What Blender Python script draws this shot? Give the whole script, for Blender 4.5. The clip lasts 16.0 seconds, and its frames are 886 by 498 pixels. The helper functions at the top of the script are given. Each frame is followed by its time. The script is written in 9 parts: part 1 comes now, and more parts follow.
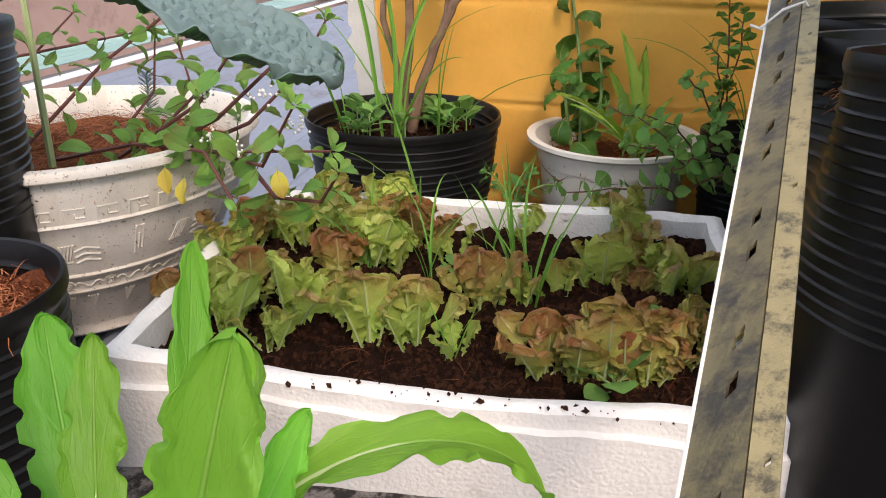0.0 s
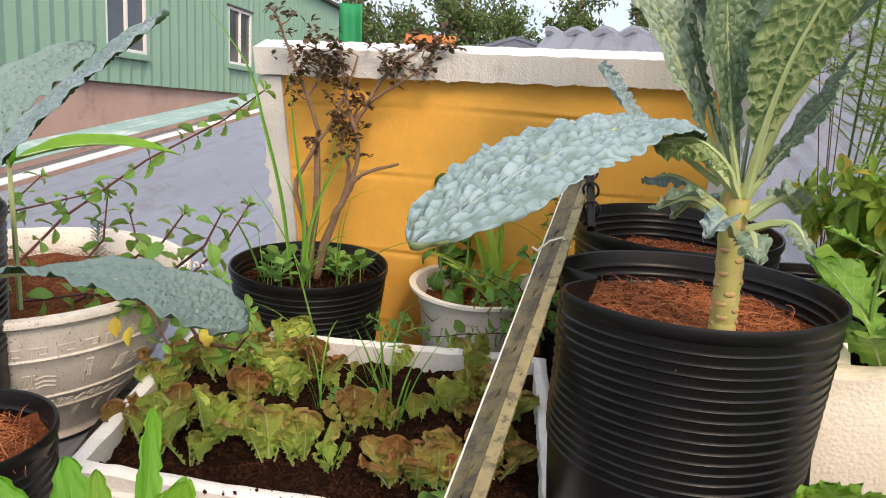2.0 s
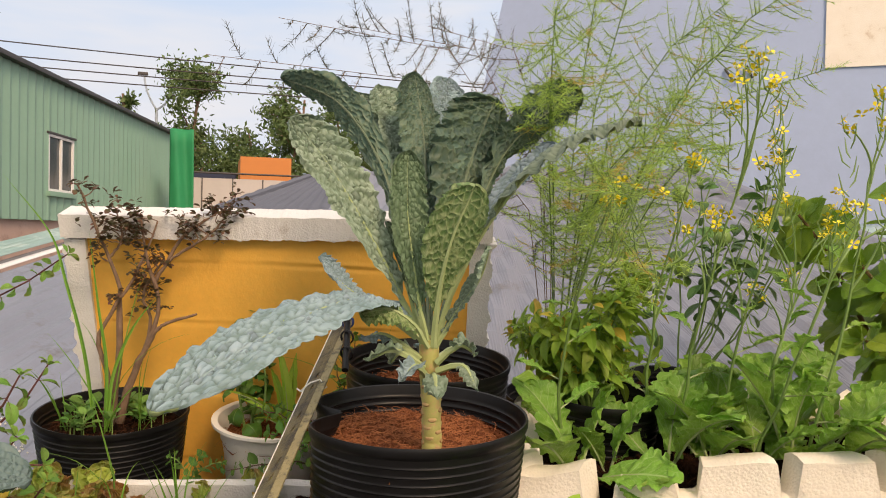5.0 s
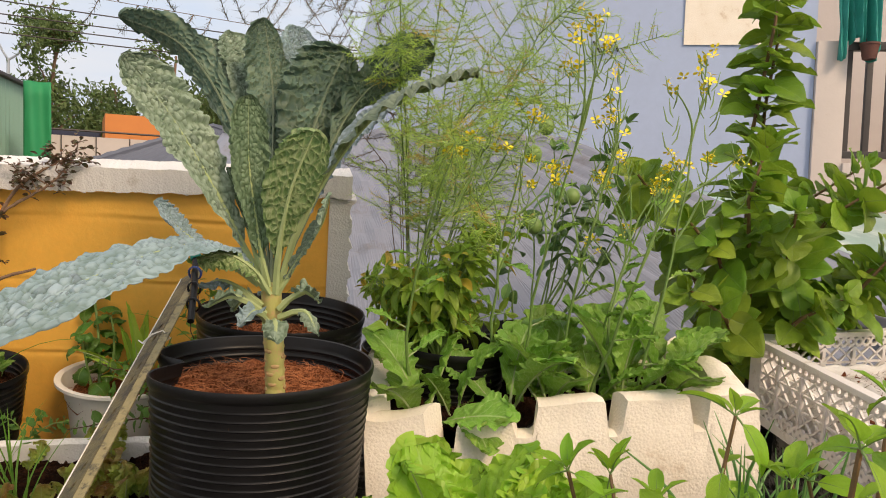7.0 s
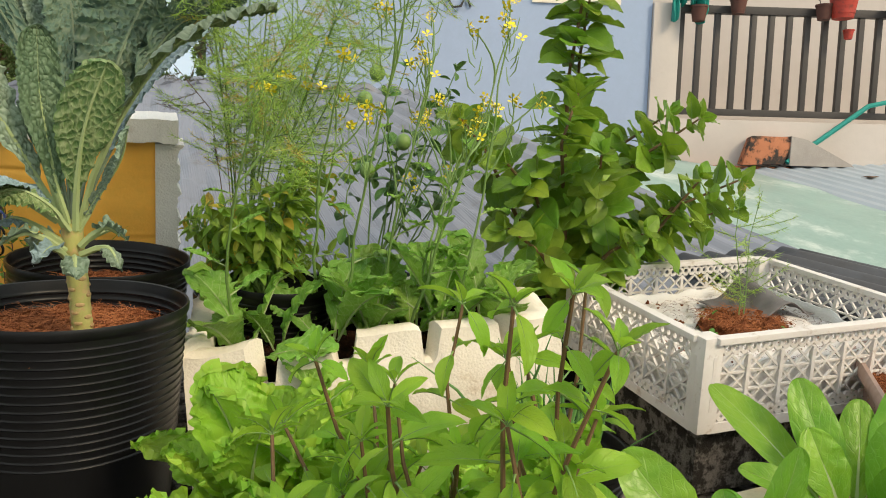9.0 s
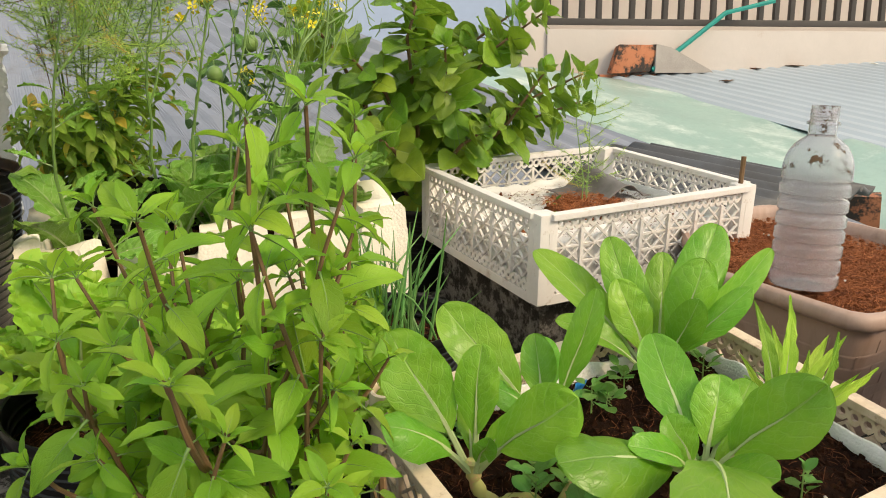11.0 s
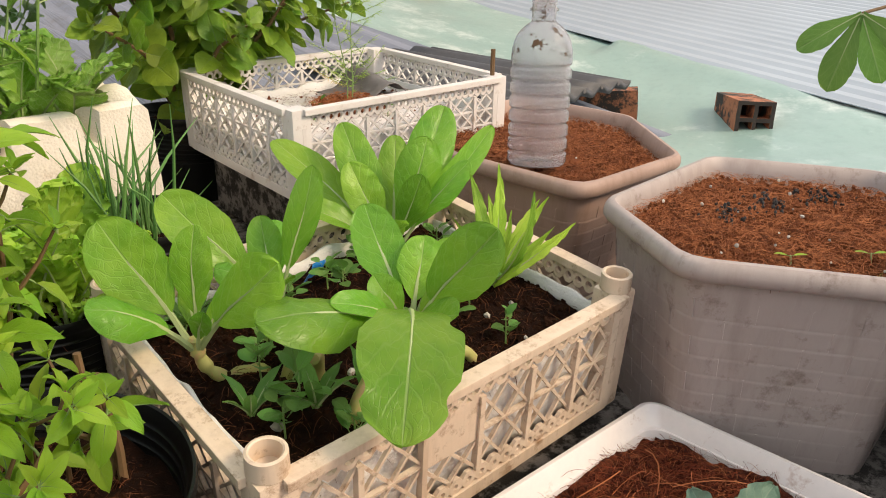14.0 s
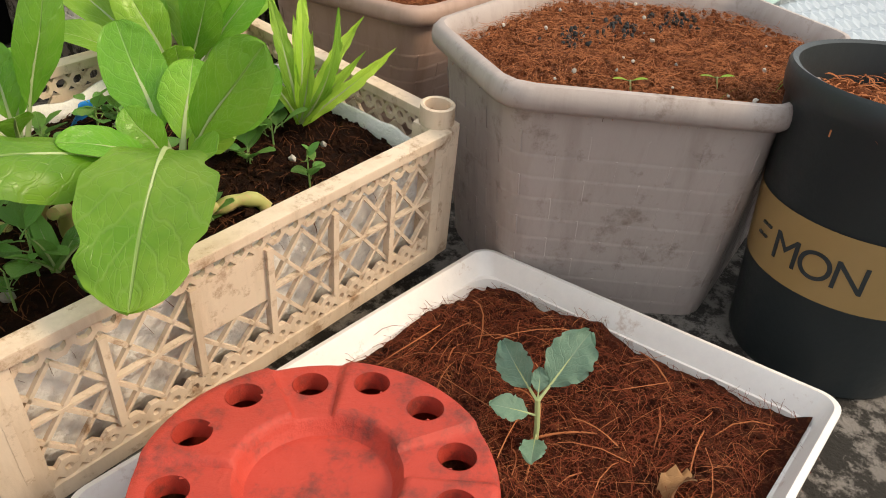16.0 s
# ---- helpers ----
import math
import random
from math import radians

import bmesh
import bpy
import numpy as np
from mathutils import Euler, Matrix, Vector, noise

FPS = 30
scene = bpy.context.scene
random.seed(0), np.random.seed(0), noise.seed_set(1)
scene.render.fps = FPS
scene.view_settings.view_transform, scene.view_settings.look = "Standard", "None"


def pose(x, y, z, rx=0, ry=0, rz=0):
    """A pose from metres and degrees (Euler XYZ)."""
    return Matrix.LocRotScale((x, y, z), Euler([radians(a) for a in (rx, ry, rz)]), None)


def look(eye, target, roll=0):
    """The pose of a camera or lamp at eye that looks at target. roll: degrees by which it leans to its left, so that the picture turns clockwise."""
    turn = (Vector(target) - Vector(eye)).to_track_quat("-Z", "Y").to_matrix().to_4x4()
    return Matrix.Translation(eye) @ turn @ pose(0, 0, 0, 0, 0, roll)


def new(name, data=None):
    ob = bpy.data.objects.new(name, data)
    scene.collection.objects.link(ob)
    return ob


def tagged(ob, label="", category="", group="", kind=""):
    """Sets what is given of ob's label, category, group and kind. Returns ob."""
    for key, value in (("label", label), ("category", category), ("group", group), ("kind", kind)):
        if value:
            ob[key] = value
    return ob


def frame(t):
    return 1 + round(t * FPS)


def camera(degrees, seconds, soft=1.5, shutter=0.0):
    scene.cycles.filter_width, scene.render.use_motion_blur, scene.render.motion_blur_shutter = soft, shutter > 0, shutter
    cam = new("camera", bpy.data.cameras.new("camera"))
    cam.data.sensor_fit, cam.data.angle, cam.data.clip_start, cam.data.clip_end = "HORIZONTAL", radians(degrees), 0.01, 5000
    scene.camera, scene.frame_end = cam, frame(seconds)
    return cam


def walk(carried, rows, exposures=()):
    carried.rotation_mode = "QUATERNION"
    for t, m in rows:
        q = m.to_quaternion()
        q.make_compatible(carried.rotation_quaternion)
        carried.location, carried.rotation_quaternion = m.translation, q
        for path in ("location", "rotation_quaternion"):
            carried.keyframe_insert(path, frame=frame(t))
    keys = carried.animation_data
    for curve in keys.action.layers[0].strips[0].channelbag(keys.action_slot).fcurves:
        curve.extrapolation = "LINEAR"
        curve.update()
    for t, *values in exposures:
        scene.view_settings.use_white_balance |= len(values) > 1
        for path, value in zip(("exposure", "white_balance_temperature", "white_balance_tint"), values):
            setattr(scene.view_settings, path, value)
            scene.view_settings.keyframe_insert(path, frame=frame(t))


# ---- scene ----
cam = camera(61.0, 16.0, soft=1.0)
METRES, EYE, TILT, LEAN, TURN = 1.05, 0.4125, -17.0, 0.0, 0.0
ROWS = [
    (0.0, 0.0, 0.0, 0.0, -0.0, 0.0, -0.0),
    (0.5, -0.0034, -0.0148, 0.0133, 0.27, 0.89, -0.67),
    (1.0, -0.0012, -0.0749, 0.0337, -0.1, 2.12, -1.3),
    (1.5, 0.02, -0.1561, 0.0504, -1.96, 4.05, -1.41),
    (2.0, 0.0435, -0.2453, 0.0576, -5.73, 6.8, -1.14),
    (2.5, 0.0597, -0.3167, 0.0674, -9.0, 9.89, -0.14),
    (3.0, 0.0628, -0.3714, 0.0743, -10.45, 11.74, 0.63),
    (3.5, 0.0688, -0.4115, 0.0768, -11.3, 13.64, 1.47),
    (4.0, 0.0787, -0.4306, 0.0714, -12.74, 15.05, 2.36),
    (6.5, 0.1382, -0.4766, 0.0512, -23.42, 13.66, 5.45),
    (7.0, 0.1404, -0.4768, 0.0366, -25.53, 11.95, 5.56),
    (7.5, 0.1435, -0.4904, 0.0274, -27.38, 10.52, 6.09),
    (8.0, 0.1459, -0.5087, 0.0152, -29.85, 9.7, 6.66),
    (8.5, 0.1613, -0.5239, 0.0016, -32.81, 8.61, 7.45),
    (9.0, 0.1799, -0.5342, -0.0057, -35.15, 7.65, 8.37),
    (11.5, 0.2176, -0.6003, -0.0868, -45.17, -1.41, 12.71),
    (12.0, 0.2231, -0.6102, -0.0962, -47.55, -3.32, 13.04),
    (12.5, 0.2311, -0.63, -0.1077, -49.6, -4.6, 13.54),
    (13.0, 0.2379, -0.6515, -0.1155, -51.8, -5.61, 14.17),
    (13.5, 0.2422, -0.6703, -0.1294, -54.18, -6.89, 14.96),
    (14.0, 0.2525, -0.6811, -0.139, -56.27, -8.41, 15.59),
    (14.5, 0.2689, -0.7006, -0.1655, -58.43, -10.48, 16.47),
    (15.0, 0.3039, -0.6979, -0.173, -61.11, -13.31, 16.44),
    (15.5, 0.3488, -0.7017, -0.1921, -63.15, -16.73, 16.02),
    (16.0, 0.3727, -0.6979, -0.2041, -64.04, -21.09, 15.48),
]
walk(cam, [(t, pose(0, 0, EYE, TILT, LEAN, TURN) @ pose(METRES * x, METRES * y, METRES * z, 90 + pitch, roll, yaw)) for t, x, y, z, yaw, pitch, roll in ROWS],
     exposures=[(0.0, 0.74, 5850, 17), (1.0, 0.80, 5900, 14), (1.5, 0.78, 5350, 6), (2.0, 0.68, 6200, 15), (2.5, 0.67, 6850, 18), (3.0, 0.60, 6950, 17), (4.0, 0.42, 7000, 17), (7.0, 0.34, 6800, 15), (8.5, 0.38, 6500, 5), (9.0, 0.40, 6450, 3), (11.5, 0.60, 6750, 6), (12.5, 0.54, 6900, 12), (14.0, 0.50, 6600, 11), (15.0, 0.54, 6750, 12), (16.0, 0.58, 6550, 7)])

# ---- light: a pale overcast sky with a low soft sun ----
world = bpy.data.worlds.new("sky")
scene.world = world
world.use_nodes = True
wn = world.node_tree.nodes
sky = wn.new("ShaderNodeTexSky")
sky.sky_type, sky.sun_disc = "NISHITA", False
SUN_UP, SUN_TURN = radians(37), radians(168)
sky.sun_elevation, sky.sun_rotation = SUN_UP, SUN_TURN
sky.air_density, sky.dust_density, sky.ozone_density = 1.0, 3.0, 1.0
haze = wn.new("ShaderNodeMix")
haze.data_type = "RGBA"
haze.inputs[0].default_value = 0.72
haze.inputs[7].default_value = (8.3, 8.3, 8.1, 1)
world.node_tree.links.new(sky.outputs[0], haze.inputs[6])
world.node_tree.links.new(haze.outputs[2], wn["Background"].inputs[0])
wn["Background"].inputs[1].default_value = 0.115

sun = new("sun", bpy.data.lights.new("sun", "SUN"))
sun.data.energy, sun.data.angle, sun.data.color = 2.0, radians(16), (1.0, 0.78, 0.54)
sun.matrix_world = look((0, 0, 5), Vector((0, 0, 5)) + Vector((math.sin(SUN_TURN) * -1, math.cos(SUN_TURN) * -1, -math.tan(SUN_UP))))


# ---- materials ----
def nodes_of(name):
    m = bpy.data.materials.new(name)
    m.use_nodes = True
    return m, m.node_tree.nodes, m.node_tree.links, m.node_tree.nodes["Principled BSDF"]


def mixer(n, k, fac, a, b, blend="MIX"):
    x = n.new("ShaderNodeMix")
    x.data_type, x.blend_type = "RGBA", blend
    for slot, value in ((0, fac), (6, a), (7, b)):
        if hasattr(value, "is_linked"):
            k.new(value, x.inputs[slot])
        elif slot == 0:
            x.inputs[slot].default_value = value
        else:
            x.inputs[slot].default_value = (*value, 1)
    return x.outputs[2]


def noise_of(n, k, scale, detail=4.0, rough=0.6, vec=None):
    x = n.new("ShaderNodeTexNoise")
    x.inputs["Scale"].default_value, x.inputs["Detail"].default_value, x.inputs["Roughness"].default_value = scale, detail, rough
    if vec is not None:
        k.new(vec, x.inputs["Vector"])
    return x.outputs[0]


def ramp_of(n, k, src, lo, hi):
    x = n.new("ShaderNodeMapRange")
    x.inputs[1].default_value, x.inputs[2].default_value = lo, hi
    k.new(src, x.inputs[0])
    return x.outputs[0]


def maths(n, k, op, a, b=None):
    x = n.new("ShaderNodeMath")
    x.operation = op
    for slot, value in ((0, a), (1, b)):
        if value is None:
            continue
        if hasattr(value, "is_linked"):
            k.new(value, x.inputs[slot])
        else:
            x.inputs[slot].default_value = value
    return x.outputs[0]


def bump_of(n, k, height, strength, dist, normal=None):
    x = n.new("ShaderNodeBump")
    x.inputs["Strength"].default_value, x.inputs["Distance"].default_value = strength, dist
    k.new(height, x.inputs["Height"])
    if normal is not None:
        k.new(normal, x.inputs["Normal"])
    return x.outputs[0]


def surface(name, a, b, rough=0.6, scale=12.0, fine=90.0, bump=0.4, dist=0.002, dirt=None, dirt_at=(0.6, 0.75), dirt_scale=30.0, metal=0.0, spec=0.5, vary=0.0, beads=0.0, streak=0.0, streak_col=(0.2, 0.15, 0.1)):
    """Two tones at two scales, fine relief, and stains of their own shape."""
    m, n, k, p = nodes_of(name)
    co = n.new("ShaderNodeTexCoord").outputs["Object"]
    big = noise_of(n, k, scale, 3, 0.6, co)
    small = noise_of(n, k, fine, 5, 0.7, co)
    col = mixer(n, k, ramp_of(n, k, big, 0.3, 0.7), a, b)
    tone = mixer(n, k, ramp_of(n, k, small, 0.25, 0.75), tuple(c * 0.82 for c in a), tuple(min(1, c * 1.12) for c in b))
    col = mixer(n, k, 0.4, col, tone)
    if dirt:
        spots = noise_of(n, k, dirt_scale, 6, 0.75, co)
        col = mixer(n, k, ramp_of(n, k, spots, *dirt_at), col, dirt)
    if streak:
        long = n.new("ShaderNodeMapping")
        long.inputs["Scale"].default_value = (1, 1, 0.16)
        k.new(co, long.inputs["Vector"])
        runs = noise_of(n, k, 38.0, 5, 0.65, long.outputs[0])
        col = mixer(n, k, maths(n, k, "MULTIPLY", ramp_of(n, k, runs, 0.48, 0.68), streak), col, streak_col)
    if vary:
        info = n.new("ShaderNodeObjectInfo").outputs["Random"]
        h = n.new("ShaderNodeHueSaturation")
        k.new(ramp_of(n, k, info, 0, 1), h.inputs["Value"])
        h.inputs["Value"].default_value = 1
        r = n.new("ShaderNodeMapRange")
        r.inputs[3].default_value, r.inputs[4].default_value = 1 - vary, 1 + vary
        k.new(info, r.inputs[0])
        k.new(r.outputs[0], h.inputs["Value"])
        k.new(col, h.inputs["Color"])
        col = h.outputs[0]
    k.new(col, p.inputs["Base Color"])
    p.inputs["Metallic"].default_value = metal
    p.inputs["Specular IOR Level"].default_value = spec
    rr = n.new("ShaderNodeMapRange")
    rr.inputs[3].default_value, rr.inputs[4].default_value = max(0.05, rough - 0.1), min(1, rough + 0.1)
    k.new(small, rr.inputs[0])
    k.new(rr.outputs[0], p.inputs["Roughness"])
    if bump:
        nor = bump_of(n, k, small, bump, dist)
        if beads:
            cell = n.new("ShaderNodeTexVoronoi")
            cell.inputs["Scale"].default_value = beads
            k.new(co, cell.inputs["Vector"])
            nor = bump_of(n, k, maths(n, k, "MULTIPLY", cell.outputs["Distance"], -1.0), 0.35, 0.002, nor)
        k.new(nor, p.inputs["Normal"])
    return m


def leaf_material(name, base, pale, vein, rough=0.45, thin=0.35, ribs=9.0, blister=0.0, tinge=None, tinge_at=(0.5, 0.75), vein_width=0.035, vein_amount=0.75, side_amount=0.35, hue=0.015, sunk=None):
    """A leaf blade: midrib and side veins along the leaf, two greens, light through the blade."""
    m, n, k, p = nodes_of(name)
    uv = n.new("ShaderNodeTexCoord").outputs["UV"]
    sep = n.new("ShaderNodeSeparateXYZ")
    k.new(uv, sep.inputs[0])
    u, v = sep.outputs[0], sep.outputs[1]
    across = maths(n, k, "ABSOLUTE", maths(n, k, "SUBTRACT", u, 0.5))
    mid = ramp_of(n, k, across, vein_width, vein_width * 0.4)
    wob = noise_of(n, k, 6.0, 2, 0.5, uv)
    saw = maths(n, k, "FRACT", maths(n, k, "SUBTRACT", maths(n, k, "ADD", maths(n, k, "MULTIPLY", v, ribs), maths(n, k, "MULTIPLY", wob, 0.8)), maths(n, k, "MULTIPLY", across, ribs * 0.62)))
    tri = maths(n, k, "ABSOLUTE", maths(n, k, "SUBTRACT", saw, 0.5))
    side = ramp_of(n, k, tri, 0.09, 0.02)
    net = n.new("ShaderNodeTexVoronoi")
    net.feature = "DISTANCE_TO_EDGE"
    net.inputs["Scale"].default_value = ribs * 2.2
    k.new(uv, net.inputs["Vector"])
    fine = ramp_of(n, k, net.outputs["Distance"], 0.06, 0.01)
    veins = maths(n, k, "MAXIMUM", maths(n, k, "MAXIMUM", mid, maths(n, k, "MULTIPLY", side, side_amount)), maths(n, k, "MULTIPLY", fine, side_amount * 0.6))
    co = n.new("ShaderNodeTexCoord").outputs["Object"]
    big = noise_of(n, k, 22.0, 3, 0.6, co)
    small = noise_of(n, k, 220.0, 3, 0.6, co)
    col = mixer(n, k, ramp_of(n, k, big, 0.3, 0.7), base, pale)
    if tinge:
        own = maths(n, k, "MULTIPLY", n.new("ShaderNodeObjectInfo").outputs["Random"], 0.22)
        edge = maths(n, k, "ADD", maths(n, k, "ADD", maths(n, k, "MULTIPLY", big, 0.5), maths(n, k, "MULTIPLY", v, 0.36)), own)
        col = mixer(n, k, ramp_of(n, k, edge, *tinge_at), col, tinge)
    col = mixer(n, k, maths(n, k, "MULTIPLY", veins, vein_amount), col, vein)
    # colour between the blisters: vein tint, with crease shade painted in where darker
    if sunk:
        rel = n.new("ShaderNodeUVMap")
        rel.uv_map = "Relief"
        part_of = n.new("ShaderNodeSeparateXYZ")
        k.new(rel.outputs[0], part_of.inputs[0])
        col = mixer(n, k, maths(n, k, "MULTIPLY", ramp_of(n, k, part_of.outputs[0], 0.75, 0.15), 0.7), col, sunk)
    pick = maths(n, k, "FRACT", maths(n, k, "ADD", n.new("ShaderNodeObjectInfo").outputs["Random"], n.new("ShaderNodeNewGeometry").outputs["Random Per Island"]))
    h = n.new("ShaderNodeHueSaturation")
    for slot, lo, hi in (("Hue", 0.5 - hue, 0.5 + hue), ("Value", 0.70, 1.25)):
        r = n.new("ShaderNodeMapRange")
        r.inputs[3].default_value, r.inputs[4].default_value = lo, hi
        k.new(pick if slot == "Value" else maths(n, k, "FRACT", maths(n, k, "MULTIPLY", pick, 7.3)), r.inputs[0])
        k.new(r.outputs[0], h.inputs[slot])
    k.new(col, h.inputs["Color"])
    col = h.outputs[0]
    k.new(col, p.inputs["Base Color"])
    p.inputs["Roughness"].default_value = rough
    p.inputs["Specular IOR Level"].default_value = 0.35
    height = maths(n, k, "SUBTRACT", maths(n, k, "MULTIPLY", small, 0.12), maths(n, k, "MULTIPLY", veins, 0.6))
    if blister:
        cell = n.new("ShaderNodeTexVoronoi")
        cell.feature = "SMOOTH_F1"
        cell.inputs["Scale"].default_value = ribs * 1.7
        k.new(uv, cell.inputs["Vector"])
        height = maths(n, k, "SUBTRACT", height, maths(n, k, "MULTIPLY", cell.outputs["Distance"], blister))
    nor = bump_of(n, k, height, 0.55, 0.0025)
    k.new(nor, p.inputs["Normal"])
    light = n.new("ShaderNodeBsdfTranslucent")
    k.new(mixer(n, k, 0.5, col, tuple(min(1, c * 1.6) for c in pale)), light.inputs[0])
    k.new(nor, light.inputs["Normal"])
    mix = n.new("ShaderNodeMixShader")
    mix.inputs[0].default_value = thin
    k.new(p.outputs[0], mix.inputs[1])
    k.new(light.outputs[0], mix.inputs[2])
    k.new(mix.outputs[0], n["Material Output"].inputs[0])
    return m


FOAM = surface("white_foam", (0.80, 0.79, 0.775), (0.70, 0.68, 0.655), 0.75, 9, 260, 0.5, 0.002, dirt=(0.42, 0.36, 0.29), dirt_at=(0.62, 0.78), dirt_scale=14, beads=260)
CREAM_FOAM = surface("weathered_foam", (0.84, 0.78, 0.68), (0.76, 0.68, 0.56), 0.8, 12, 300, 0.4, 0.0018, dirt=(0.50, 0.36, 0.22), dirt_at=(0.60, 0.78), dirt_scale=12, beads=230)
SOIL = surface("dark_soil", (0.030, 0.013, 0.008), (0.010, 0.006, 0.0045), 0.9, 60, 320, 1.0, 0.006, dirt=(0.085, 0.032, 0.015), dirt_at=(0.58, 0.78), dirt_scale=90, spec=0.06)
COIR = surface("coir_soil", (0.25, 0.082, 0.034), (0.11, 0.036, 0.017), 0.95, 40, 300, 1.0, 0.006, dirt=(0.38, 0.145, 0.06), dirt_at=(0.52, 0.72), dirt_scale=120, spec=0.1)
COIR_WET = surface("wet_coir", (0.085, 0.021, 0.010), (0.020, 0.007, 0.004), 0.95, 40, 300, 1.0, 0.006, dirt=(0.19, 0.065, 0.028), dirt_at=(0.52, 0.72), dirt_scale=120, spec=0.1)
FIBRE = surface("coir_fibre", (0.46, 0.175, 0.07), (0.30, 0.10, 0.04), 0.8, 30, 200, 0.0, spec=0.15)
RED_FIBRE = surface("red_fibre", (0.26, 0.062, 0.028), (0.085, 0.021, 0.011), 0.85, 30, 200, 0.0, spec=0.1)
DARK_FIBRE = surface("dark_fibre", (0.18, 0.068, 0.032), (0.055, 0.022, 0.012), 0.85, 30, 200, 0.0, spec=0.1)
BLACK = surface("black_plastic", (0.0045, 0.0045, 0.005), (0.008, 0.008, 0.009), 0.36, 10, 120, 0.2, 0.001, dirt=(0.022, 0.02, 0.018), dirt_at=(0.68, 0.9), dirt_scale=18, spec=0.28)
IVORY = surface("speckled_ivory_plastic", (0.82, 0.77, 0.70), (0.74, 0.68, 0.60), 0.5, 9, 140, 0.25, 0.001, dirt=(0.15, 0.11, 0.08), dirt_at=(0.60, 0.63), dirt_scale=210, streak=0.35, streak_col=(0.50, 0.44, 0.36))
POT_WHITE = surface("white_plastic", (0.86, 0.84, 0.79), (0.76, 0.73, 0.66), 0.45, 14, 120, 0.2, 0.001, dirt=(0.38, 0.30, 0.22), dirt_at=(0.68, 0.8), dirt_scale=30)
CRATE_WHITE = surface("white_crate_plastic", (0.76, 0.73, 0.71), (0.66, 0.61, 0.58), 0.55, 12, 120, 0.25, 0.001, dirt=(0.42, 0.33, 0.26), dirt_at=(0.56, 0.72), dirt_scale=28)
CRATE_TAN = surface("tan_crate_plastic", (0.72, 0.59, 0.46), (0.60, 0.47, 0.35), 0.6, 10, 120, 0.3, 0.001, dirt=(0.25, 0.14, 0.07), dirt_at=(0.54, 0.70), dirt_scale=34, streak=0.35, streak_col=(0.30, 0.19, 0.10))
CLAY_PINK = surface("pink_brown_plastic", (0.42, 0.29, 0.235), (0.35, 0.24, 0.195), 0.55, 9, 120, 0.25, 0.001, dirt=(0.26, 0.17, 0.13), dirt_at=(0.56, 0.76), dirt_scale=16, streak=0.4, streak_col=(0.24, 0.15, 0.11))
TAUPE = surface("taupe_plastic", (0.45, 0.385, 0.365), (0.35, 0.295, 0.275), 0.50, 7, 120, 0.3, 0.001, dirt=(0.15, 0.105, 0.08), dirt_at=(0.56, 0.76), dirt_scale=24, streak=0.3, streak_col=(0.20, 0.15, 0.125))
ORANGE = surface("orange_paint", (0.91, 0.51, 0.095), (0.88, 0.455, 0.075), 0.5, 7, 60, 0.3, 0.003, dirt=(0.72, 0.36, 0.07), dirt_at=(0.62, 0.85), dirt_scale=10)
CONCRETE = surface("dirty_concrete", (0.27, 0.245, 0.225), (0.13, 0.115, 0.105), 0.9, 11, 140, 0.8, 0.005, dirt=(0.018, 0.015, 0.012), dirt_at=(0.44, 0.54), dirt_scale=34)
ROOF_GREY = surface("blue_grey_roof", (0.215, 0.232, 0.285), (0.17, 0.183, 0.225), 0.45, 2.2, 40, 0.2, 0.003, dirt=(0.125, 0.112, 0.11), dirt_at=(0.55, 0.75), dirt_scale=6, spec=0.5)
ROOF_PALE = surface("pale_blue_roof", (0.43, 0.49, 0.555), (0.34, 0.39, 0.445), 0.42, 1.6, 40, 0.15, 0.003, dirt=(0.33, 0.28, 0.25), dirt_at=(0.66, 0.85), dirt_scale=6)
SHEET_GREEN = surface("green_fibreglass", (0.33, 0.475, 0.43), (0.225, 0.345, 0.318), 0.32, 2.2, 30, 0.15, 0.003, dirt=(0.56, 0.64, 0.60), dirt_at=(0.52, 0.66), dirt_scale=2.4, streak=0.35, streak_col=(0.20, 0.30, 0.29))
ROOF_SLATE = surface("slate_blue_roof", (0.125, 0.138, 0.175), (0.095, 0.105, 0.135), 0.62, 2.2, 40, 0.2, 0.003, spec=0.3)
SHEET_DARK = surface("old_dark_sheet", (0.16, 0.15, 0.155), (0.09, 0.075, 0.065), 0.6, 8, 80, 0.4, 0.003)
BRICK = surface("fired_brick", (0.50, 0.20, 0.10), (0.40, 0.14, 0.065), 0.85, 18, 160, 0.6, 0.003, dirt=(0.035, 0.028, 0.024), dirt_at=(0.47, 0.56), dirt_scale=11)
GALV = surface("yellowed_galvanised_steel", (0.205, 0.170, 0.075), (0.120, 0.103, 0.055), 0.55, 34, 210, 0.7, 0.002, dirt=(0.045, 0.040, 0.030), dirt_at=(0.46, 0.60), dirt_scale=26, metal=0.1)
# lighter copy of the yellowed steel, for the flange turned to the sky
GALV_LIT = surface("lit_galvanised_steel", (0.34, 0.285, 0.135), (0.22, 0.185, 0.09), 0.55, 30, 210, 0.8, 0.002, dirt=(0.07, 0.060, 0.035), dirt_at=(0.50, 0.62), dirt_scale=60)
GREEN_WALL = surface("green_cladding", (0.235, 0.385, 0.285), (0.205, 0.345, 0.255), 0.5, 1.2, 20, 0.1, 0.004)
PINK_WALL = surface("pink_plaster", (0.56, 0.39, 0.32), (0.40, 0.26, 0.21), 0.85, 1.6, 16, 0.3, 0.01, dirt=(0.20, 0.13, 0.11), dirt_at=(0.55, 0.75), dirt_scale=2.2)
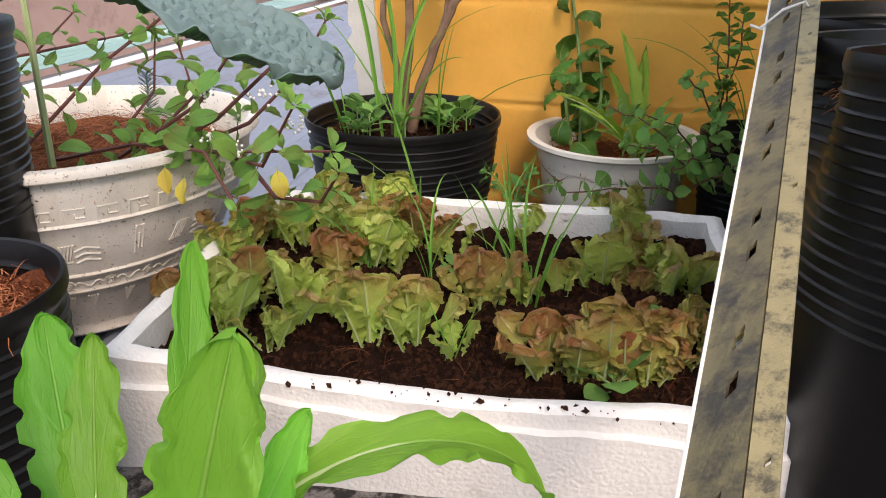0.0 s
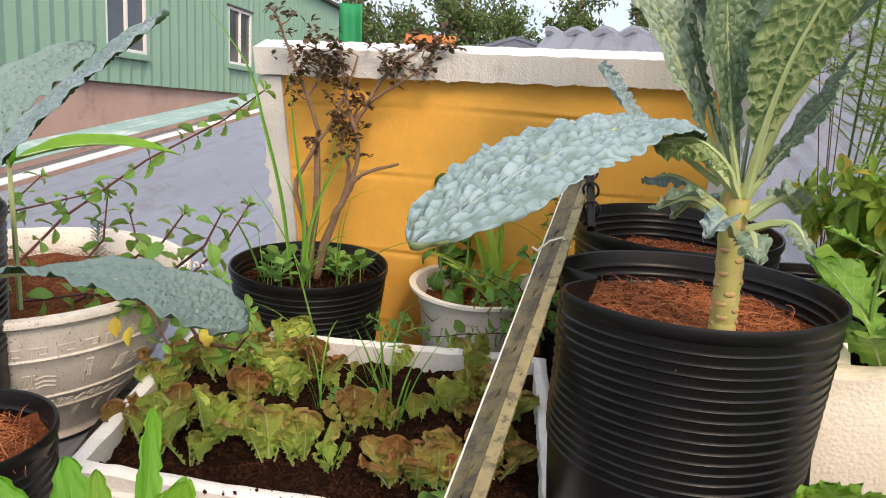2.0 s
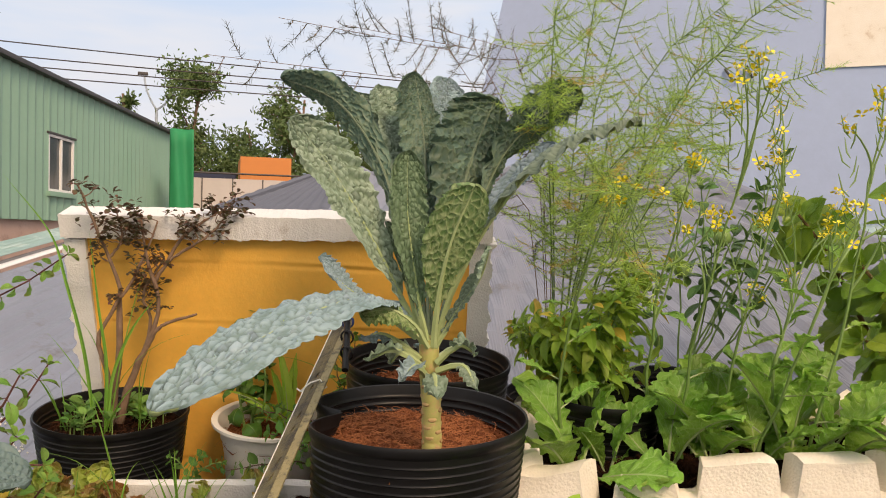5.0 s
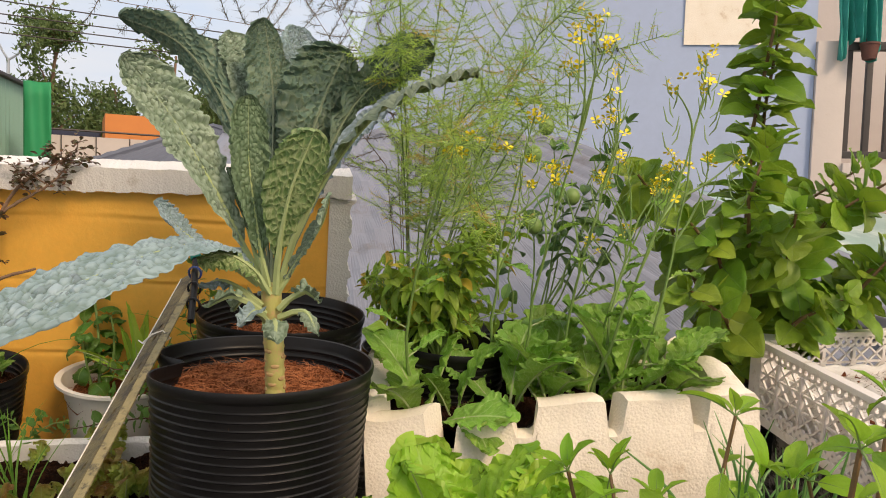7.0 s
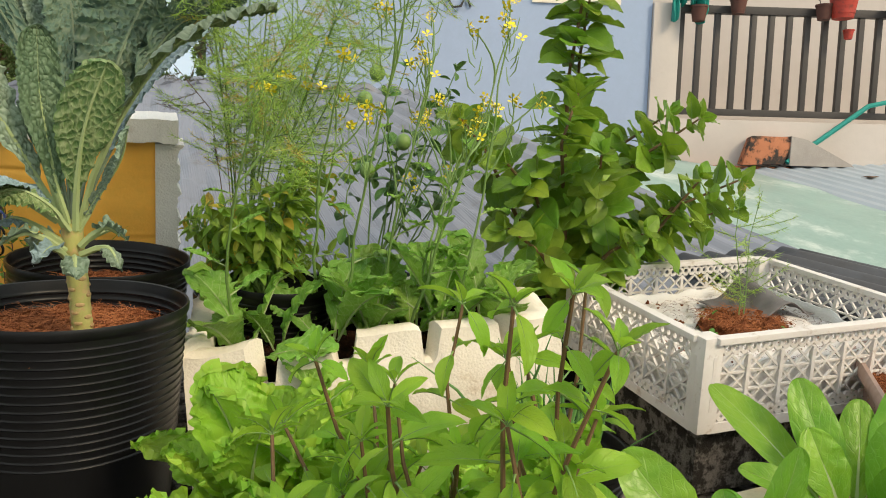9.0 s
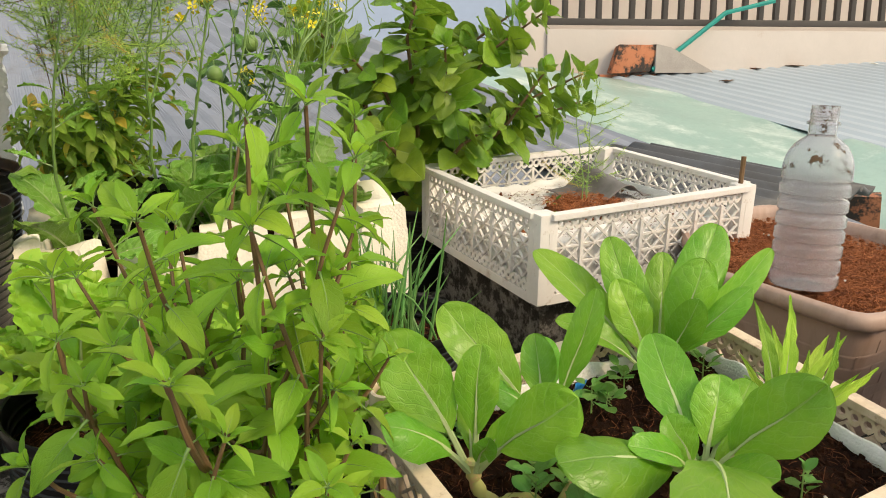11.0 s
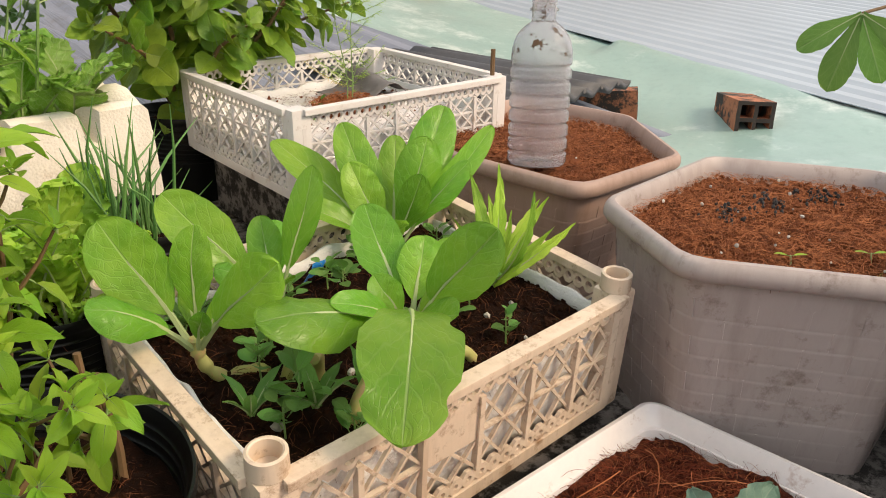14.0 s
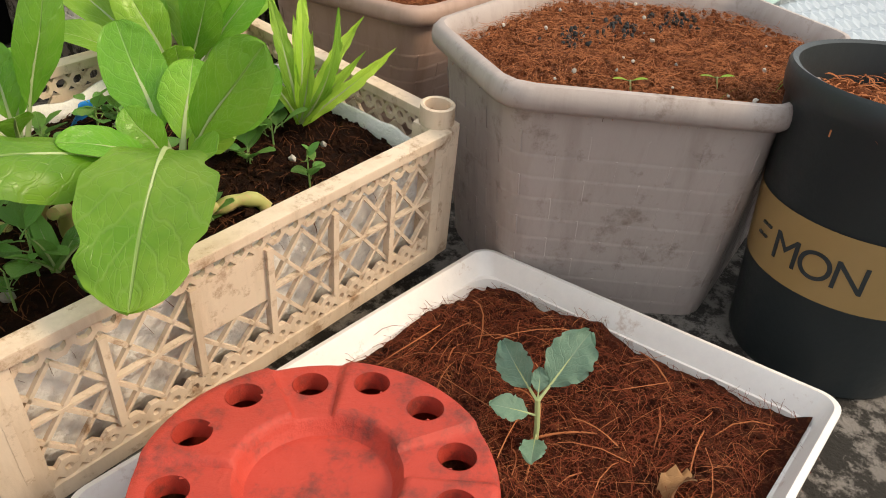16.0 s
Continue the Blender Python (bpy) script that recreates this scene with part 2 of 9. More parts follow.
BLUE_WALL = surface("pale_blue_plaster", (0.37, 0.45, 0.625), (0.335, 0.41, 0.575), 0.85, 0.9, 14, 0.2, 0.006)
CREAM_WALL = surface("cream_plaster", (0.58, 0.52, 0.485), (0.50, 0.445, 0.41), 0.85, 1.5, 14, 0.3, 0.006, dirt=(0.42, 0.33, 0.27), dirt_at=(0.63, 0.8), dirt_scale=3)
DARK_METAL = surface("dark_brown_metal", (0.035, 0.028, 0.026), (0.05, 0.042, 0.038), 0.5, 9, 60, 0.1)
NET = surface("teal_net", (0.02, 0.30, 0.25), (0.015, 0.21, 0.18), 0.7, 14, 90, 0.4, 0.004)
TERRACOTTA = surface("red_terracotta_plastic", (0.50, 0.052, 0.030), (0.36, 0.034, 0.020), 0.62, 18, 170, 0.7, 0.0015, dirt=(0.17, 0.030, 0.022), dirt_at=(0.50, 0.66), dirt_scale=34, streak=0.0)
DARK_CLAY = surface("dark_brown_clay", (0.13, 0.045, 0.030), (0.075, 0.028, 0.020), 0.7, 18, 170, 0.5, 0.0015)
MORTAR = surface("grey_mortar", (0.42, 0.38, 0.35), (0.30, 0.27, 0.25), 0.9, 9, 90, 0.7, 0.004)
TRAY = surface("white_tray_plastic", (0.80, 0.77, 0.76), (0.71, 0.67, 0.65), 0.45, 10, 120, 0.2, 0.001, dirt=(0.40, 0.27, 0.21), dirt_at=(0.60, 0.76), dirt_scale=26)
CHARCOAL = surface("charcoal_plastic", (0.024, 0.031, 0.035), (0.016, 0.021, 0.024), 0.45, 8, 150, 0.3, 0.0008)
GOLD = surface("gold_print", (0.34, 0.215, 0.085), (0.28, 0.18, 0.07), 0.45, 12, 120, 0.1, 0.0005)
BARK = surface("grey_brown_bark", (0.27, 0.170, 0.110), (0.13, 0.080, 0.052), 0.9, 70, 260, 1.0, 0.002)
RED_STEM = surface("purple_red_stem", (0.14, 0.045, 0.035), (0.085, 0.03, 0.025), 0.6, 40, 200, 0.3, 0.001)
BROWN_STEM = surface("brown_green_stem", (0.19, 0.10, 0.045), (0.12, 0.075, 0.03), 0.7, 50, 200, 0.4, 0.001)
GREEN_STEM = surface("green_stem", (0.20, 0.31, 0.085), (0.14, 0.24, 0.06), 0.5, 40, 200, 0.2, 0.001)
PALE_STEM = surface("pale_green_stem", (0.40, 0.46, 0.22), (0.31, 0.39, 0.17), 0.45, 30, 200, 0.2, 0.001)
KALE_STEM = surface("kale_stem", (0.47, 0.44, 0.15), (0.36, 0.36, 0.11), 0.55, 40, 200, 0.4, 0.001, dirt=(0.50, 0.33, 0.16), dirt_at=(0.50, 0.60), dirt_scale=60)
KALE_RIB = surface("kale_midrib", (0.17, 0.21, 0.125), (0.13, 0.17, 0.10), 0.5, 40, 200, 0.2, 0.001)
KALE_SCAR = surface("kale_leaf_scar", (0.30, 0.17, 0.07), (0.46, 0.34, 0.15), 0.7, 60, 240, 0.4, 0.0008)
YELLOW = surface("yellow_petal", (0.86, 0.74, 0.03), (0.80, 0.64, 0.015), 0.5, 60, 200, 0.0)
WHITE_PETAL = surface("white_petal", (0.80, 0.78, 0.74), (0.72, 0.70, 0.66), 0.6, 60, 200, 0.0)
BLACK_CHAR = surface("charcoal", (0.012, 0.012, 0.013), (0.025, 0.024, 0.024), 0.8, 60, 260, 0.5, 0.002)
CLOD = surface("soil_clod", (0.052, 0.022, 0.011), (0.014, 0.007, 0.005), 0.95, 60, 320, 0.8, 0.004, vary=0.3, spec=0.06)
STONE = surface("pale_grit", (0.55, 0.52, 0.47), (0.35, 0.32, 0.28), 0.85, 60, 200, 0.4, vary=0.4)

RED_LETTUCE = leaf_material("red_lettuce_leaf", (0.30, 0.42, 0.065), (0.47, 0.58, 0.12), (0.60, 0.66, 0.28), 0.30, 0.42, 7, 0.45, tinge=(0.26, 0.12, 0.045), tinge_at=(0.58, 0.84), vein_amount=0.55, side_amount=0.5)
BRONZE_LETTUCE = leaf_material("bronze_lettuce_leaf", (0.32, 0.36, 0.065), (0.44, 0.44, 0.11), (0.54, 0.50, 0.22), 0.28, 0.40, 7, 0.45, tinge=(0.25, 0.10, 0.038), tinge_at=(0.46, 0.72), vein_amount=0.5, side_amount=0.45)
ROMAINE = leaf_material("romaine_leaf", (0.130, 0.330, 0.020), (0.215, 0.47, 0.04), (0.36, 0.58, 0.13), 0.48, 0.42, 5, 0.15, vein_width=0.03, vein_amount=0.35, side_amount=0.2)
KALE = leaf_material("kale_leaf", (0.060, 0.112, 0.084), (0.104, 0.168, 0.128), (0.24, 0.30, 0.18), 0.50, 0.14, 8, 0.5, vein_width=0.022, vein_amount=0.7, side_amount=0.1, sunk=(0.135, 0.185, 0.105))
# the dark sunk tone joins vein colour and painted crease shade
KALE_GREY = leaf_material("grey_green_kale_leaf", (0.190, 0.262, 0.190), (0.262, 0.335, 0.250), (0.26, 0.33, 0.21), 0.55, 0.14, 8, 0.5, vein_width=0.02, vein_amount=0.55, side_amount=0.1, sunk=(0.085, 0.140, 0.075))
KALE_PALE = leaf_material("pale_kale_underside", (0.120, 0.225, 0.075), (0.180, 0.290, 0.105), (0.46, 0.53, 0.28), 0.50, 0.42, 9, 0.5, vein_width=0.03, vein_amount=0.8, side_amount=0.4, sunk=(0.44, 0.51, 0.26))
# green underside with its backlit shade put into the colour
KALE_UNDER_SHADED = leaf_material("shaded_kale_underside", (0.022, 0.070, 0.022), (0.038, 0.100, 0.034), (0.13, 0.20, 0.07), 0.42, 0.12, 8, 0.4, vein_width=0.022, vein_amount=0.7, side_amount=0.3)
KALE_SEED = leaf_material("kale_seedling_leaf", (0.125, 0.235, 0.160), (0.20, 0.32, 0.23), (0.34, 0.44, 0.32), 0.5, 0.16, 6, 0.3, vein_width=0.02, vein_amount=0.6, side_amount=0.3)
# dark sunk tones again: veins plus shade in the creases
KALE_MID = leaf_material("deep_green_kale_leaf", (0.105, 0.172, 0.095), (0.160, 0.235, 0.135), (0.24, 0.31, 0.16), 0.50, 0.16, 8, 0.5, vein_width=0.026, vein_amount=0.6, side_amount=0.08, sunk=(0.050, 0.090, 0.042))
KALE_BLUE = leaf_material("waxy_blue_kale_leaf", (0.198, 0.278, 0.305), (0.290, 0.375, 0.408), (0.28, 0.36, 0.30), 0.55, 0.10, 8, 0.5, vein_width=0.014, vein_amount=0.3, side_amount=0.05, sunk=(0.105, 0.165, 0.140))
MUSTARD = leaf_material("mustard_leaf", (0.165, 0.345, 0.042), (0.27, 0.455, 0.070), (0.48, 0.60, 0.26), 0.42, 0.36, 8, 0.35, vein_width=0.028, vein_amount=0.75, side_amount=0.6)
CURLY = leaf_material("curly_mustard_leaf", (0.23, 0.44, 0.030), (0.37, 0.57, 0.065), (0.44, 0.58, 0.17), 0.42, 0.38, 8, 0.5, vein_width=0.022, vein_amount=0.5)
BOK = leaf_material("bok_choy_leaf", (0.120, 0.315, 0.019), (0.235, 0.440, 0.042), (0.44, 0.58, 0.22), 0.30, 0.36, 6, 0.25, vein_width=0.020, vein_amount=0.55, side_amount=0.26)
BASIL = leaf_material("basil_leaf", (0.180, 0.375, 0.022), (0.32, 0.51, 0.045), (0.29, 0.45, 0.10), 0.40, 0.46, 6, 0.25, vein_width=0.02, vein_amount=0.4)
CHILLI = leaf_material("chilli_leaf", (0.165, 0.300, 0.032), (0.30, 0.44, 0.055), (0.28, 0.37, 0.10), 0.38, 0.32, 6, 0.2, vein_amount=0.35)
MULBERRY = leaf_material("mulberry_leaf", (0.100, 0.205, 0.018), (0.26, 0.40, 0.038), (0.25, 0.36, 0.08), 0.36, 0.32, 6, 0.3, vein_amount=0.4, hue=0.022)
CITRUS = leaf_material("dark_citrus_leaf", (0.070, 0.165, 0.035), (0.125, 0.235, 0.052), (0.14, 0.22, 0.07), 0.35, 0.2, 6, 0.2, vein_amount=0.3)
CITRUS_YOUNG = leaf_material("young_citrus_leaf", (0.055, 0.150, 0.022), (0.10, 0.225, 0.035), (0.19, 0.30, 0.08), 0.32, 0.25, 6, 0.2, vein_amount=0.3)
MINT = leaf_material("mint_leaf", (0.115, 0.270, 0.050), (0.200, 0.380, 0.085), (0.16, 0.26, 0.10), 0.5, 0.28, 6, 0.6, vein_amount=0.35)
HERB = leaf_material("red_stemmed_herb_leaf", (0.150, 0.315, 0.055), (0.250, 0.43, 0.085), (0.26, 0.38, 0.12), 0.42, 0.34, 6, 0.3, tinge=(0.27, 0.17, 0.05), tinge_at=(0.57, 0.80), vein_amount=0.35)
ROSE = leaf_material("dull_rose_leaf", (0.065, 0.072, 0.030), (0.11, 0.105, 0.045), (0.10, 0.09, 0.05), 0.5, 0.2, 6, 0.2, tinge=(0.15, 0.050, 0.034), tinge_at=(0.36, 0.62), vein_amount=0.3)
GRASS = leaf_material("grass_blade", (0.12, 0.30, 0.035), (0.20, 0.40, 0.06), (0.26, 0.42, 0.10), 0.45, 0.35, 1, 0, vein_amount=0.2)
CHIVE = leaf_material("chive_leaf", (0.105, 0.245, 0.065), (0.18, 0.34, 0.10), (0.12, 0.22, 0.09), 0.45, 0.15, 1, 0, vein_amount=0.1)
FERN = leaf_material("fern_needle", (0.27, 0.43, 0.075), (0.40, 0.54, 0.11), (0.42, 0.50, 0.10), 0.5, 0.45, 1, 0, vein_amount=0.0)
FERN_DARK = leaf_material("dark_fern_needle", (0.055, 0.062, 0.036), (0.085, 0.09, 0.05), (0.085, 0.09, 0.05), 0.6, 0.2, 1, 0, vein_amount=0.0)
FERN_DRY = leaf_material("yellowed_fern", (0.40, 0.32, 0.06), (0.50, 0.38, 0.09), (0.5, 0.38, 0.09), 0.6, 0.3, 1, 0, vein_amount=0.0)
YELLOW_LEAF = leaf_material("yellowed_leaf", (0.55, 0.45, 0.05), (0.62, 0.50, 0.08), (0.60, 0.52, 0.2), 0.5, 0.35, 6, 0.2, tinge=(0.30, 0.13, 0.03), tinge_at=(0.6, 0.8), vein_amount=0.4)
FIG = leaf_material("fig_leaf", (0.095, 0.20, 0.03), (0.16, 0.28, 0.05), (0.32, 0.42, 0.16), 0.5, 0.35, 7, 0.3, vein_amount=0.6)
TREE = leaf_material("tree_leaf", (0.080, 0.130, 0.042), (0.14, 0.20, 0.065), (0.10, 0.15, 0.05), 0.6, 0.25, 1, 0, vein_amount=0.0)


# ---- building helpers ----
def thing(name, label, category, m, group="", kind=""):
    ob = new(name)
    ob.empty_display_size = 0.05
    ob.matrix_basis = m
    return tagged(ob, label, category, group, kind)


def finish(bm, name, material, smooth=True):
    me = bpy.data.meshes.new(name)
    if isinstance(bm, bmesh.types.BMesh):
        bm.to_mesh(me)
        bm.free()
    else:
        me.from_pydata(*bm)
    for x in (material if isinstance(material, (list, tuple)) else [material]):
        me.materials.append(x)
    if smooth:
        me.polygons.foreach_set("use_smooth", [True] * len(me.polygons))
        me.set_sharp_from_angle(angle=radians(42))
    return me


def part(name, bm, material, parent, label="", m=None, smooth=True, kind=""):
    me = bm if isinstance(bm, bpy.types.Mesh) else finish(bm, name, material, smooth)
    ob = new(name, me)
    ob.parent = parent
    if m is not None:
        ob.matrix_basis = m
    if label or kind:
        tagged(ob, label, kind=kind)
    return ob


def solo(name, bm, material, label, category, m=None, group="", kind="", smooth=True):
    me = bm if isinstance(bm, bpy.types.Mesh) else finish(bm, name, material, smooth)
    ob = new(name, me)
    if m is not None:
        ob.matrix_basis = m
    return tagged(ob, label, category, group, kind)


def lathe(bm, profile, segs=48, warp=None, closed=False):
    """Turn (radius, height) pairs round z. warp(angle, r, z) may move a point."""
    rings = []
    for r, z in profile:
        ring = []
        for i in range(segs):
            a = 2 * math.pi * i / segs
            q = (r * math.cos(a), r * math.sin(a), z)
            ring.append(bm.verts.new(warp(a, r, z) if warp else q))
        rings.append(ring)
    for lo, hi in zip(rings, rings[1:]):
        for i in range(segs):
            bm.faces.new((lo[i], lo[(i + 1) % segs], hi[(i + 1) % segs], hi[i]))
    if closed:
        bm.faces.new(rings[0][::-1])
        bm.faces.new(rings[-1])
    return rings


def box(bm, lo, hi, m=None, bevel=0.0):
    vs = [bm.verts.new((x, y, z)) for x in (lo[0], hi[0]) for y in (lo[1], hi[1]) for z in (lo[2], hi[2])]
    if m is not None:
        for v in vs:
            v.co = m @ v.co
    fs = [bm.faces.new([vs[i] for i in f]) for f in ((0, 1, 3, 2), (4, 6, 7, 5), (0, 4, 5, 1), (2, 3, 7, 6), (0, 2, 6, 4), (1, 5, 7, 3))]
    if bevel:
        bmesh.ops.bevel(bm, geom=list({e for f in fs for e in f.edges}), offset=bevel, segments=2, affect="EDGES", profile=0.7)
    return vs


def tube(bm, pts, radii, sides=6, mat=0, cap=True):
    pts = [Vector(p) for p in pts]
    if not hasattr(radii, "__len__"):
        radii = [radii] * len(pts)
    elif len(radii) == 2 and len(pts) > 2:
        radii = [radii[0] + (radii[1] - radii[0]) * i / (len(pts) - 1) for i in range(len(pts))]
    rings, ref = [], None
    for i, p in enumerate(pts):
        d = (pts[min(i + 1, len(pts) - 1)] - pts[max(i - 1, 0)]).normalized()
        if ref is None:
            ref = d.orthogonal().normalized()
        ref = (ref - d * ref.dot(d)).normalized()
        side = d.cross(ref)
        rings.append([bm.verts.new(p + radii[i] * (math.cos(a) * ref + math.sin(a) * side)) for a in (2 * math.pi * j / sides for j in range(sides))])
    for lo, hi in zip(rings, rings[1:]):
        for j in range(sides):
            f = bm.faces.new((lo[j], lo[(j + 1) % sides], hi[(j + 1) % sides], hi[j]))
            f.material_index = mat
    if cap:
        for ring in (rings[0][::-1], rings[-1]):
            f = bm.faces.new(ring)
            f.material_index = mat


def arc(a, b, sag=0.0, n=6, side=(0, 0, 1), rng=None, wob=0.0):
    """Points from a to b, bowed by sag towards side."""
    a, b, side = Vector(a), Vector(b), Vector(side)
    out = []
    for i in range(n + 1):
        t = i / n
        p = a.lerp(b, t) + side * (4 * sag * t * (1 - t))
        if rng and 0 < i < n:
            p += Vector([rng.uniform(-wob, wob) for _ in range(3)])
        out.append(p)
    return out


SHAPES = {
    "round": lambda v: max(0.10 * (1 - v), math.sqrt(max(0.0, 1 - ((v - 0.58) / (0.60 if v < 0.58 else 0.42)) ** 2))),
    "oval": lambda v: math.sin(math.pi * min(1, v * 0.97 + 0.015)) ** 0.75,
    "lance": lambda v: math.sin(math.pi * v ** 0.75) ** 0.9,
    "heart": lambda v: (math.sin(math.pi * (v * 0.80 + 0.17)) if v < 1 else 0) ** 0.8 * (1 - v ** 5),
    "spoon": lambda v: (0.20 + 0.80 * min(1, max(0, (v - 0.08) / 0.5)) ** 1.1) * math.sqrt(max(0.0, 1 - max(0, (v - 0.64) / 0.36) ** 2.2)),
    "fan": lambda v: (0.22 + 0.78 * v ** 1.0) * math.sqrt(max(0.0, 1 - max(0, (v - 0.76) / 0.24) ** 2.4)),
    "spatula": lambda v: (0.17 + 0.83 * min(1, v / 0.70) ** 1.45) * math.sqrt(max(0.0, 1 - max(0, (v - 0.68) / 0.32) ** 2.6)),
    "strap": lambda v: (0.45 + 0.55 * math.sin(math.pi * min(1, v * 0.9 + 0.1))) * (1 - max(0, (v - 0.55) / 0.45) ** 2.0) ** 0.8,
    "blade": lambda v: (1 - v ** 2.5) * (0.6 + 0.4 * min(1, v * 6)),
    "bok": lambda v: (0.16 + 0.84 * min(1, v / 0.52) ** 1.15) * math.sqrt(max(0.0, 1 - max(0, (v - 0.52) / 0.48) ** 2.1)),
    "long": lambda v: (0.34 + 0.66 * min(1, v / 0.66) ** 0.9) * math.sqrt(max(0.0, 1 - max(0, (v - 0.66) / 0.34) ** 2.0)),
    "ovate": lambda v: math.sqrt(max(0.0, 1 - ((0.36 - v) / 0.37) ** 2)) if v < 0.36 else (1 - ((v - 0.36) / 0.64) ** 1.9) ** 0.9,
    "tongue": lambda v: (0.22 + 0.78 * min(1, v / 0.34) ** 0.8) * math.sqrt(max(0.0, 1 - max(0, (v - 0.50) / 0.50) ** 2.2)),
    "plume": lambda v: (0.10 + 0.90 * min(1, v / 0.50) ** 0.85) * math.sqrt(max(0.0, 1 - max(0, (v - 0.68) / 0.32) ** 2.6)),
    "disc": lambda v: max(0.06, min(1.0, v / 0.40) ** 0.62) * math.sqrt(max(0.0, 1 - max(0, (v - 0.45) / 0.55) ** 2.3)),
    "kale": lambda v: (0.14 + 0.86 * min(1, max(0, (v - 0.17) / 0.40)) ** 0.9) * math.sqrt(max(0.0, 1 - max(0, (v - 0.66) / 0.34) ** 2.4)),
}


def curve_at(points, t):
    """A point on a smooth curve through the points."""
    pts = [Vector(p) for p in points]
    q = max(0.0, min(0.99999, t)) * (len(pts) - 1)
    i = int(q)
    f = q - i
    b, c = pts[i], pts[i + 1]
    a = pts[i - 1] if i else b * 2 - c
    d = pts[i + 2] if i + 2 < len(pts) else c * 2 - b
    return 0.5 * (2 * b + (c - a) * f + (2 * a - 5 * b + 4 * c - d) * f * f + (3 * b - 3 * c + d - a) * f ** 3)


def path_length(points):
    return sum((curve_at(points, (i + 1) / 24) - curve_at(points, i / 24)).length for i in range(24))


def leaf_mesh(name, material, length, width, shape="oval", n=10, m=3, droop=0.5, fold=0.15, ruffle=0.0, waves=5.0, lobes=0.0, lobe_n=6.0, blister=0.0, cells=9.0,
              rib=0.0, rib_mat=None, seed=0, stalk=0.0, curl=0.0, start=0.0, path=None, facing=None, notch=False):
    """One leaf along +y, face up: a grid bent by droop, folded at the midrib, ruffled and lobed at the margin; rib adds the stalk and midrib as a tapering rod.
    With a path the leaf follows that curve instead, its face turned towards facing (one direction, or one at the base and one at the tip)."""
    rng = random.Random(seed)
    ph = [rng.uniform(0, 6.28) for _ in range(6)]
    off = Vector((rng.uniform(0, 50), rng.uniform(0, 50), 0))
    bm = bmesh.new()
    uvl = bm.loops.layers.uv.new("UVMap")
    rel = bm.loops.layers.uv.new("Relief") if blister > 0.045 else None
    spine, y, z = [], 0.0, 0.0
    total = stalk + length
    steps = 3 if stalk else 0
    ts = [stalk / total * i / steps for i in range(steps)] if stalk else []
    vs = [0.5 * (i / n + math.sin(math.pi / 2 * i / n)) for i in range(n + 1)]
    ts += [(stalk + length * v) / total for v in vs]
    last = 0.0
    if path:
        ups = facing if isinstance(facing, list) else [facing, facing]
        for t in ts:
            fwd = (curve_at(path, min(1, t + 0.02)) - curve_at(path, max(0, t - 0.02))).normalized()
            up = Vector(ups[0]).normalized().lerp(Vector(ups[1]).normalized(), t)
            up = (up - fwd * up.dot(fwd)).normalized()
            spine.append((curve_at(path, t), fwd, up, fwd.cross(up)))
    else:
        for t in ts:
            ang = start - droop * t ** 1.4
            y += math.cos(ang) * (t - last) * total
            z += math.sin(ang) * (t - last) * total
            last = t
            spine.append((Vector((0, y, z)), Vector((0, math.cos(ang), math.sin(ang))), Vector((0, -math.sin(ang), math.cos(ang))), Vector((1, 0, 0))))
    blade = spine[steps:]
    rows = []
    for i, (c, fwd, up, across) in enumerate(blade):
        v = vs[i]
        w = width * 0.5 * max(0.0, SHAPES[shape](v))
        row = []
        for j in range(-m, m + 1):
            u = j / m
            s = 1 if j >= 0 else -1
            au = abs(u)
            lob = 1 - lobes * max(0.0, math.sin(lobe_n * 6.283 * v + (0.9 if s > 0 else 0) + 1.1 * math.sin(11 * v + ph[3] * s) + ph[5])) * (0.7 + 0.3 * math.sin(17 * v * s + ph[4])) * au ** 2 * (v ** 1.5 if notch else min(1.0, 0.3 + 1.6 * v))
            x = u * w * lob
            hgt = fold * abs(x) - curl * abs(x) ** 2 / max(width, 1e-6) * 4
            rim = max(au ** 1.6, 0.6 * au * max(0.0, (v - 0.6) / 0.4) ** 1.5)
            run = v + 0.55 * u * max(0.0, v - 0.25)
            hgt += ruffle * width * rim * (math.sin(waves * 6.283 * run + ph[0 if s > 0 and v < 0.7 else 1] + 1.3 * math.sin(9 * v + ph[2])) + 0.4 * math.sin(waves * 15.1 * run + ph[4]))
            push = ruffle * width * 0.6 * rim * math.cos(waves * 5.2 * run + ph[3])
            dome = 1.0
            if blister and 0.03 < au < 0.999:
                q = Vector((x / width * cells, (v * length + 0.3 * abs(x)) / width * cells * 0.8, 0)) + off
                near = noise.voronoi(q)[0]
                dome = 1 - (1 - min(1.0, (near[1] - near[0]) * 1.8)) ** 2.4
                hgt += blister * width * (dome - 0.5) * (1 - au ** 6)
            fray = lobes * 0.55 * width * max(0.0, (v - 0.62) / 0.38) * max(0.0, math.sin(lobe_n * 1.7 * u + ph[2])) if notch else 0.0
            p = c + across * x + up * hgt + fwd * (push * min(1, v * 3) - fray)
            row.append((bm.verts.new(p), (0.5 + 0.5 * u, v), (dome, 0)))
        rows.append(row)
    for lo, hi in zip(rows, rows[1:]):
        for j in range(2 * m):
            quad = (lo[j], lo[j + 1], hi[j + 1], hi[j])
            f = bm.faces.new([q[0] for q in quad])
            for loop, q in zip(f.loops, quad):
                loop[uvl].uv = q[1]
                if rel:
                    loop[rel].uv = q[2]
    mats = [material]
    if rib:
        mats.append(rib_mat or GREEN_STEM)
        pts = [c - up * rib * (0.35 if i >= steps else 0) for i, (c, _, up, _) in enumerate(spine)]
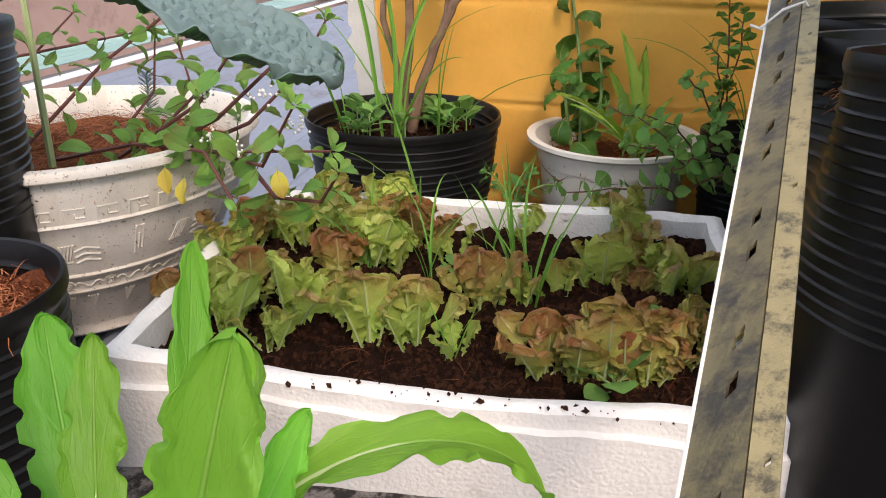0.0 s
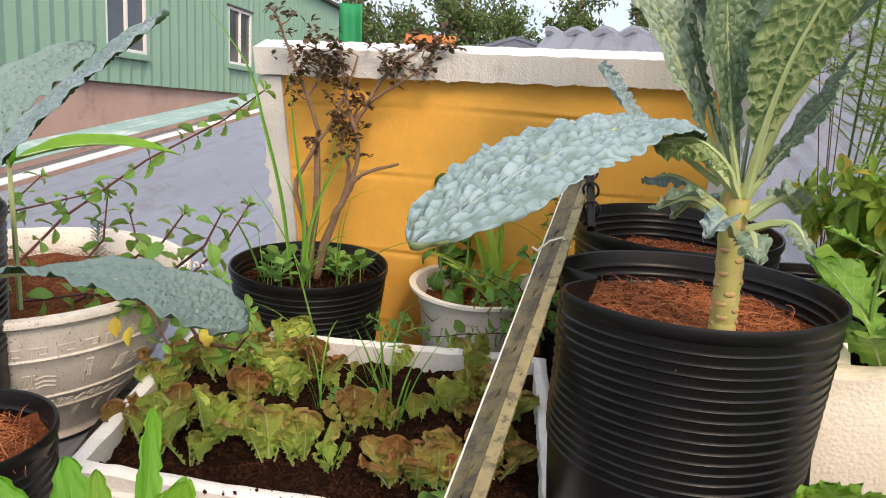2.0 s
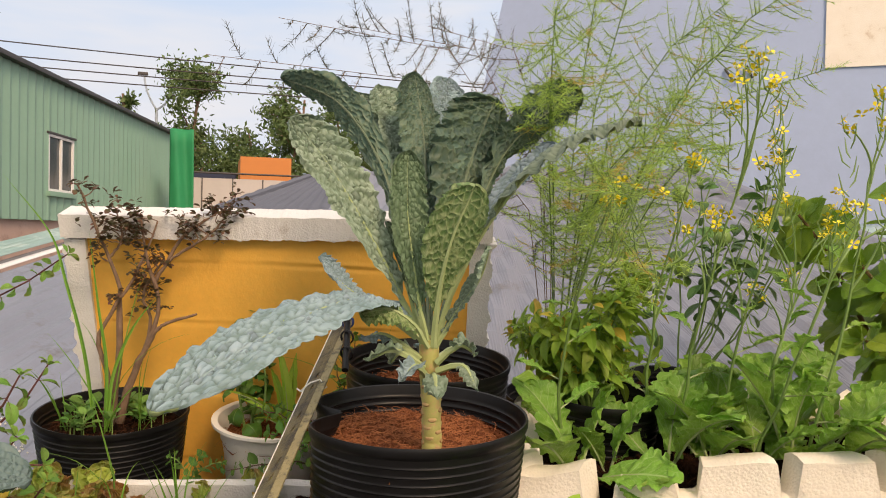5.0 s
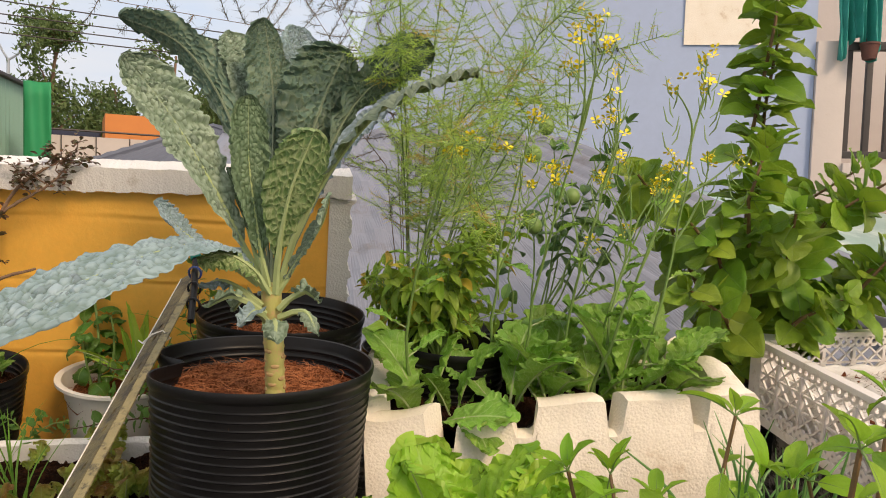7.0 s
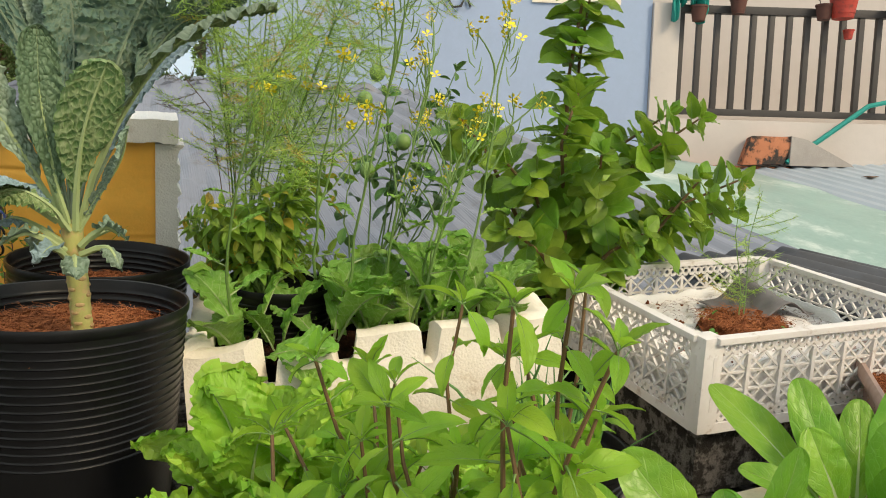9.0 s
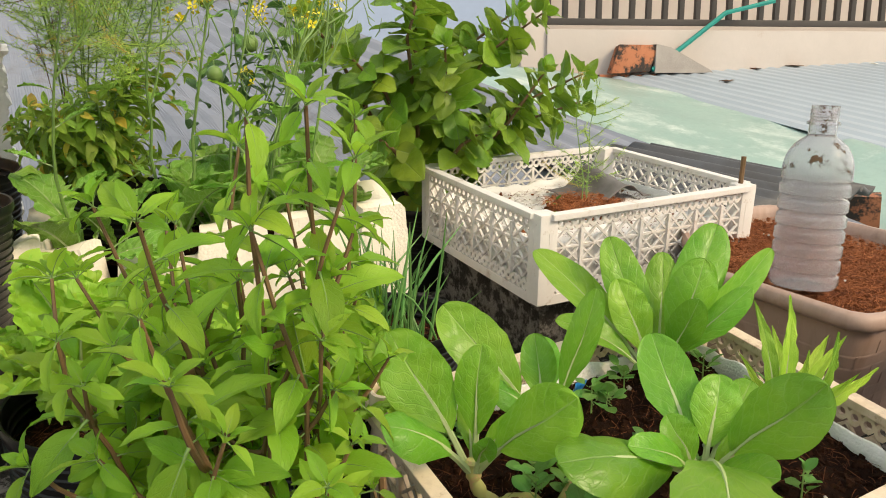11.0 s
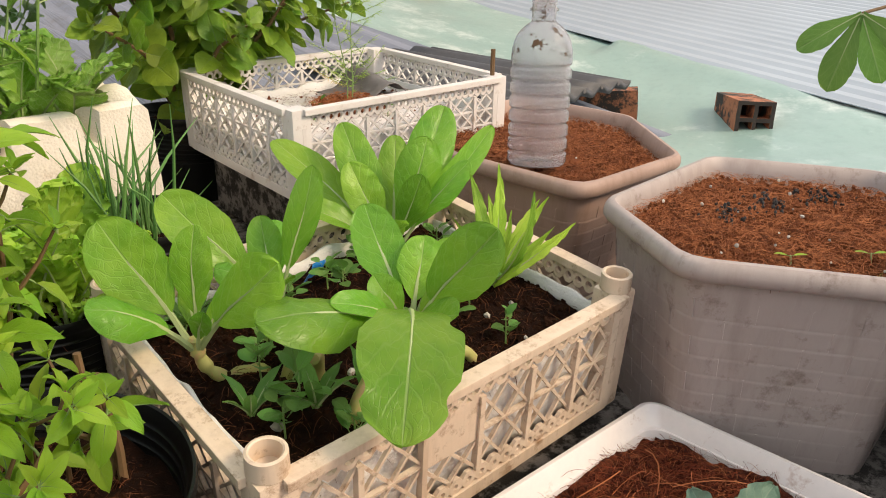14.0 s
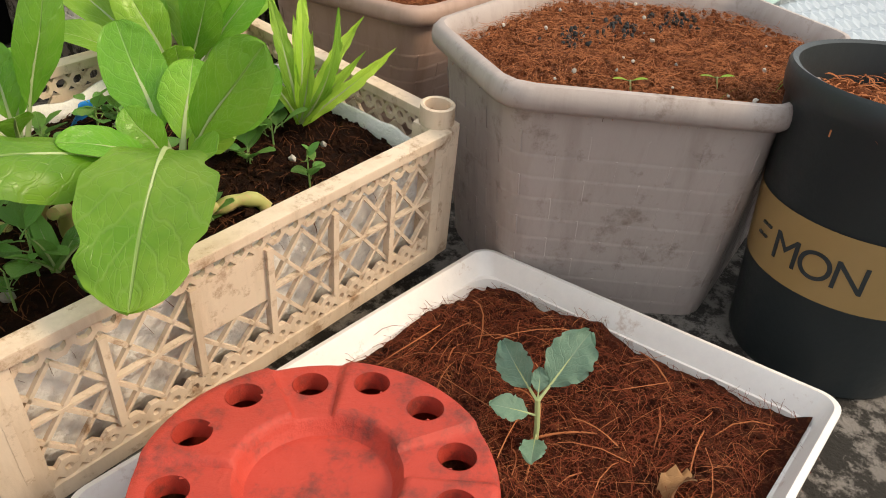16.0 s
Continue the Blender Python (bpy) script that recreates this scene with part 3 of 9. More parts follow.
        k = len(pts)
        tube(bm, pts[: max(3, int(k * 0.92))], [rib * (1 - 0.92 * (i / k) ** 0.65) for i in range(max(3, int(k * 0.92)))], 5, 1)
    me = finish(bm, name, mats)
    me["chord_y"], me["chord_z"] = spine[-1][0].y, spine[-1][0].z
    return me


def aim(me, base, tip, up=(0, 0, 1), scale=True):
    """The pose that lays a leaf mesh from base to tip, its face towards up."""
    base, tip, up = Vector(base), Vector(tip), Vector(up)
    c = Vector((0, me["chord_y"], me["chord_z"]))
    y = (tip - base).normalized()
    x = y.cross(up).normalized()
    w = Matrix((x, y, x.cross(y))).transposed()
    cy = c.normalized()
    cx = Vector((1, 0, 0))
    loc = Matrix((cx, cy, cx.cross(cy))).transposed()
    s = (tip - base).length / c.length if scale else 1.0
    return Matrix.Translation(base) @ (w @ loc.transposed()).to_4x4() @ Matrix.Scale(s, 4)


def turn_leaf(base, azimuth, lift, roll=0.0, scale=1.0):
    """A pose for a leaf that grows from base towards azimuth (degrees from +y, left), lifted by lift degrees."""
    return Matrix.Translation(base) @ Euler((0, 0, radians(azimuth))).to_matrix().to_4x4() @ Euler((radians(lift), 0, 0)).to_matrix().to_4x4() @ Euler((0, radians(roll), 0)).to_matrix().to_4x4() @ Matrix.Scale(scale, 4)


def merge(meshes_and_poses, name):
    """Many leaves in one mesh, for crowns too dense to count."""
    mats, verts, faces, idx, uvs, base = [], [], [], [], [], 0
    cache = {}
    for me, mt in meshes_and_poses:
        if me not in cache:
            co = np.empty(len(me.vertices) * 3)
            me.vertices.foreach_get("co", co)
            uv = np.empty(len(me.loops) * 2)
            if me.uv_layers:
                me.uv_layers[0].data.foreach_get("uv", uv)
            cache[me] = (co.reshape(-1, 3), [tuple(p.vertices) for p in me.polygons], [me.materials[p.material_index] for p in me.polygons], uv)
        co, fs, ms, uv = cache[me]
        a = np.array(mt)
        verts.append(co @ a[:3, :3].T + a[:3, 3])
        faces += [tuple(i + base for i in f) for f in fs]
        for x in ms:
            if x not in mats:
                mats.append(x)
            idx.append(mats.index(x))
        uvs.append(uv)
        base += len(co)
    out = bpy.data.meshes.new(name)
    out.from_pydata(np.concatenate(verts).tolist(), [], faces)
    for x in mats:
        out.materials.append(x)
    out.polygons.foreach_set("material_index", idx)
    out.polygons.foreach_set("use_smooth", [True] * len(idx))
    layer = out.uv_layers.new(name="UVMap")
    layer.data.foreach_set("uv", np.concatenate(uvs))
    return out


def ground_z(x, y):
    """The deck rises gently away from the house."""
    return 0.02 + 0.10 * y + 0.03 * (x - 0.3)


def rest(x, y, lift=0.0, tilt=5.7, turn=0.0, lean=-1.7):
    """A pose on the sloping deck."""
    return pose(x, y, ground_z(x, y) + lift, tilt, lean) @ pose(0, 0, 0, 0, 0, turn)


def soil_disc(bm, r, z, amp=0.006, seed=0, rings=9, segs=40, squash=None):
    off = Vector((seed * 3.1, seed * 1.7, 0))
    prev = None
    for i in range(rings + 1):
        q = r * i / rings
        if i == 0:
            cur = [bm.verts.new((0, 0, z + amp))]
        else:
            cur = []
            for j in range(segs):
                a = 2 * math.pi * j / segs
                k = squash(a) if squash else 1.0
                x, y = q * k * math.cos(a), q * k * math.sin(a)
                cur.append(bm.verts.new((x, y, z + amp * 2 * noise.noise(Vector((x, y, 0)) * 40 + off) + amp * noise.noise(Vector((x, y, 0)) * 120 + off) - amp * (i / rings) ** 4)))
            for j in range(segs):
                bm.faces.new((prev[0], cur[j], cur[(j + 1) % segs]) if i == 1 else (prev[j], cur[j], cur[(j + 1) % segs], prev[(j + 1) % segs]))
        prev = cur


def fibres(name, sampler, count, material, parent, length=0.02, width=0.0006, seed=0, lift=0.006):
    """Loose fibres lying on a surface; too many to count."""
    rng = random.Random(seed)
    verts, faces = [], []
    for _ in range(int(count * 1.7)):
        x, y, z = sampler(rng)
        a, bend, el = rng.uniform(0, 6.28), rng.uniform(-1.0, 1.0), rng.uniform(-0.1, 0.50)
        step = length * rng.uniform(0.4, 1.7) / 4
        w = width * rng.uniform(0.25, 0.75)
        base = len(verts)
        z += rng.uniform(-0.001, lift * 0.5)
        for i in range(5):
            nx, ny = -math.sin(a), math.cos(a)
            verts += [(x + nx * w, y + ny * w, z), (x - nx * w, y - ny * w, z + w)]
            if i:
                faces.append((base + 2 * i - 2, base + 2 * i - 1, base + 2 * i + 1, base + 2 * i))
            x, y, z = x + step * math.cos(a) * math.cos(el), y + step * math.sin(a) * math.cos(el), z + step * math.sin(el)
            a += bend * 0.3
            el -= 0.22
    return part(name, (verts, [], faces), material, parent, kind="stuff", smooth=False)


def crumbs(name, sampler, count, material, parent, seed=0, size=(0.0012, 0.005)):
    """Clods and crumbs of soil: rough little lumps, too many to count."""
    rng = random.Random(seed)
    shape = [Vector(p) for p in ((1, 0, 0), (-1, 0, 0), (0, 1, 0), (0, -1, 0), (0, 0, 1), (0, 0, -1))]
    tris = ((4, 0, 2), (4, 2, 1), (4, 1, 3), (4, 3, 0), (5, 2, 0), (5, 1, 2), (5, 3, 1), (5, 0, 3))
    verts, faces = [], []
    for _ in range(count):
        c = Vector(sampler(rng))
        r = size[0] + (size[1] - size[0]) * rng.random() ** 3
        rot = Euler([rng.uniform(0, 6) for _ in range(3)]).to_matrix()
        b = len(verts)
        verts += [tuple(c + rot @ (p * r * rng.uniform(0.6, 1.3))) for p in shape]
        faces += [tuple(b + i for i in t) for t in tris]
    return part(name, (verts, [], faces), material, parent, kind="stuff", smooth=False)


def in_disc(r, z, cx=0.0, cy=0.0):
    def pick(rng):
        q, a = r * math.sqrt(rng.random()), rng.uniform(0, 6.283)
        return cx + q * math.cos(a), cy + q * math.sin(a), z
    return pick


# ---- the setting: deck, roofs, walls, distance ----
def sheet(fn, nu, nv):
    """A grid of points fn(u, v), both from 0 to 1."""
    verts = [tuple(fn(i / nu, j / nv)) for i in range(nu + 1) for j in range(nv + 1)]
    faces = [(i * (nv + 1) + j, (i + 1) * (nv + 1) + j, (i + 1) * (nv + 1) + j + 1, i * (nv + 1) + j + 1) for i in range(nu) for j in range(nv)]
    return verts, [], faces


def thick(ob, t, offset=-1.0):
    md = ob.modifiers.new("thickness", "SOLIDIFY")
    md.thickness, md.offset = t, offset
    return ob


def along(points, t):
    """A point on an evenly parted line."""
    q = t * (len(points) - 1)
    i = min(int(q), len(points) - 2)
    return Vector(points[i]).lerp(Vector(points[i + 1]), q - i)


def build_ground():
    bm = bmesh.new()
    bmesh.ops.create_grid(bm, x_segments=8, y_segments=8, size=400, matrix=pose(0, 0, -3.2))
    solo("ground", bm, CONCRETE, "distant flat ground far below the roofs", "ground", kind="structure")
    deck = solo("floor", sheet(lambda u, v: (lambda x, y: (x, y, ground_z(x, y) + 0.004 * noise.noise(Vector((x * 6, y * 6, 0)))))(-0.34 + 2.05 * u, -1.7 + 2.75 * v), 90, 110), CONCRETE,
                "dirty grey concrete roof deck under the pots", "floor", kind="structure")
    thick(deck, 0.12)


def ribbed(x, wave, h):
    """A trapezoid rib profile."""
    q = (x / wave) % 1.0
    return h * max(0.0, min(1.0, 4.2 * (0.5 - abs(q - 0.5)) - 0.55))


def build_roofs():
    d, r = Vector((0.188, 0.982, 0)), Vector((0.982, -0.188, 0))
    o = Vector((-1.653, 1.0, 0))

    def left(u, v):
        p = o + d * (-2.2 + 7.0 * u) + r * (2.85 * v)
        return p.x, p.y, ground_z(p.x, p.y) - 0.06 + ribbed(2.85 * v, 0.11, 0.016)
    thick(solo("roof_1", sheet(left, 24, 310), ROOF_GREY, "weathered blue-grey corrugated metal roof", "roof", kind="structure", smooth=False), 0.002)

    def strip(v0, v1, dz, rib):
        def fn(u, v):
            q = v0 + (v1 - v0) * v
            p = o + d * (-2.2 + 8.4 * u) + r * q
            return p.x, p.y, ground_z(p.x, p.y) + dz + rib * abs(math.sin(q * 40))
        return fn
    thick(solo("trim_1", sheet(strip(-0.060, 0.02, -0.03, 0), 20, 2), FOAM, "pale metal flashing along the roof edge", "trim", kind="structure"), 0.004)
    thick(solo("roof_2", sheet(strip(-0.17, -0.060, -0.05, 0.012), 20, 36), SHEET_DARK, "old dark corrugated roof strip", "roof", kind="structure"), 0.004)
    thick(solo("roof_3", sheet(strip(-0.50, -0.17, -0.02, 0.006), 20, 60), SHEET_GREEN, "pale green fibreglass roof sheet", "roof", kind="structure"), 0.004)

    lv, gr, o2 = Vector((0.86, -0.51, 0)), Vector((0.51, 0.86, 0)), Vector((0.2, 1.25, 0))

    def back(u, v):
        g = -0.12 + 1.57 * u
        s = -0.3 + (2.95 - 1.1 * g) * v
        p = o2 + lv * s + gr * g
        return p.x, p.y, 0.10 + 0.519 * g + ribbed(s, 0.10, 0.014)
    thick(solo("roof_4", sheet(back, 16, 300), ROOF_GREY, "blue-grey corrugated roof slope behind the pots", "roof", kind="structure", smooth=False), 0.006)
    bm = bmesh.new()
    ridge = [o2 + lv * s + gr * 1.45 + Vector((0, 0, 0.86 + 0.012 * math.sin(s * 60))) for s in [-0.3 + 0.02 * i for i in range(68)]]
    tube(bm, ridge, 0.022, 8)
    solo("trim_2", bm, ROOF_GREY, "wavy blue-grey ridge cap", "trim", kind="structure")

    near = [(2.05, -0.62, 0.085), (1.86, -0.2, 0.085), (2.0, 0.2, 0.10), (2.34, 0.72, 0.30), (1.85, 2.0, 0.72)]
    eave = [(2.78, -0.80, 0.125), (3.3, -0.33, 0.23), (3.53, 0.07, 0.30), (3.87, 0.65, 0.39), (4.60, 2.08, 0.60)]

    def green(u, v):
        a, b = along(near, v), along(eave, v)
        p = a.lerp(b, u)
        f = min(1.0, u / 0.78) ** 2.6 if v < 0.65 else u ** 1.3
        z = a.z + (b.z - 0.014 - a.z) * f + 0.010 * noise.noise(Vector((p.x * 3, p.y * 3, 2))) + 0.004 * noise.noise(Vector((p.x * 11, p.y * 11, 2)))
        return p.x, p.y, z
    thick(solo("roof_5", sheet(green, 40, 60), SHEET_GREEN, "sagging pale green fibreglass sheet", "roof", kind="structure"), 0.004)

    dn, ac = Vector((0.5, 0.866, 0)), Vector((0.866, -0.5, 0))
    o3 = Vector((2.62, -1.05, 0))

    def pale(u, v):
        p = o3 + dn * (-1.2 + 5.2 * u) + ac * (-0.03 + 3.6 * v)
        return p.x, p.y, 0.30 + 0.15 * ((p.x - 3.4) * 0.79 + (p.y - 0.3) * 0.61) + 0.010 + ribbed(3.6 * v, 0.10, 0.010)
    thick(solo("roof_6", sheet(pale, 20, 290), ROOF_PALE, "pale blue corrugated metal roof", "roof", kind="structure", smooth=False), 0.003)

    bm = bmesh.new()
    tube(bm, [Vector(pale(0.995, 0.02 + 0.011 * i)) + Vector((0, 0, 0.018 + 0.012 * math.sin(i * 1.1))) for i in range(70)], 0.016, 6)
    solo("trim_5", bm, TERRACOTTA, "wavy faded red edging along the pale roof", "trim", kind="structure")
    g = random.Random(77)
    for i in range(9):
        p = Vector(pale(g.uniform(0.72, 0.98), g.uniform(0.12, 0.6)))
        bm = bmesh.new()
        w = g.uniform(0.02, 0.06)
        rows = [[bm.verts.new((w * (a - 1), w * 0.7 * (b - 1), g.uniform(0, 0.008))) for a in range(4)] for b in range(3)]
        for lo, hi in zip(rows, rows[1:]):
            for a in range(3):
                bm.faces.new((lo[a], lo[a + 1], hi[a + 1], hi[a]))
        thick(solo("scrap", bm, (BRICK, BARK, POT_WHITE)[i % 3], "small crumpled scrap lying on the pale roof", "scrap", Matrix.Translation(p + Vector((0, 0, 0.016))), group="scraps on the roof"), 0.003)

    def lower(u, v):
        x, y = 1.62 + 2.0 * v, -2.2 + 2.6 * u
        return x, y, 0.045 + 0.03 * (x - 2) + ribbed(x * 0.6 + y * 0.8, 0.085, 0.014)
    thick(solo("roof_7", sheet(lower, 150, 110), ROOF_PALE, "pale corrugated roof under the green sheet", "roof", kind="structure", smooth=False), 0.003)


def build_far_wall():
    """Pale blue house wall, its cream pillar and the balcony."""
    a, b = Vector((1.78, 4.18, 0)), Vector((4.04, 2.60, 0))
    d = (b - a).normalized()
    nrm = Vector((d.y, -d.x, 0))
    length = (b - a).length
    bm = bmesh.new()
    outline = [(0, -1.5), (length, -1.5), (length, 4.2), (0.55, 4.2), (0.13, 2.15), (0, 1.55)]
    front = [bm.verts.new(a + d * s + Vector((0, 0, z))) for s, z in outline]
    back = [bm.verts.new(a + d * s - nrm * 0.25 + Vector((0, 0, z))) for s, z in outline]
    bm.faces.new(front)
    bm.faces.new(back[::-1])
    for i in range(len(outline)):
        j = (i + 1) % len(outline)
        bm.faces.new((front[j], front[i], back[i], back[j]))
    solo("wall_north", bm, BLUE_WALL, "pale blue plastered house wall", "wall", kind="structure", smooth=False)

    def q(s, z, out=0.0):
        p = b + d * s + nrm * out
        return Vector((p.x, p.y, z))
    rot = Matrix((d, -nrm, Vector((0, 0, 1)))).transposed().to_4x4()
    at_b = Matrix.Translation(b) @ rot
    bm = bmesh.new()
    box(bm, (0.003, -0.03, -1.5), (0.17, 0.22, 1.62), at_b, 0.008)
    solo("wall_east", bm, CREAM_WALL, "cream plastered pillar at the wall's end", "wall", kind="structure")
    bm = bmesh.new()
    box(bm, (0.17, -0.05, 0.62), (4.2, 0.9, 0.915), at_b, 0.01)
    solo("wall_south", bm, CREAM_WALL, "stained cream balcony slab edge", "wall", kind="structure")
    bm = bmesh.new()
    box(bm, (0.17, 0.75, 0.915), (4.2, 0.9, 4.2), at_b)
    solo("wall_west", bm, CREAM_WALL, "cream wall behind the balcony", "wall", kind="structure")
    bm = bmesh.new()
    box(bm, (0.17, -0.10, 0.60), (4.2, -0.05, 0.632), at_b, 0.006)
    solo("trim_3", bm, BRICK, "red mortar line under the balcony", "trim", kind="structure")
    rail = thing("balcony_railing", "dark brown metal balcony railing with upright bars", "railing", at_b)
    for z, t in ((0.965, 0.020), (1.59, 0.024)):
        bm = bmesh.new()
        box(bm, (0.17, -t, z - t), (4.0, t, z + t), None, 0.005)
        part("rail", bm, DARK_METAL, rail)
    bm = bmesh.new()
    box(bm, (-0.017, -0.017, 0.985), (0.017, 0.017, 1.567), None, 0.004)
    bar = finish(bm, "bar", DARK_METAL)
    for i in range(34):
        part("bar", bar, DARK_METAL, rail, m=pose(0.185 + 0.113 * i, 0, 0))
    bm = bmesh.new()
    rows = sheet(lambda u, v: (0.10 + 0.24 * u, -0.06 - 0.03 * math.sin(u * 17) - 0.02 * math.sin(u * 41 + v * 3), 1.56 + 0.35 * v - 0.07 * math.sin(u * 9 + 1) * (1 - v)), 40, 12)
    net = solo("shade_net", rows, NET, "bunched teal plastic shade net on the railing", "net", at_b)
    thick(net, 0.012)
    for x, z, size in ((0.26, 1.50, 0.8), (0.50, 1.55, 0.8), (1.03, 1.53, 0.8), (1.13, 1.535, 1.35), (1.19, 1.42, 0.5), (1.50, 1.55, 0.9)):
        bm = bmesh.new()
        lathe(bm, [(0.0, 0), (0.045, 0), (0.062, 0.10), (0.067, 0.10), (0.067, 0.115), (0.058, 0.115), (0.050, 0.02), (0.0, 0.02)], 20)
        hung = solo("hanging_pot", bm, TERRACOTTA if size > 1 or z < 1.45 else DARK_CLAY, "terracotta-red pot hung on the railing" if size > 1 or z < 1.45 else "small dark brown clay pot hung on the railing", "pot", at_b @ pose(x, -0.092 * max(1, size), z) @ Matrix.Scale(size, 4), group="pots on the railing")
        bm = bmesh.new()
        tube(bm, [(0, 0.055, 0.105), (0, 0.072, 0.16), (0, 0.095, 0.17)], 0.004, 5)
        part("wire_hanger", bm, DARK_METAL, hung)
    # roofers' leftovers on the slab edge
    bm = bmesh.new()
    box(bm, (-0.13, -0.04, 0), (0.13, 0.04, 0.175), None, 0.006)
    for v in bm.verts:
        v.co += Vector((0.05 * v.co.z / 0.175, 0, 0.02 * noise.noise(v.co * 20)))
    solo("loose_brick", bm, BRICK, "broken red brick lying on the balcony edge", "brick", at_b @ pose(0.70, -0.10, 0.640, 0, 0, 0))
    bm = bmesh.new()
    front, back = ([bm.verts.new((x, y, z)) for x, z in ((0.0, 0.0), (0.40, 0.0), (0.38, 0.018), (0.10, 0.16), (0.0, 0.18))] for y in (-0.05, 0.035))
    bm.faces.new(front)
    bm.faces.new(back[::-1])
    for i in range(5):
        bm.faces.new((front[i], back[i], back[(i + 1) % 5], front[(i + 1) % 5]))
    bmesh.ops.recalc_face_normals(bm, faces=bm.faces)
    solo("mortar_ramp", bm, MORTAR, "sloping lump of grey mortar on the balcony edge", "mortar", at_b @ pose(0.862, -0.10, 0.640), smooth=False)
    bm = bmesh.new()
    tube(bm, [q(0.85, 0.66, 0.13), q(1.05, 0.80, 0.12), q(1.35, 1.02, 0.10), q(1.7, 1.10, 0.08)], 0.016, 6)
    solo("hose", bm, NET, "teal plastic hose hanging over the balcony edge", "hose")
    bm = bmesh.new()
    box(bm, (-0.75, -0.012, 1.60), (-0.20, -0.003, 2.6), at_b)
    solo("poster", bm, CREAM_FOAM, "blank cream sheet fixed to the blue wall", "poster", smooth=False)
    bm = bmesh.new()
    tube(bm, [q(-1.28, 1.62, 0.01), q(-1.24, 1.55, 0.03), q(-1.19, 1.56, 0.03), q(-1.16, 1.63, 0.02), q(-1.13, 1.56, 0.01)], 0.008, 6)
    solo("wire_hook", bm, DARK_METAL, "bent dark wire hook on the blue wall", "hook")


def window_unit(m, w, h, name):
    win = thing(name, "sliding window with a white frame and dark panes", "window", m, kind="structure")
    t = 0.035
    for lo, hi in (((-w / 2, -0.03, -h / 2), (-w / 2 + t, 0.03, h / 2)), ((w / 2 - t, -0.03, -h / 2), (w / 2, 0.03, h / 2)), ((-t / 2, -0.03, -h / 2 + t), (t / 2, 0.03, h / 2 - t)),
                   ((-w / 2 + t, -0.03, h / 2 - t), (w / 2 - t, 0.03, h / 2)), ((-w / 2 + t, -0.03, -h / 2), (w / 2 - t, 0.03, -h / 2 + t))):
        bm = bmesh.new()
        box(bm, lo, hi, None, 0.004)
        part("window_frame", bm, FOAM, win)
    for s in (-1, 1):
        bm = bmesh.new()
        box(bm, (min(s * t / 2, s * (w / 2 - t)), 0.0, -h / 2 + t), (max(s * t / 2, s * (w / 2 - t)), 0.008, h / 2 - t))
        part("pane", bm, PANE, win, smooth=False)
    bm = bmesh.new()
    box(bm, (-w / 2 - 0.03, -0.07, -h / 2 - 0.07), (w / 2 + 0.03, 0.03, -h / 2 - 0.002), None, 0.004)
    part("window_sill", bm, GREEN_WALL, win)
    bm = bmesh.new()
    box(bm, (-w / 2 - 0.03, -0.05, h / 2 + 0.002), (w / 2 + 0.03, 0.03, h / 2 + 0.03), None, 0.004)
    part("window_head", bm, DARK_METAL, win)


PANE = surface("dark_window_pane", (0.05, 0.06, 0.065), (0.085, 0.095, 0.10), 0.15, 3, 30, 0.0)


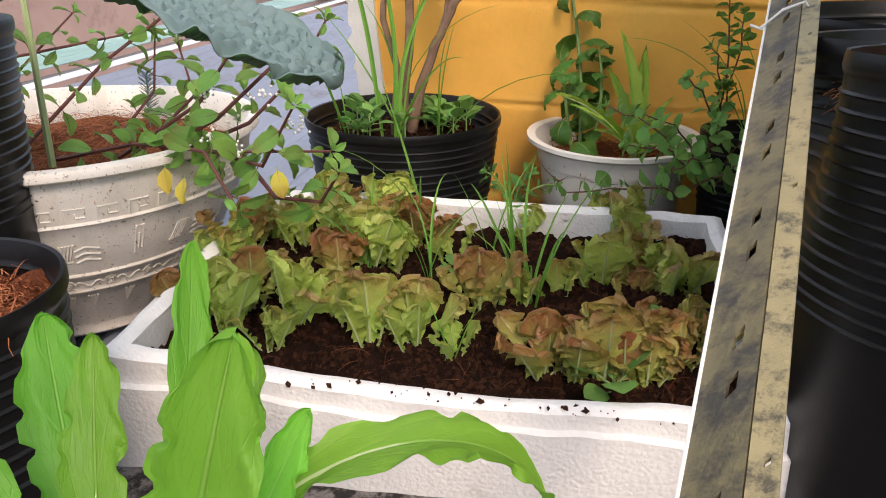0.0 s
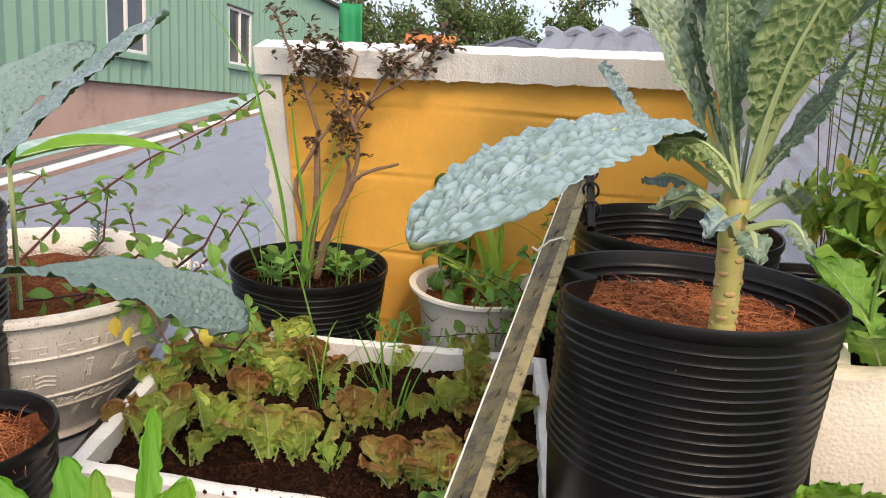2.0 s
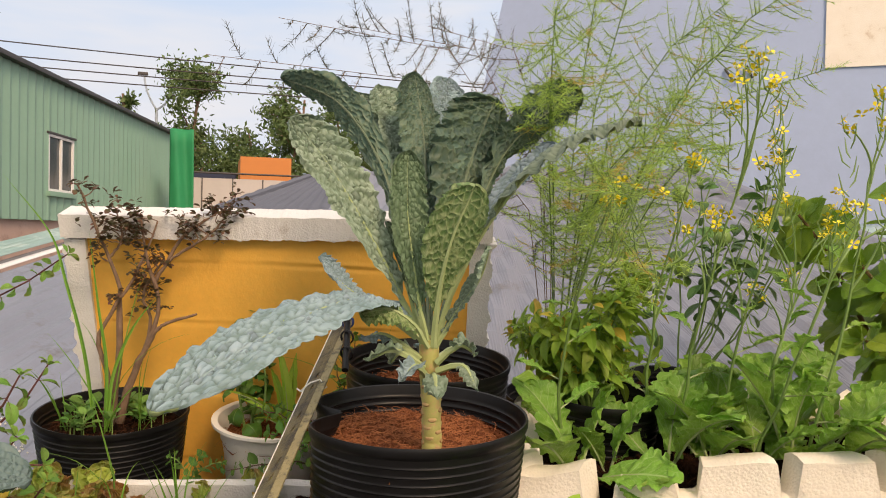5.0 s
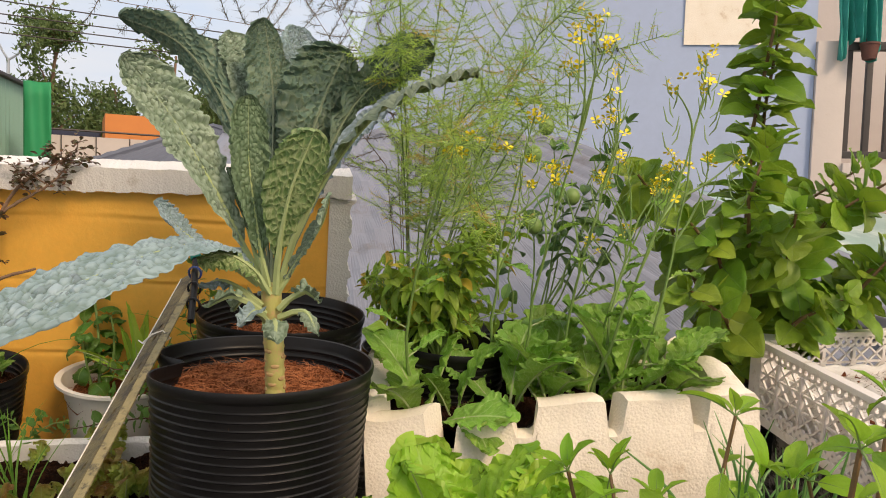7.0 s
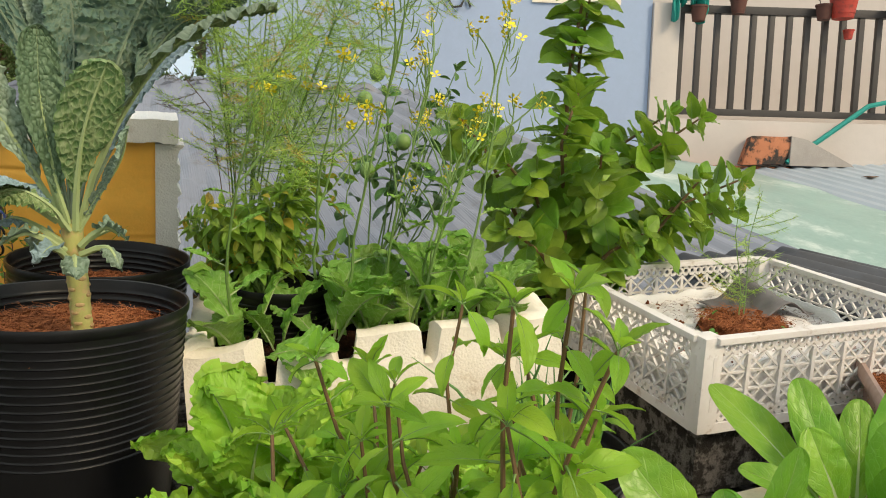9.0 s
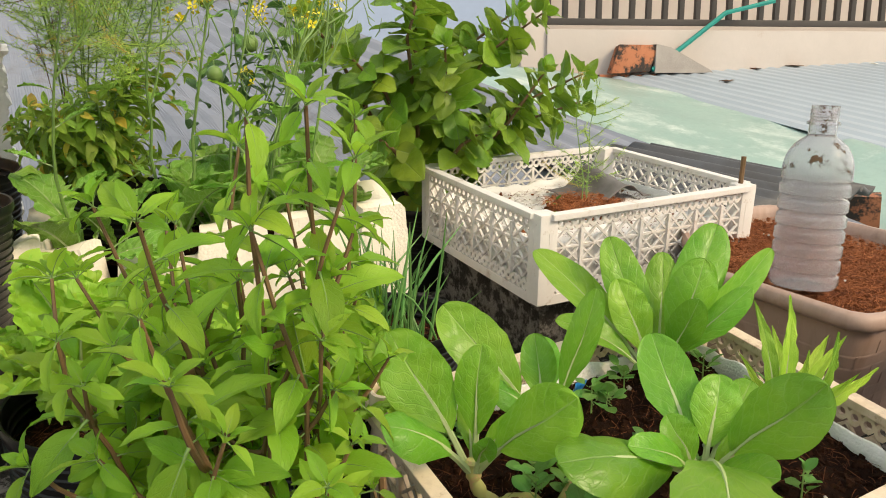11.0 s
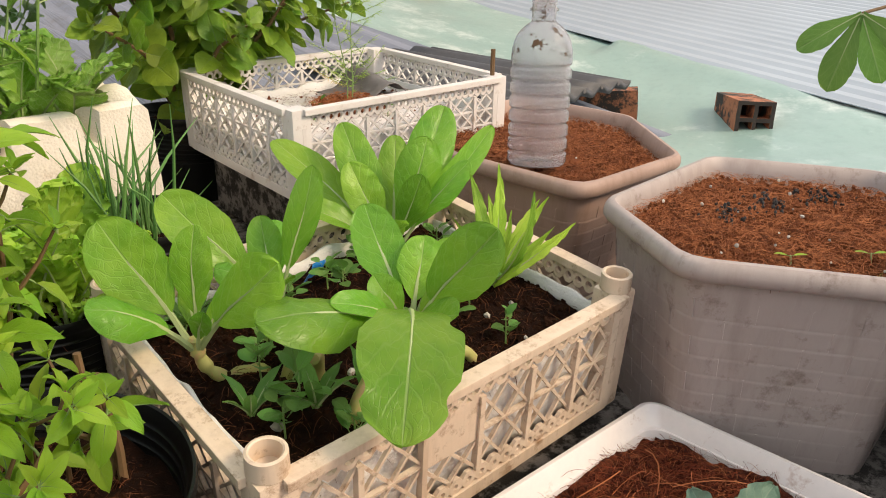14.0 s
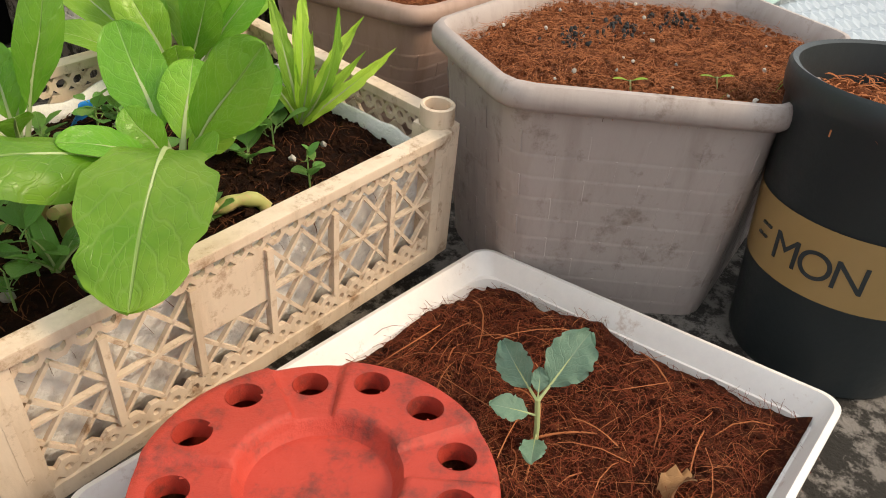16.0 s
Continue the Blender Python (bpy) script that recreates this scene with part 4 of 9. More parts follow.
def build_green_building():
    a = Vector((-3.6, 3.95, -0.09))
    d = Vector((0.219, 0.976, 0)).normalized()
    nrm = Vector((d.y, -d.x, 0))
    m = Matrix.Translation(a) @ Matrix((d, -nrm, Vector((0, 0, 1)))).transposed().to_4x4()
    length = 13.2
    house = thing("green_building", "long shed clad in green ribbed metal over a pink plaster base", "building", m)
    holes = [(4.08, 4.88, 1.13, 1.87), (7.12, 7.96, 1.20, 1.98)]
    zs = [0.80, 1.13, 1.20, 1.87, 1.98, 2.72]
    xs = sorted({0.0, length, *[v for h in holes for v in h[:2]], *[0.055 * i for i in range(int(length / 0.055))]})
    verts, faces = [], []
    for x in xs:
        for z in zs:
            verts.append((x, -ribbed(x, 0.22, 0.03), z))
    k = len(zs)
    for i in range(len(xs) - 1):
        for j in range(k - 1):
            xm, zm = (xs[i] + xs[i + 1]) / 2, (zs[j] + zs[j + 1]) / 2
            if any(h[0] < xm < h[1] and h[2] < zm < h[3] for h in holes):
                continue
            faces.append((i * k + j, (i + 1) * k + j, (i + 1) * k + j + 1, i * k + j + 1))
    thick(part("wall", (verts, [], faces), GREEN_WALL, house, "green ribbed metal cladding", smooth=False), 0.02)
    bm = bmesh.new()
    box(bm, (0, 0.05, -3.2), (length, 0.35, 0.83))
    part("base_wall", bm, PINK_WALL, house, "stained pink plaster base wall", smooth=False)
    bm = bmesh.new()
    box(bm, (-0.1, -0.12, 2.72), (length + 0.1, 0.02, 2.78), None, 0.01)
    part("eave", bm, DARK_METAL, house, "dark eave edge")
    bm = bmesh.new()
    box(bm, (-0.1, 0.02, 2.74), (length + 0.1, 3.5, 2.80))
    part("roof", bm, ROOF_GREY, house, smooth=False)
    bm = bmesh.new()
    box(bm, (length, 0.0, -3.2), (length + 0.05, 3.4, 2.74))
    part("end_wall", bm, GREEN_WALL, house, smooth=False)
    # added unseen dark sheet behind the windows, in place of the unlit inside
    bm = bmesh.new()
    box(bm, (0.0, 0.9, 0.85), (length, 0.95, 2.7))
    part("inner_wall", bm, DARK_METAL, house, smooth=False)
    for i, h in enumerate(holes):
        window_unit(m @ pose((h[0] + h[1]) / 2, 0.0, (h[2] + h[3]) / 2), h[1] - h[0], h[3] - h[2], "window_%d" % (i + 1))
    bm = bmesh.new()
    tube(bm, [(length + 0.1, -0.12, -0.5), (length + 0.1, -0.12, 2.2)], 0.05, 8)
    solo("drain_pipe", bm, ROOF_PALE, "pale plastic drain pipe at the shed corner", "pipe", m)
    rows = sheet(lambda u, v: (0.42 * u, 0.05 * math.sin(u * 8 + v * 3), 3.2 * v), 12, 12)
    net = surface("bright_green_net", (0.015, 0.27, 0.10), (0.012, 0.22, 0.08), 0.7, 3, 40, 0.2)
    thick(solo("green_net_screen", rows, net, "bright green plastic net screen", "net", pose(-0.66, 14.5, -0.7, 0, 0, 2)), 0.02)


def tree(x, y, base, top, spread, seed, count=1500, size=0.16):
    rng = random.Random(seed)
    t = thing("tree", "slender tree with loose open foliage against the sky", "tree", pose(x, y, base), "trees beyond the roofs")
    h = top - base
    bm = bmesh.new()
    lead = [Vector((spread * 0.12 * math.sin(i * 1.3 + seed), spread * 0.12 * math.cos(i * 1.7 + seed), h * 0.97 * i / 8)) for i in range(9)]
    tube(bm, lead, [0.13 * (1 - i / 9.5) + 0.01 for i in range(9)], 7)
    ends = []
    for i in range(22):
        f = rng.uniform(0.42, 0.97)
        s = along(lead, f)
        a = rng.uniform(0, 6.28)
        ln = spread * (1.15 - 0.75 * f) * rng.uniform(0.7, 1.25)
        e = s + Vector((math.cos(a) * ln, math.sin(a) * ln, ln * rng.uniform(0.2, 0.8)))
        pts = arc(s, e, ln * 0.12, 5, rng=rng, wob=0.04)
        tube(bm, pts, [0.035, 0.008], 5)
        ends += pts[2:]
        for _ in range(2):
            b2 = pts[rng.randint(2, 4)]
            e2 = b2 + Vector([rng.uniform(-0.5, 0.5) * spread * 0.6 for _ in range(2)] + [rng.uniform(0, 0.5) * spread * 0.5])
            p2 = arc(b2, e2, 0.03, 3)
            tube(bm, p2, [0.015, 0.004], 4)
            ends += p2[1:]
    part("trunk", bm, BARK, t)
    verts, faces = [], []
    for _ in range(int(count * 4.2)):
        c = rng.choice(ends) + Vector([rng.gauss(0, 0.12 * spread) for _ in range(3)])
        a, b = Vector([rng.gauss(0, 1) for _ in range(3)]).normalized(), Vector([rng.gauss(0, 1) for _ in range(3)]).normalized()
        s = size * rng.uniform(0.5, 1.2)
        n0 = len(verts)
        verts += [tuple(c), tuple(c + a * s * 0.5 + b * s * 0.25), tuple(c + a * s), tuple(c + a * s * 0.5 - b * s * 0.25)]
        faces.append((n0, n0 + 1, n0 + 2, n0 + 3))
    part("crown", (verts, [], faces), TREE, t, kind="stuff", smooth=False)


def build_sky_backdrop():
    """The pale blue-grey sky low over the houses, far behind everything."""
    m, n, k, p = nodes_of("hazy_sky")
    co = n.new("ShaderNodeTexCoord").outputs["Object"]
    flat = n.new("ShaderNodeMapping")
    flat.inputs["Scale"].default_value = (0.006, 0.006, 0.03)
    k.new(co, flat.inputs[0])
    cloud = ramp_of(n, k, noise_of(n, k, 1.0, 4, 0.55, flat.outputs[0]), 0.38, 0.66)
    glow = n.new("ShaderNodeEmission")
    k.new(mixer(n, k, cloud, (0.46, 0.585, 0.74), (0.62, 0.66, 0.70)), glow.inputs[0])
    k.new(glow.outputs[0], n["Material Output"].inputs[0])
    solo("backdrop", sheet(lambda u, v: (360 * math.sin(2.2 * (u - 0.5)), 360 * math.cos(2.2 * (u - 0.5)), -25 + 235 * v), 40, 8), m, "pale blue hazy sky with thin streaky cloud", "sky", kind="structure")


build_sky_backdrop()


def build_distance():
    for i, (x, y, top, spread, n) in enumerate([(-0.3, 24, 5.6, 1.7, 1500), (2.7, 24, 5.1, 1.8, 1700), (1.2, 26, 4.3, 1.6, 1500), (-2.5, 24.5, 5.0, 0.7, 800), (4.3, 25, 4.7, 1.5, 1300), (6.2, 23, 4.4, 1.3, 1200), (8.0, 23, 4.9, 0.6, 700), (-4.9, 15.0, 5.2, 1.2, 900)]):
        tree(x, y, -3.2, top, spread, i + 3, n, 0.21)
    bm = bmesh.new()
    box(bm, (-0.5, 0, -3.2), (4.2, 0.3, 1.68))
    solo("backdrop_wall", bm, CREAM_WALL, "low whitewashed wall beyond the roofs", "wall", pose(-0.2, 15.6, 0), kind="structure", smooth=False)
    bm = bmesh.new()
    for i in range(8):
        box(bm, (-0.5 + 0.6 * i, -0.02, 1.0), (-0.48 + 0.6 * i, 0.0, 1.68), pose(-0.2, 15.6, 0))
    tube(bm, [(-0.7, 15.5, 1.78), (8.5, 15.7, 1.78)], 0.02, 5)
    solo("trim_4", bm, DARK_METAL, "dark joints and top rail on the whitewashed wall", "trim", kind="structure", smooth=False)
    bm = bmesh.new()
    box(bm, (0.8, 0, -3.2), (2.1, 2.0, 2.55))
    solo("orange_house", bm, surface("far_orange_paint", (0.62, 0.22, 0.05), (0.55, 0.19, 0.045), 0.7, 1.5, 12, 0.2, 0.004), "far orange-painted house block", "building", pose(0, 19.8, 0), smooth=False)
    bm = bmesh.new()
    box(bm, (-0.4, 0, -3.2), (0.72, 0.3, 2.15), None, 0.05)
    solo("water_tank", bm, surface("dark_blue_tank", (0.012, 0.02, 0.06), (0.01, 0.015, 0.04), 0.5), "dark blue tank on a far roof", "tank", pose(0, 20.2, 0), smooth=False)
    # hipped grey roof beyond the orange board
    roof = thing("hipped_roof", "blue-grey corrugated hipped roof of a neighbouring house", "roof", pose(0, 0, 0))
    c = [Vector((0.02, 5.6, 0.73)), Vector((2.4, 5.2, 0.73)), Vector((2.9, 8.6, 0.73)), Vector((0.5, 9.0, 0.73))]
    r0, r1 = Vector((1.25, 6.5, 1.22)), Vector((1.6, 7.9, 1.25))

    def face(p, q2, s, t):
        def fn(u, v):
            w = p.lerp(q2, v).lerp(s.lerp(t, v), u)
            return w.x, w.y, w.z + 0.010 * math.sin(v * (q2 - p).length / 0.11 * 6.283) * (1 - 0.7 * u)
        return fn
    for args in ((c[0], c[1], r0, r0), (c[1], c[2], r0, r1), (c[2], c[3], r1, r1), (c[3], c[0], r1, r0)):
        thick(part("roof_slope", sheet(face(*args), 6, 160), ROOF_SLATE, roof), 0.01)
    bm = bmesh.new()
    for p, q2 in ((c[0], r0), (c[1], r0), (r0, r1), (c[2], r1), (c[3], r1)):
        tube(bm, arc(p, q2, 0.01, 24), [0.03 + 0.008 * (i % 2) for i in range(25)], 6)
    part("ridge_cap", bm, ROOF_SLATE, roof)
    for i, p in enumerate(c):
        bm = bmesh.new()
        p2, q2 = p - Vector((0, 0, 0.02)), c[(i + 1) % 4] - Vector((0, 0, 0.02))
        bm.faces.new([bm.verts.new(w) for w in (p2, q2, q2 - Vector((0, 0, 3.9)), p2 - Vector((0, 0, 3.9)))])
        part("wall", bm, BLUE_WALL, roof, smooth=False)
    lamp = thing("street_lamp", "tall grey street lamp with two arms", "street lamp", pose(-1.5, 23.4, -3.2))
    bm = bmesh.new()
    tube(bm, [(0, 0, 0), (0, 0, 7.4)], [0.07, 0.04], 8)
    part("pole", bm, ROOF_PALE, lamp)
    for s, z in ((-1, 8.35), (1, 7.75)):
        bm = bmesh.new()
        tube(bm, arc((0, 0, 7.35), (s * 0.34, 0, z), 0.08, 6, (s, 0, 0)), 0.03, 6)
        part("arm", bm, ROOF_PALE, lamp)
        bm = bmesh.new()
        box(bm, (-0.14, -0.06, -0.04), (0.14, 0.06, 0.05), pose(s * 0.38, 0, z + 0.03), 0.02)
        part("lamp_head", bm, DARK_METAL, lamp)
    for z0, z1, sag in ((4.35, 4.24, 0.12), (4.02, 4.06, 0.10), (3.82, 3.92, 0.10), (3.62, 3.80, 0.12)):
        bm = bmesh.new()
        tube(bm, arc((-9.0, 16.6, z0 + 0.15), (11.0, 17.0, z1), -sag, 30), 0.013, 5)
        solo("power_cable", bm, DARK_METAL, "thin dark overhead power cable", "cable", group="overhead cables")
    bm = bmesh.new()
    box(bm, (4.4, 0, -3.2), (8.0, 2.0, 2.3))
    solo("far_house", bm, CREAM_WALL, "far cream house with a red roof", "building", pose(0, 26, 0), smooth=False)
    bm = bmesh.new()
    v = [bm.verts.new(p) for p in ((4.2, 25.8, 2.3), (8.2, 25.8, 2.3), (8.2, 28.2, 2.3), (4.2, 28.2, 2.3), (4.9, 27, 3.2), (7.5, 27, 3.2))]
    for f in ((0, 1, 5, 4), (1, 2, 5), (2, 3, 4, 5), (3, 0, 4), (3, 2, 1, 0)):
        bm.faces.new([v[i] for i in f])
    solo("red_roof", bm, TERRACOTTA, "far red hipped roof", "roof", smooth=False)


build_ground()
build_roofs()
build_far_wall()
build_green_building()
build_distance()


# ---- pots, boxes and crates ----
def black_pot(x, y, rim_z, r, height, label, tilt=5.7, soil_drop=0.03, soil=COIR, dip=None, rings=16, group="black nursery pots", fibre=500, taper=0.82, lean=0.0, seed=1, turn=0.0, pitch=0.0098):
    """A thin black nursery pot with pressed rings; dip(angle) folds the rim inwards."""
    m = pose(x, y, rim_z, tilt, lean, turn) @ pose(0, 0, -height)
    pot = thing("plant_pot", label, "plant pot", m, group)
    prof = [(0.0, 0.0), (r * taper - 0.006, 0.0), (r * taper, 0.006)]
    f = lambda z: r * (taper + (1 - taper) * z / height)
    first = height - 0.023 - pitch * (rings - 1)
    prof += [(f(z), z) for z in (first * 0.3, first * 0.6, first * 0.9)]
    for i in range(rings):
        z0 = first + pitch * i
        prof += [(f(z0), z0 - pitch * 0.32), (f(z0) + 0.0001, z0 - pitch * 0.16), (f(z0) + 0.0014, z0 - pitch * 0.06), (f(z0) + 0.0017, z0), (f(z0) + 0.0012, z0 + pitch * 0.07), (f(z0) + 0.0001, z0 + pitch * 0.16), (f(z0), z0 + pitch * 0.34)]
    prof += [(r * 0.992, height - 0.016), (r * 0.993, height - 0.014), (r + 0.0006, height - 0.0125), (r + 0.0020, height - 0.009), (r + 0.0022, height - 0.003), (r + 0.0012, height), (r - 0.0012, height - 0.0008)]
    for i in range(int(height * 0.45 / pitch)):
        z0 = height - 0.012 - pitch * i
        f2 = r * (taper + (1 - taper) * z0 / height) - 0.0035
        prof += [(f2, z0), (f2 - 0.0004, z0 - pitch * 0.30), (f2 - 0.0020, z0 - pitch * 0.45), (f2 - 0.0020, z0 - pitch * 0.60), (f2 - 0.0004, z0 - pitch * 0.72)]

    def warp(a, rr, z):
        k = 1.0
        if dip:
            k -= dip(a) * max(0.0, (z / height - 0.55) / 0.45) ** 1.5
        wob = 1 + 0.006 * math.sin(3 * a + seed) + 0.004 * math.sin(5 * a + 2 * seed)
        return rr * k * wob * math.cos(a), rr * k * wob * math.sin(a), z
    bm = bmesh.new()
    lathe(bm, prof, 72, warp)
    part("body", bm, BLACK, pot)
    zs = height - soil_drop
    rs = r * (taper + (1 - taper) * zs / height) - 0.004
    bm = bmesh.new()
    soil_disc(bm, rs, zs, 0.006, seed, squash=(lambda a: 1 - 0.8 * dip(a)) if dip else None)
    top = part("soil", bm, soil, pot, "loose reddish brown coir" if soil == COIR else "dark moist soil")
    if fibre:
        fibres("coir_fibre" if soil == COIR else "soil_fibre", in_disc(rs * 0.80, zs), int(fibre * 1.5), FIBRE if soil == COIR else DARK_FIBRE, top, 0.021, 0.00046, seed, 0.011 if soil == COIR else 0.006)
        crumbs("soil_clod_stuff", in_disc(rs * 0.86, zs + 0.002), 700, CLOD if soil == SOIL else soil, top, seed)
    return pot, m @ pose(0, 0, zs)


def foam_box(name, label, m, w, d, h, wall, top=None, soil_z=0.75, material=FOAM, seed=0, soil=SOIL, soil_amp=0.012, fibre=900, lip=0.006):
    """A moulded foam box: four thick walls with worn edges; top(side, s) cuts the rim down."""
    ob = thing(name, label, "foam box", m)
    off = Vector((seed * 7.7, 0, 0))

    def rough(p, a=0.0022):
        q = Vector(p) * 35 + off
        return Vector(p) + Vector((noise.noise(q), noise.noise(q + Vector((9, 0, 0))), 0.6 * noise.noise(q + Vector((0, 9, 0))))) * a + Vector((0, 0, 0.004 * noise.noise(Vector(p) * 9 + off)))
    sides = [((-w / 2, -d / 2), (w / 2, -d / 2)), ((w / 2, -d / 2), (w / 2, d / 2)), ((w / 2, d / 2), (-w / 2, d / 2)), ((-w / 2, d / 2), (-w / 2, -d / 2))]
    loops = []
    bev = wall * 0.28
    for inset, zf in ((0.012, 0.0), (0.0, 0.03), (0.0, 0.5), (0.0, 0.80), (lip, 0.81), (lip, 0.97), (lip + bev, 1.0), (wall - bev, 1.0), (wall, 0.97), (wall, 0.8), (wall, 0.45)):
        ring = []
        for k, (a, b) in enumerate(sides):
            ln = math.dist(a, b)
            cnt = max(8, int(ln / 0.006))
            for i in range(cnt):
                s = i / cnt
                x, y = a[0] + (b[0] - a[0]) * s, a[1] + (b[1] - a[1]) * s
                x *= (w / 2 - inset) / (w / 2)
                y *= (d / 2 - inset) / (d / 2)
                hh = h - (top(k, s) if top else 0)
                z = zf * h if zf < 0.8 else min(zf * h, hh - (1 - zf) * h * (0.6 if zf < 0.99 else 0))
                ring.append(rough((x, y, z)))
        loops.append(ring)
    verts = [tuple(p) for r in loops for p in r]
    n = len(loops[0])
    faces = [(a * n + i, a * n + (i + 1) % n, (a + 1) * n + (i + 1) % n, (a + 1) * n + i) for a in range(len(loops) - 1) for i in range(n)]
    faces.append(tuple(range(n - 1, -1, -1)))
    part("body", (verts, [], faces), material, ob)
    zs = h * soil_z

    def fn(u, v):
        x, y = (u - 0.5) * (w - 1.9 * wall), (v - 0.5) * (d - 1.9 * wall)
        q = Vector((x, y, 0)) + off
        return x, y, zs + soil_amp * (noise.noise(q * 22) + 0.7 * noise.noise(q * 60) + 0.55 * noise.noise(q * 130))
    bed = part("soil", sheet(fn, 110, 70), soil, ob, "dark crumbly soil")

    def pick(rng):
        return fn(rng.random() * 0.96 + 0.02, rng.random() * 0.96 + 0.02)
    if fibre:
        fibres("soil_fibre", pick, fibre, DARK_FIBRE, bed, 0.016, 0.00028, seed + 5)
        crumbs("soil_clod_stuff", pick, 9000, CLOD if soil == SOIL else soil, bed, seed + 9, (0.0009, 0.0048))
    return ob, m, fn


def holed_band(bm, length, z0, z1, t, n, y=0.0, hole=0.62):
    """A flat bar with a row of round holes right through."""
    cell = length / n
    zc, hr = (z0 + z1) / 2, min(cell, z1 - z0) * 0.5 * hole
    for i in range(n):
        cx = -length / 2 + (i + 0.5) * cell
        for k in range(8):
            a0, a1 = math.pi / 8 + k * math.pi / 4, math.pi / 8 + (k + 1) * math.pi / 4

            def outer(a):
                c, s = math.cos(a), math.sin(a)
                q = max(abs(c), abs(s))
                return c / q * cell / 2, s / q * (z1 - z0) / 2
            vs = []
            for yy in (y - t / 2, y + t / 2):
                for a in (a0, a1):
                    ox, oz = outer(a)
                    vs.append(bm.verts.new((cx + ox, yy, zc + oz)))
                    vs.append(bm.verts.new((cx + hr * math.cos(a), yy, zc + hr * math.sin(a))))
            for f in ((0, 1, 3, 2), (4, 6, 7, 5), (1, 5, 7, 3), (0, 2, 6, 4)):
                bm.faces.new([vs[j] for j in f])


def crate_side(length, h, z_low, t, cols, material_name, holes, solid=()):
    """One crate wall: rim flange, band of holes, upright ribs, crossing slats between them, low band."""
    bm = bmesh.new()
    band = 0.13 * h
    box(bm, (-length / 2, -0.011, h - 0.010), (length / 2, 0.006, h), None, 0.0015)
    holed_band(bm, length, h - 0.010 - band, h - 0.010, t, holes)
    z1, z0 = h - 0.010 - band, z_low
    box(bm, (-length / 2, -t, 0), (length / 2, t / 2, z0 * 0.45))
    holed_band(bm, length, z0 * 0.45, z0, t, holes, hole=0.4)
    cw = length / cols
    for i in range(cols + 1):
        x = -length / 2 + i * cw
        box(bm, (x - 0.003, -t * 1.2, z0), (x + 0.003, t / 2, z1))
    for i in range(cols):
        xa = -length / 2 + i * cw
        if i in solid:
            box(bm, (xa + 0.003, -t / 2, z0 + (z1 - z0) * 0.42), (xa + cw - 0.003, t / 2, z1))
        top = z0 + (z1 - z0) * 0.42 if i in solid else z1
        tiers = max(1, round((top - z0) / (cw * 0.52)))
        for k in range(tiers):
            za, zb = z0 + (top - z0) * k / tiers, z0 + (top - z0) * (k + 1) / tiers
            for half in range(2):
                xl, xr = xa + half * cw / 2, xa + (half + 1) * cw / 2
                for p, q in (((xl, za), (xr, zb)), ((xl, zb), (xr, za))):
                    ln = math.dist(p, q)
                    ang = math.atan2(q[1] - p[1], q[0] - p[0])
                    box(bm, (0, -t * 0.45, -0.0016), (ln, t * 0.45, 0.0016), Matrix.Translation((p[0], 0, p[1])) @ Euler((0, -ang, 0)).to_matrix().to_4x4())
            if k:
                box(bm, (xa, -t * 0.6, za - 0.0015), (xa + cw, t * 0.6, za + 0.0015))
    return finish(bm, "crate_wall", material_name, False)


def crate(name, label, m, w, d, h, material, stub=0.018, solid=(), cols=(6, 5), cut=None):
    ob = thing(name, label, "crate", m)
    t = 0.0045
    for ln, cc, ps in ((w, cols[0], ((0, -d / 2, 0), (0, d / 2, 180))), (d, cols[1], ((w / 2, 0, 90), (-w / 2, 0, -90)))):
        me = crate_side(ln - 0.03, h, 0.035, t, cc, material, cc * 4, solid if ln == w else ())
        for x, y, a in ps:
            part("crate_wall", me, material, ob, m=pose(x, y, 0, 0, 0, a))
    for sx in (-1, 1):
        for sy in (-1, 1):
            bm = bmesh.new()
            box(bm, (-0.017, -0.017, 0), (0.017, 0.017, h), None, 0.006)
            part("corner_post", bm, material, ob, m=pose(sx * (w / 2 - 0.012), sy * (d / 2 - 0.012), 0))
            if stub:
                bm = bmesh.new()
                lathe(bm, [(0.017, 0), (0.0165, stub), (0.014, stub + 0.001), (0.0125, stub), (0.0125, 0.001), (0.0, 0.001)], 24)
                part("corner_peg", bm, material, ob, m=pose(sx * (w / 2 - 0.012), sy * (d / 2 - 0.012), h))
    bm = bmesh.new()
    for i in range(15):
        x = -w / 2 + w * (i + 0.5) / 15
        box(bm, (x - 0.005, -d / 2 + 0.01, 0.001), (x + 0.005, d / 2 - 0.01, 0.006))
    part("crate_floor", bm, material, ob, smooth=False)
    return ob


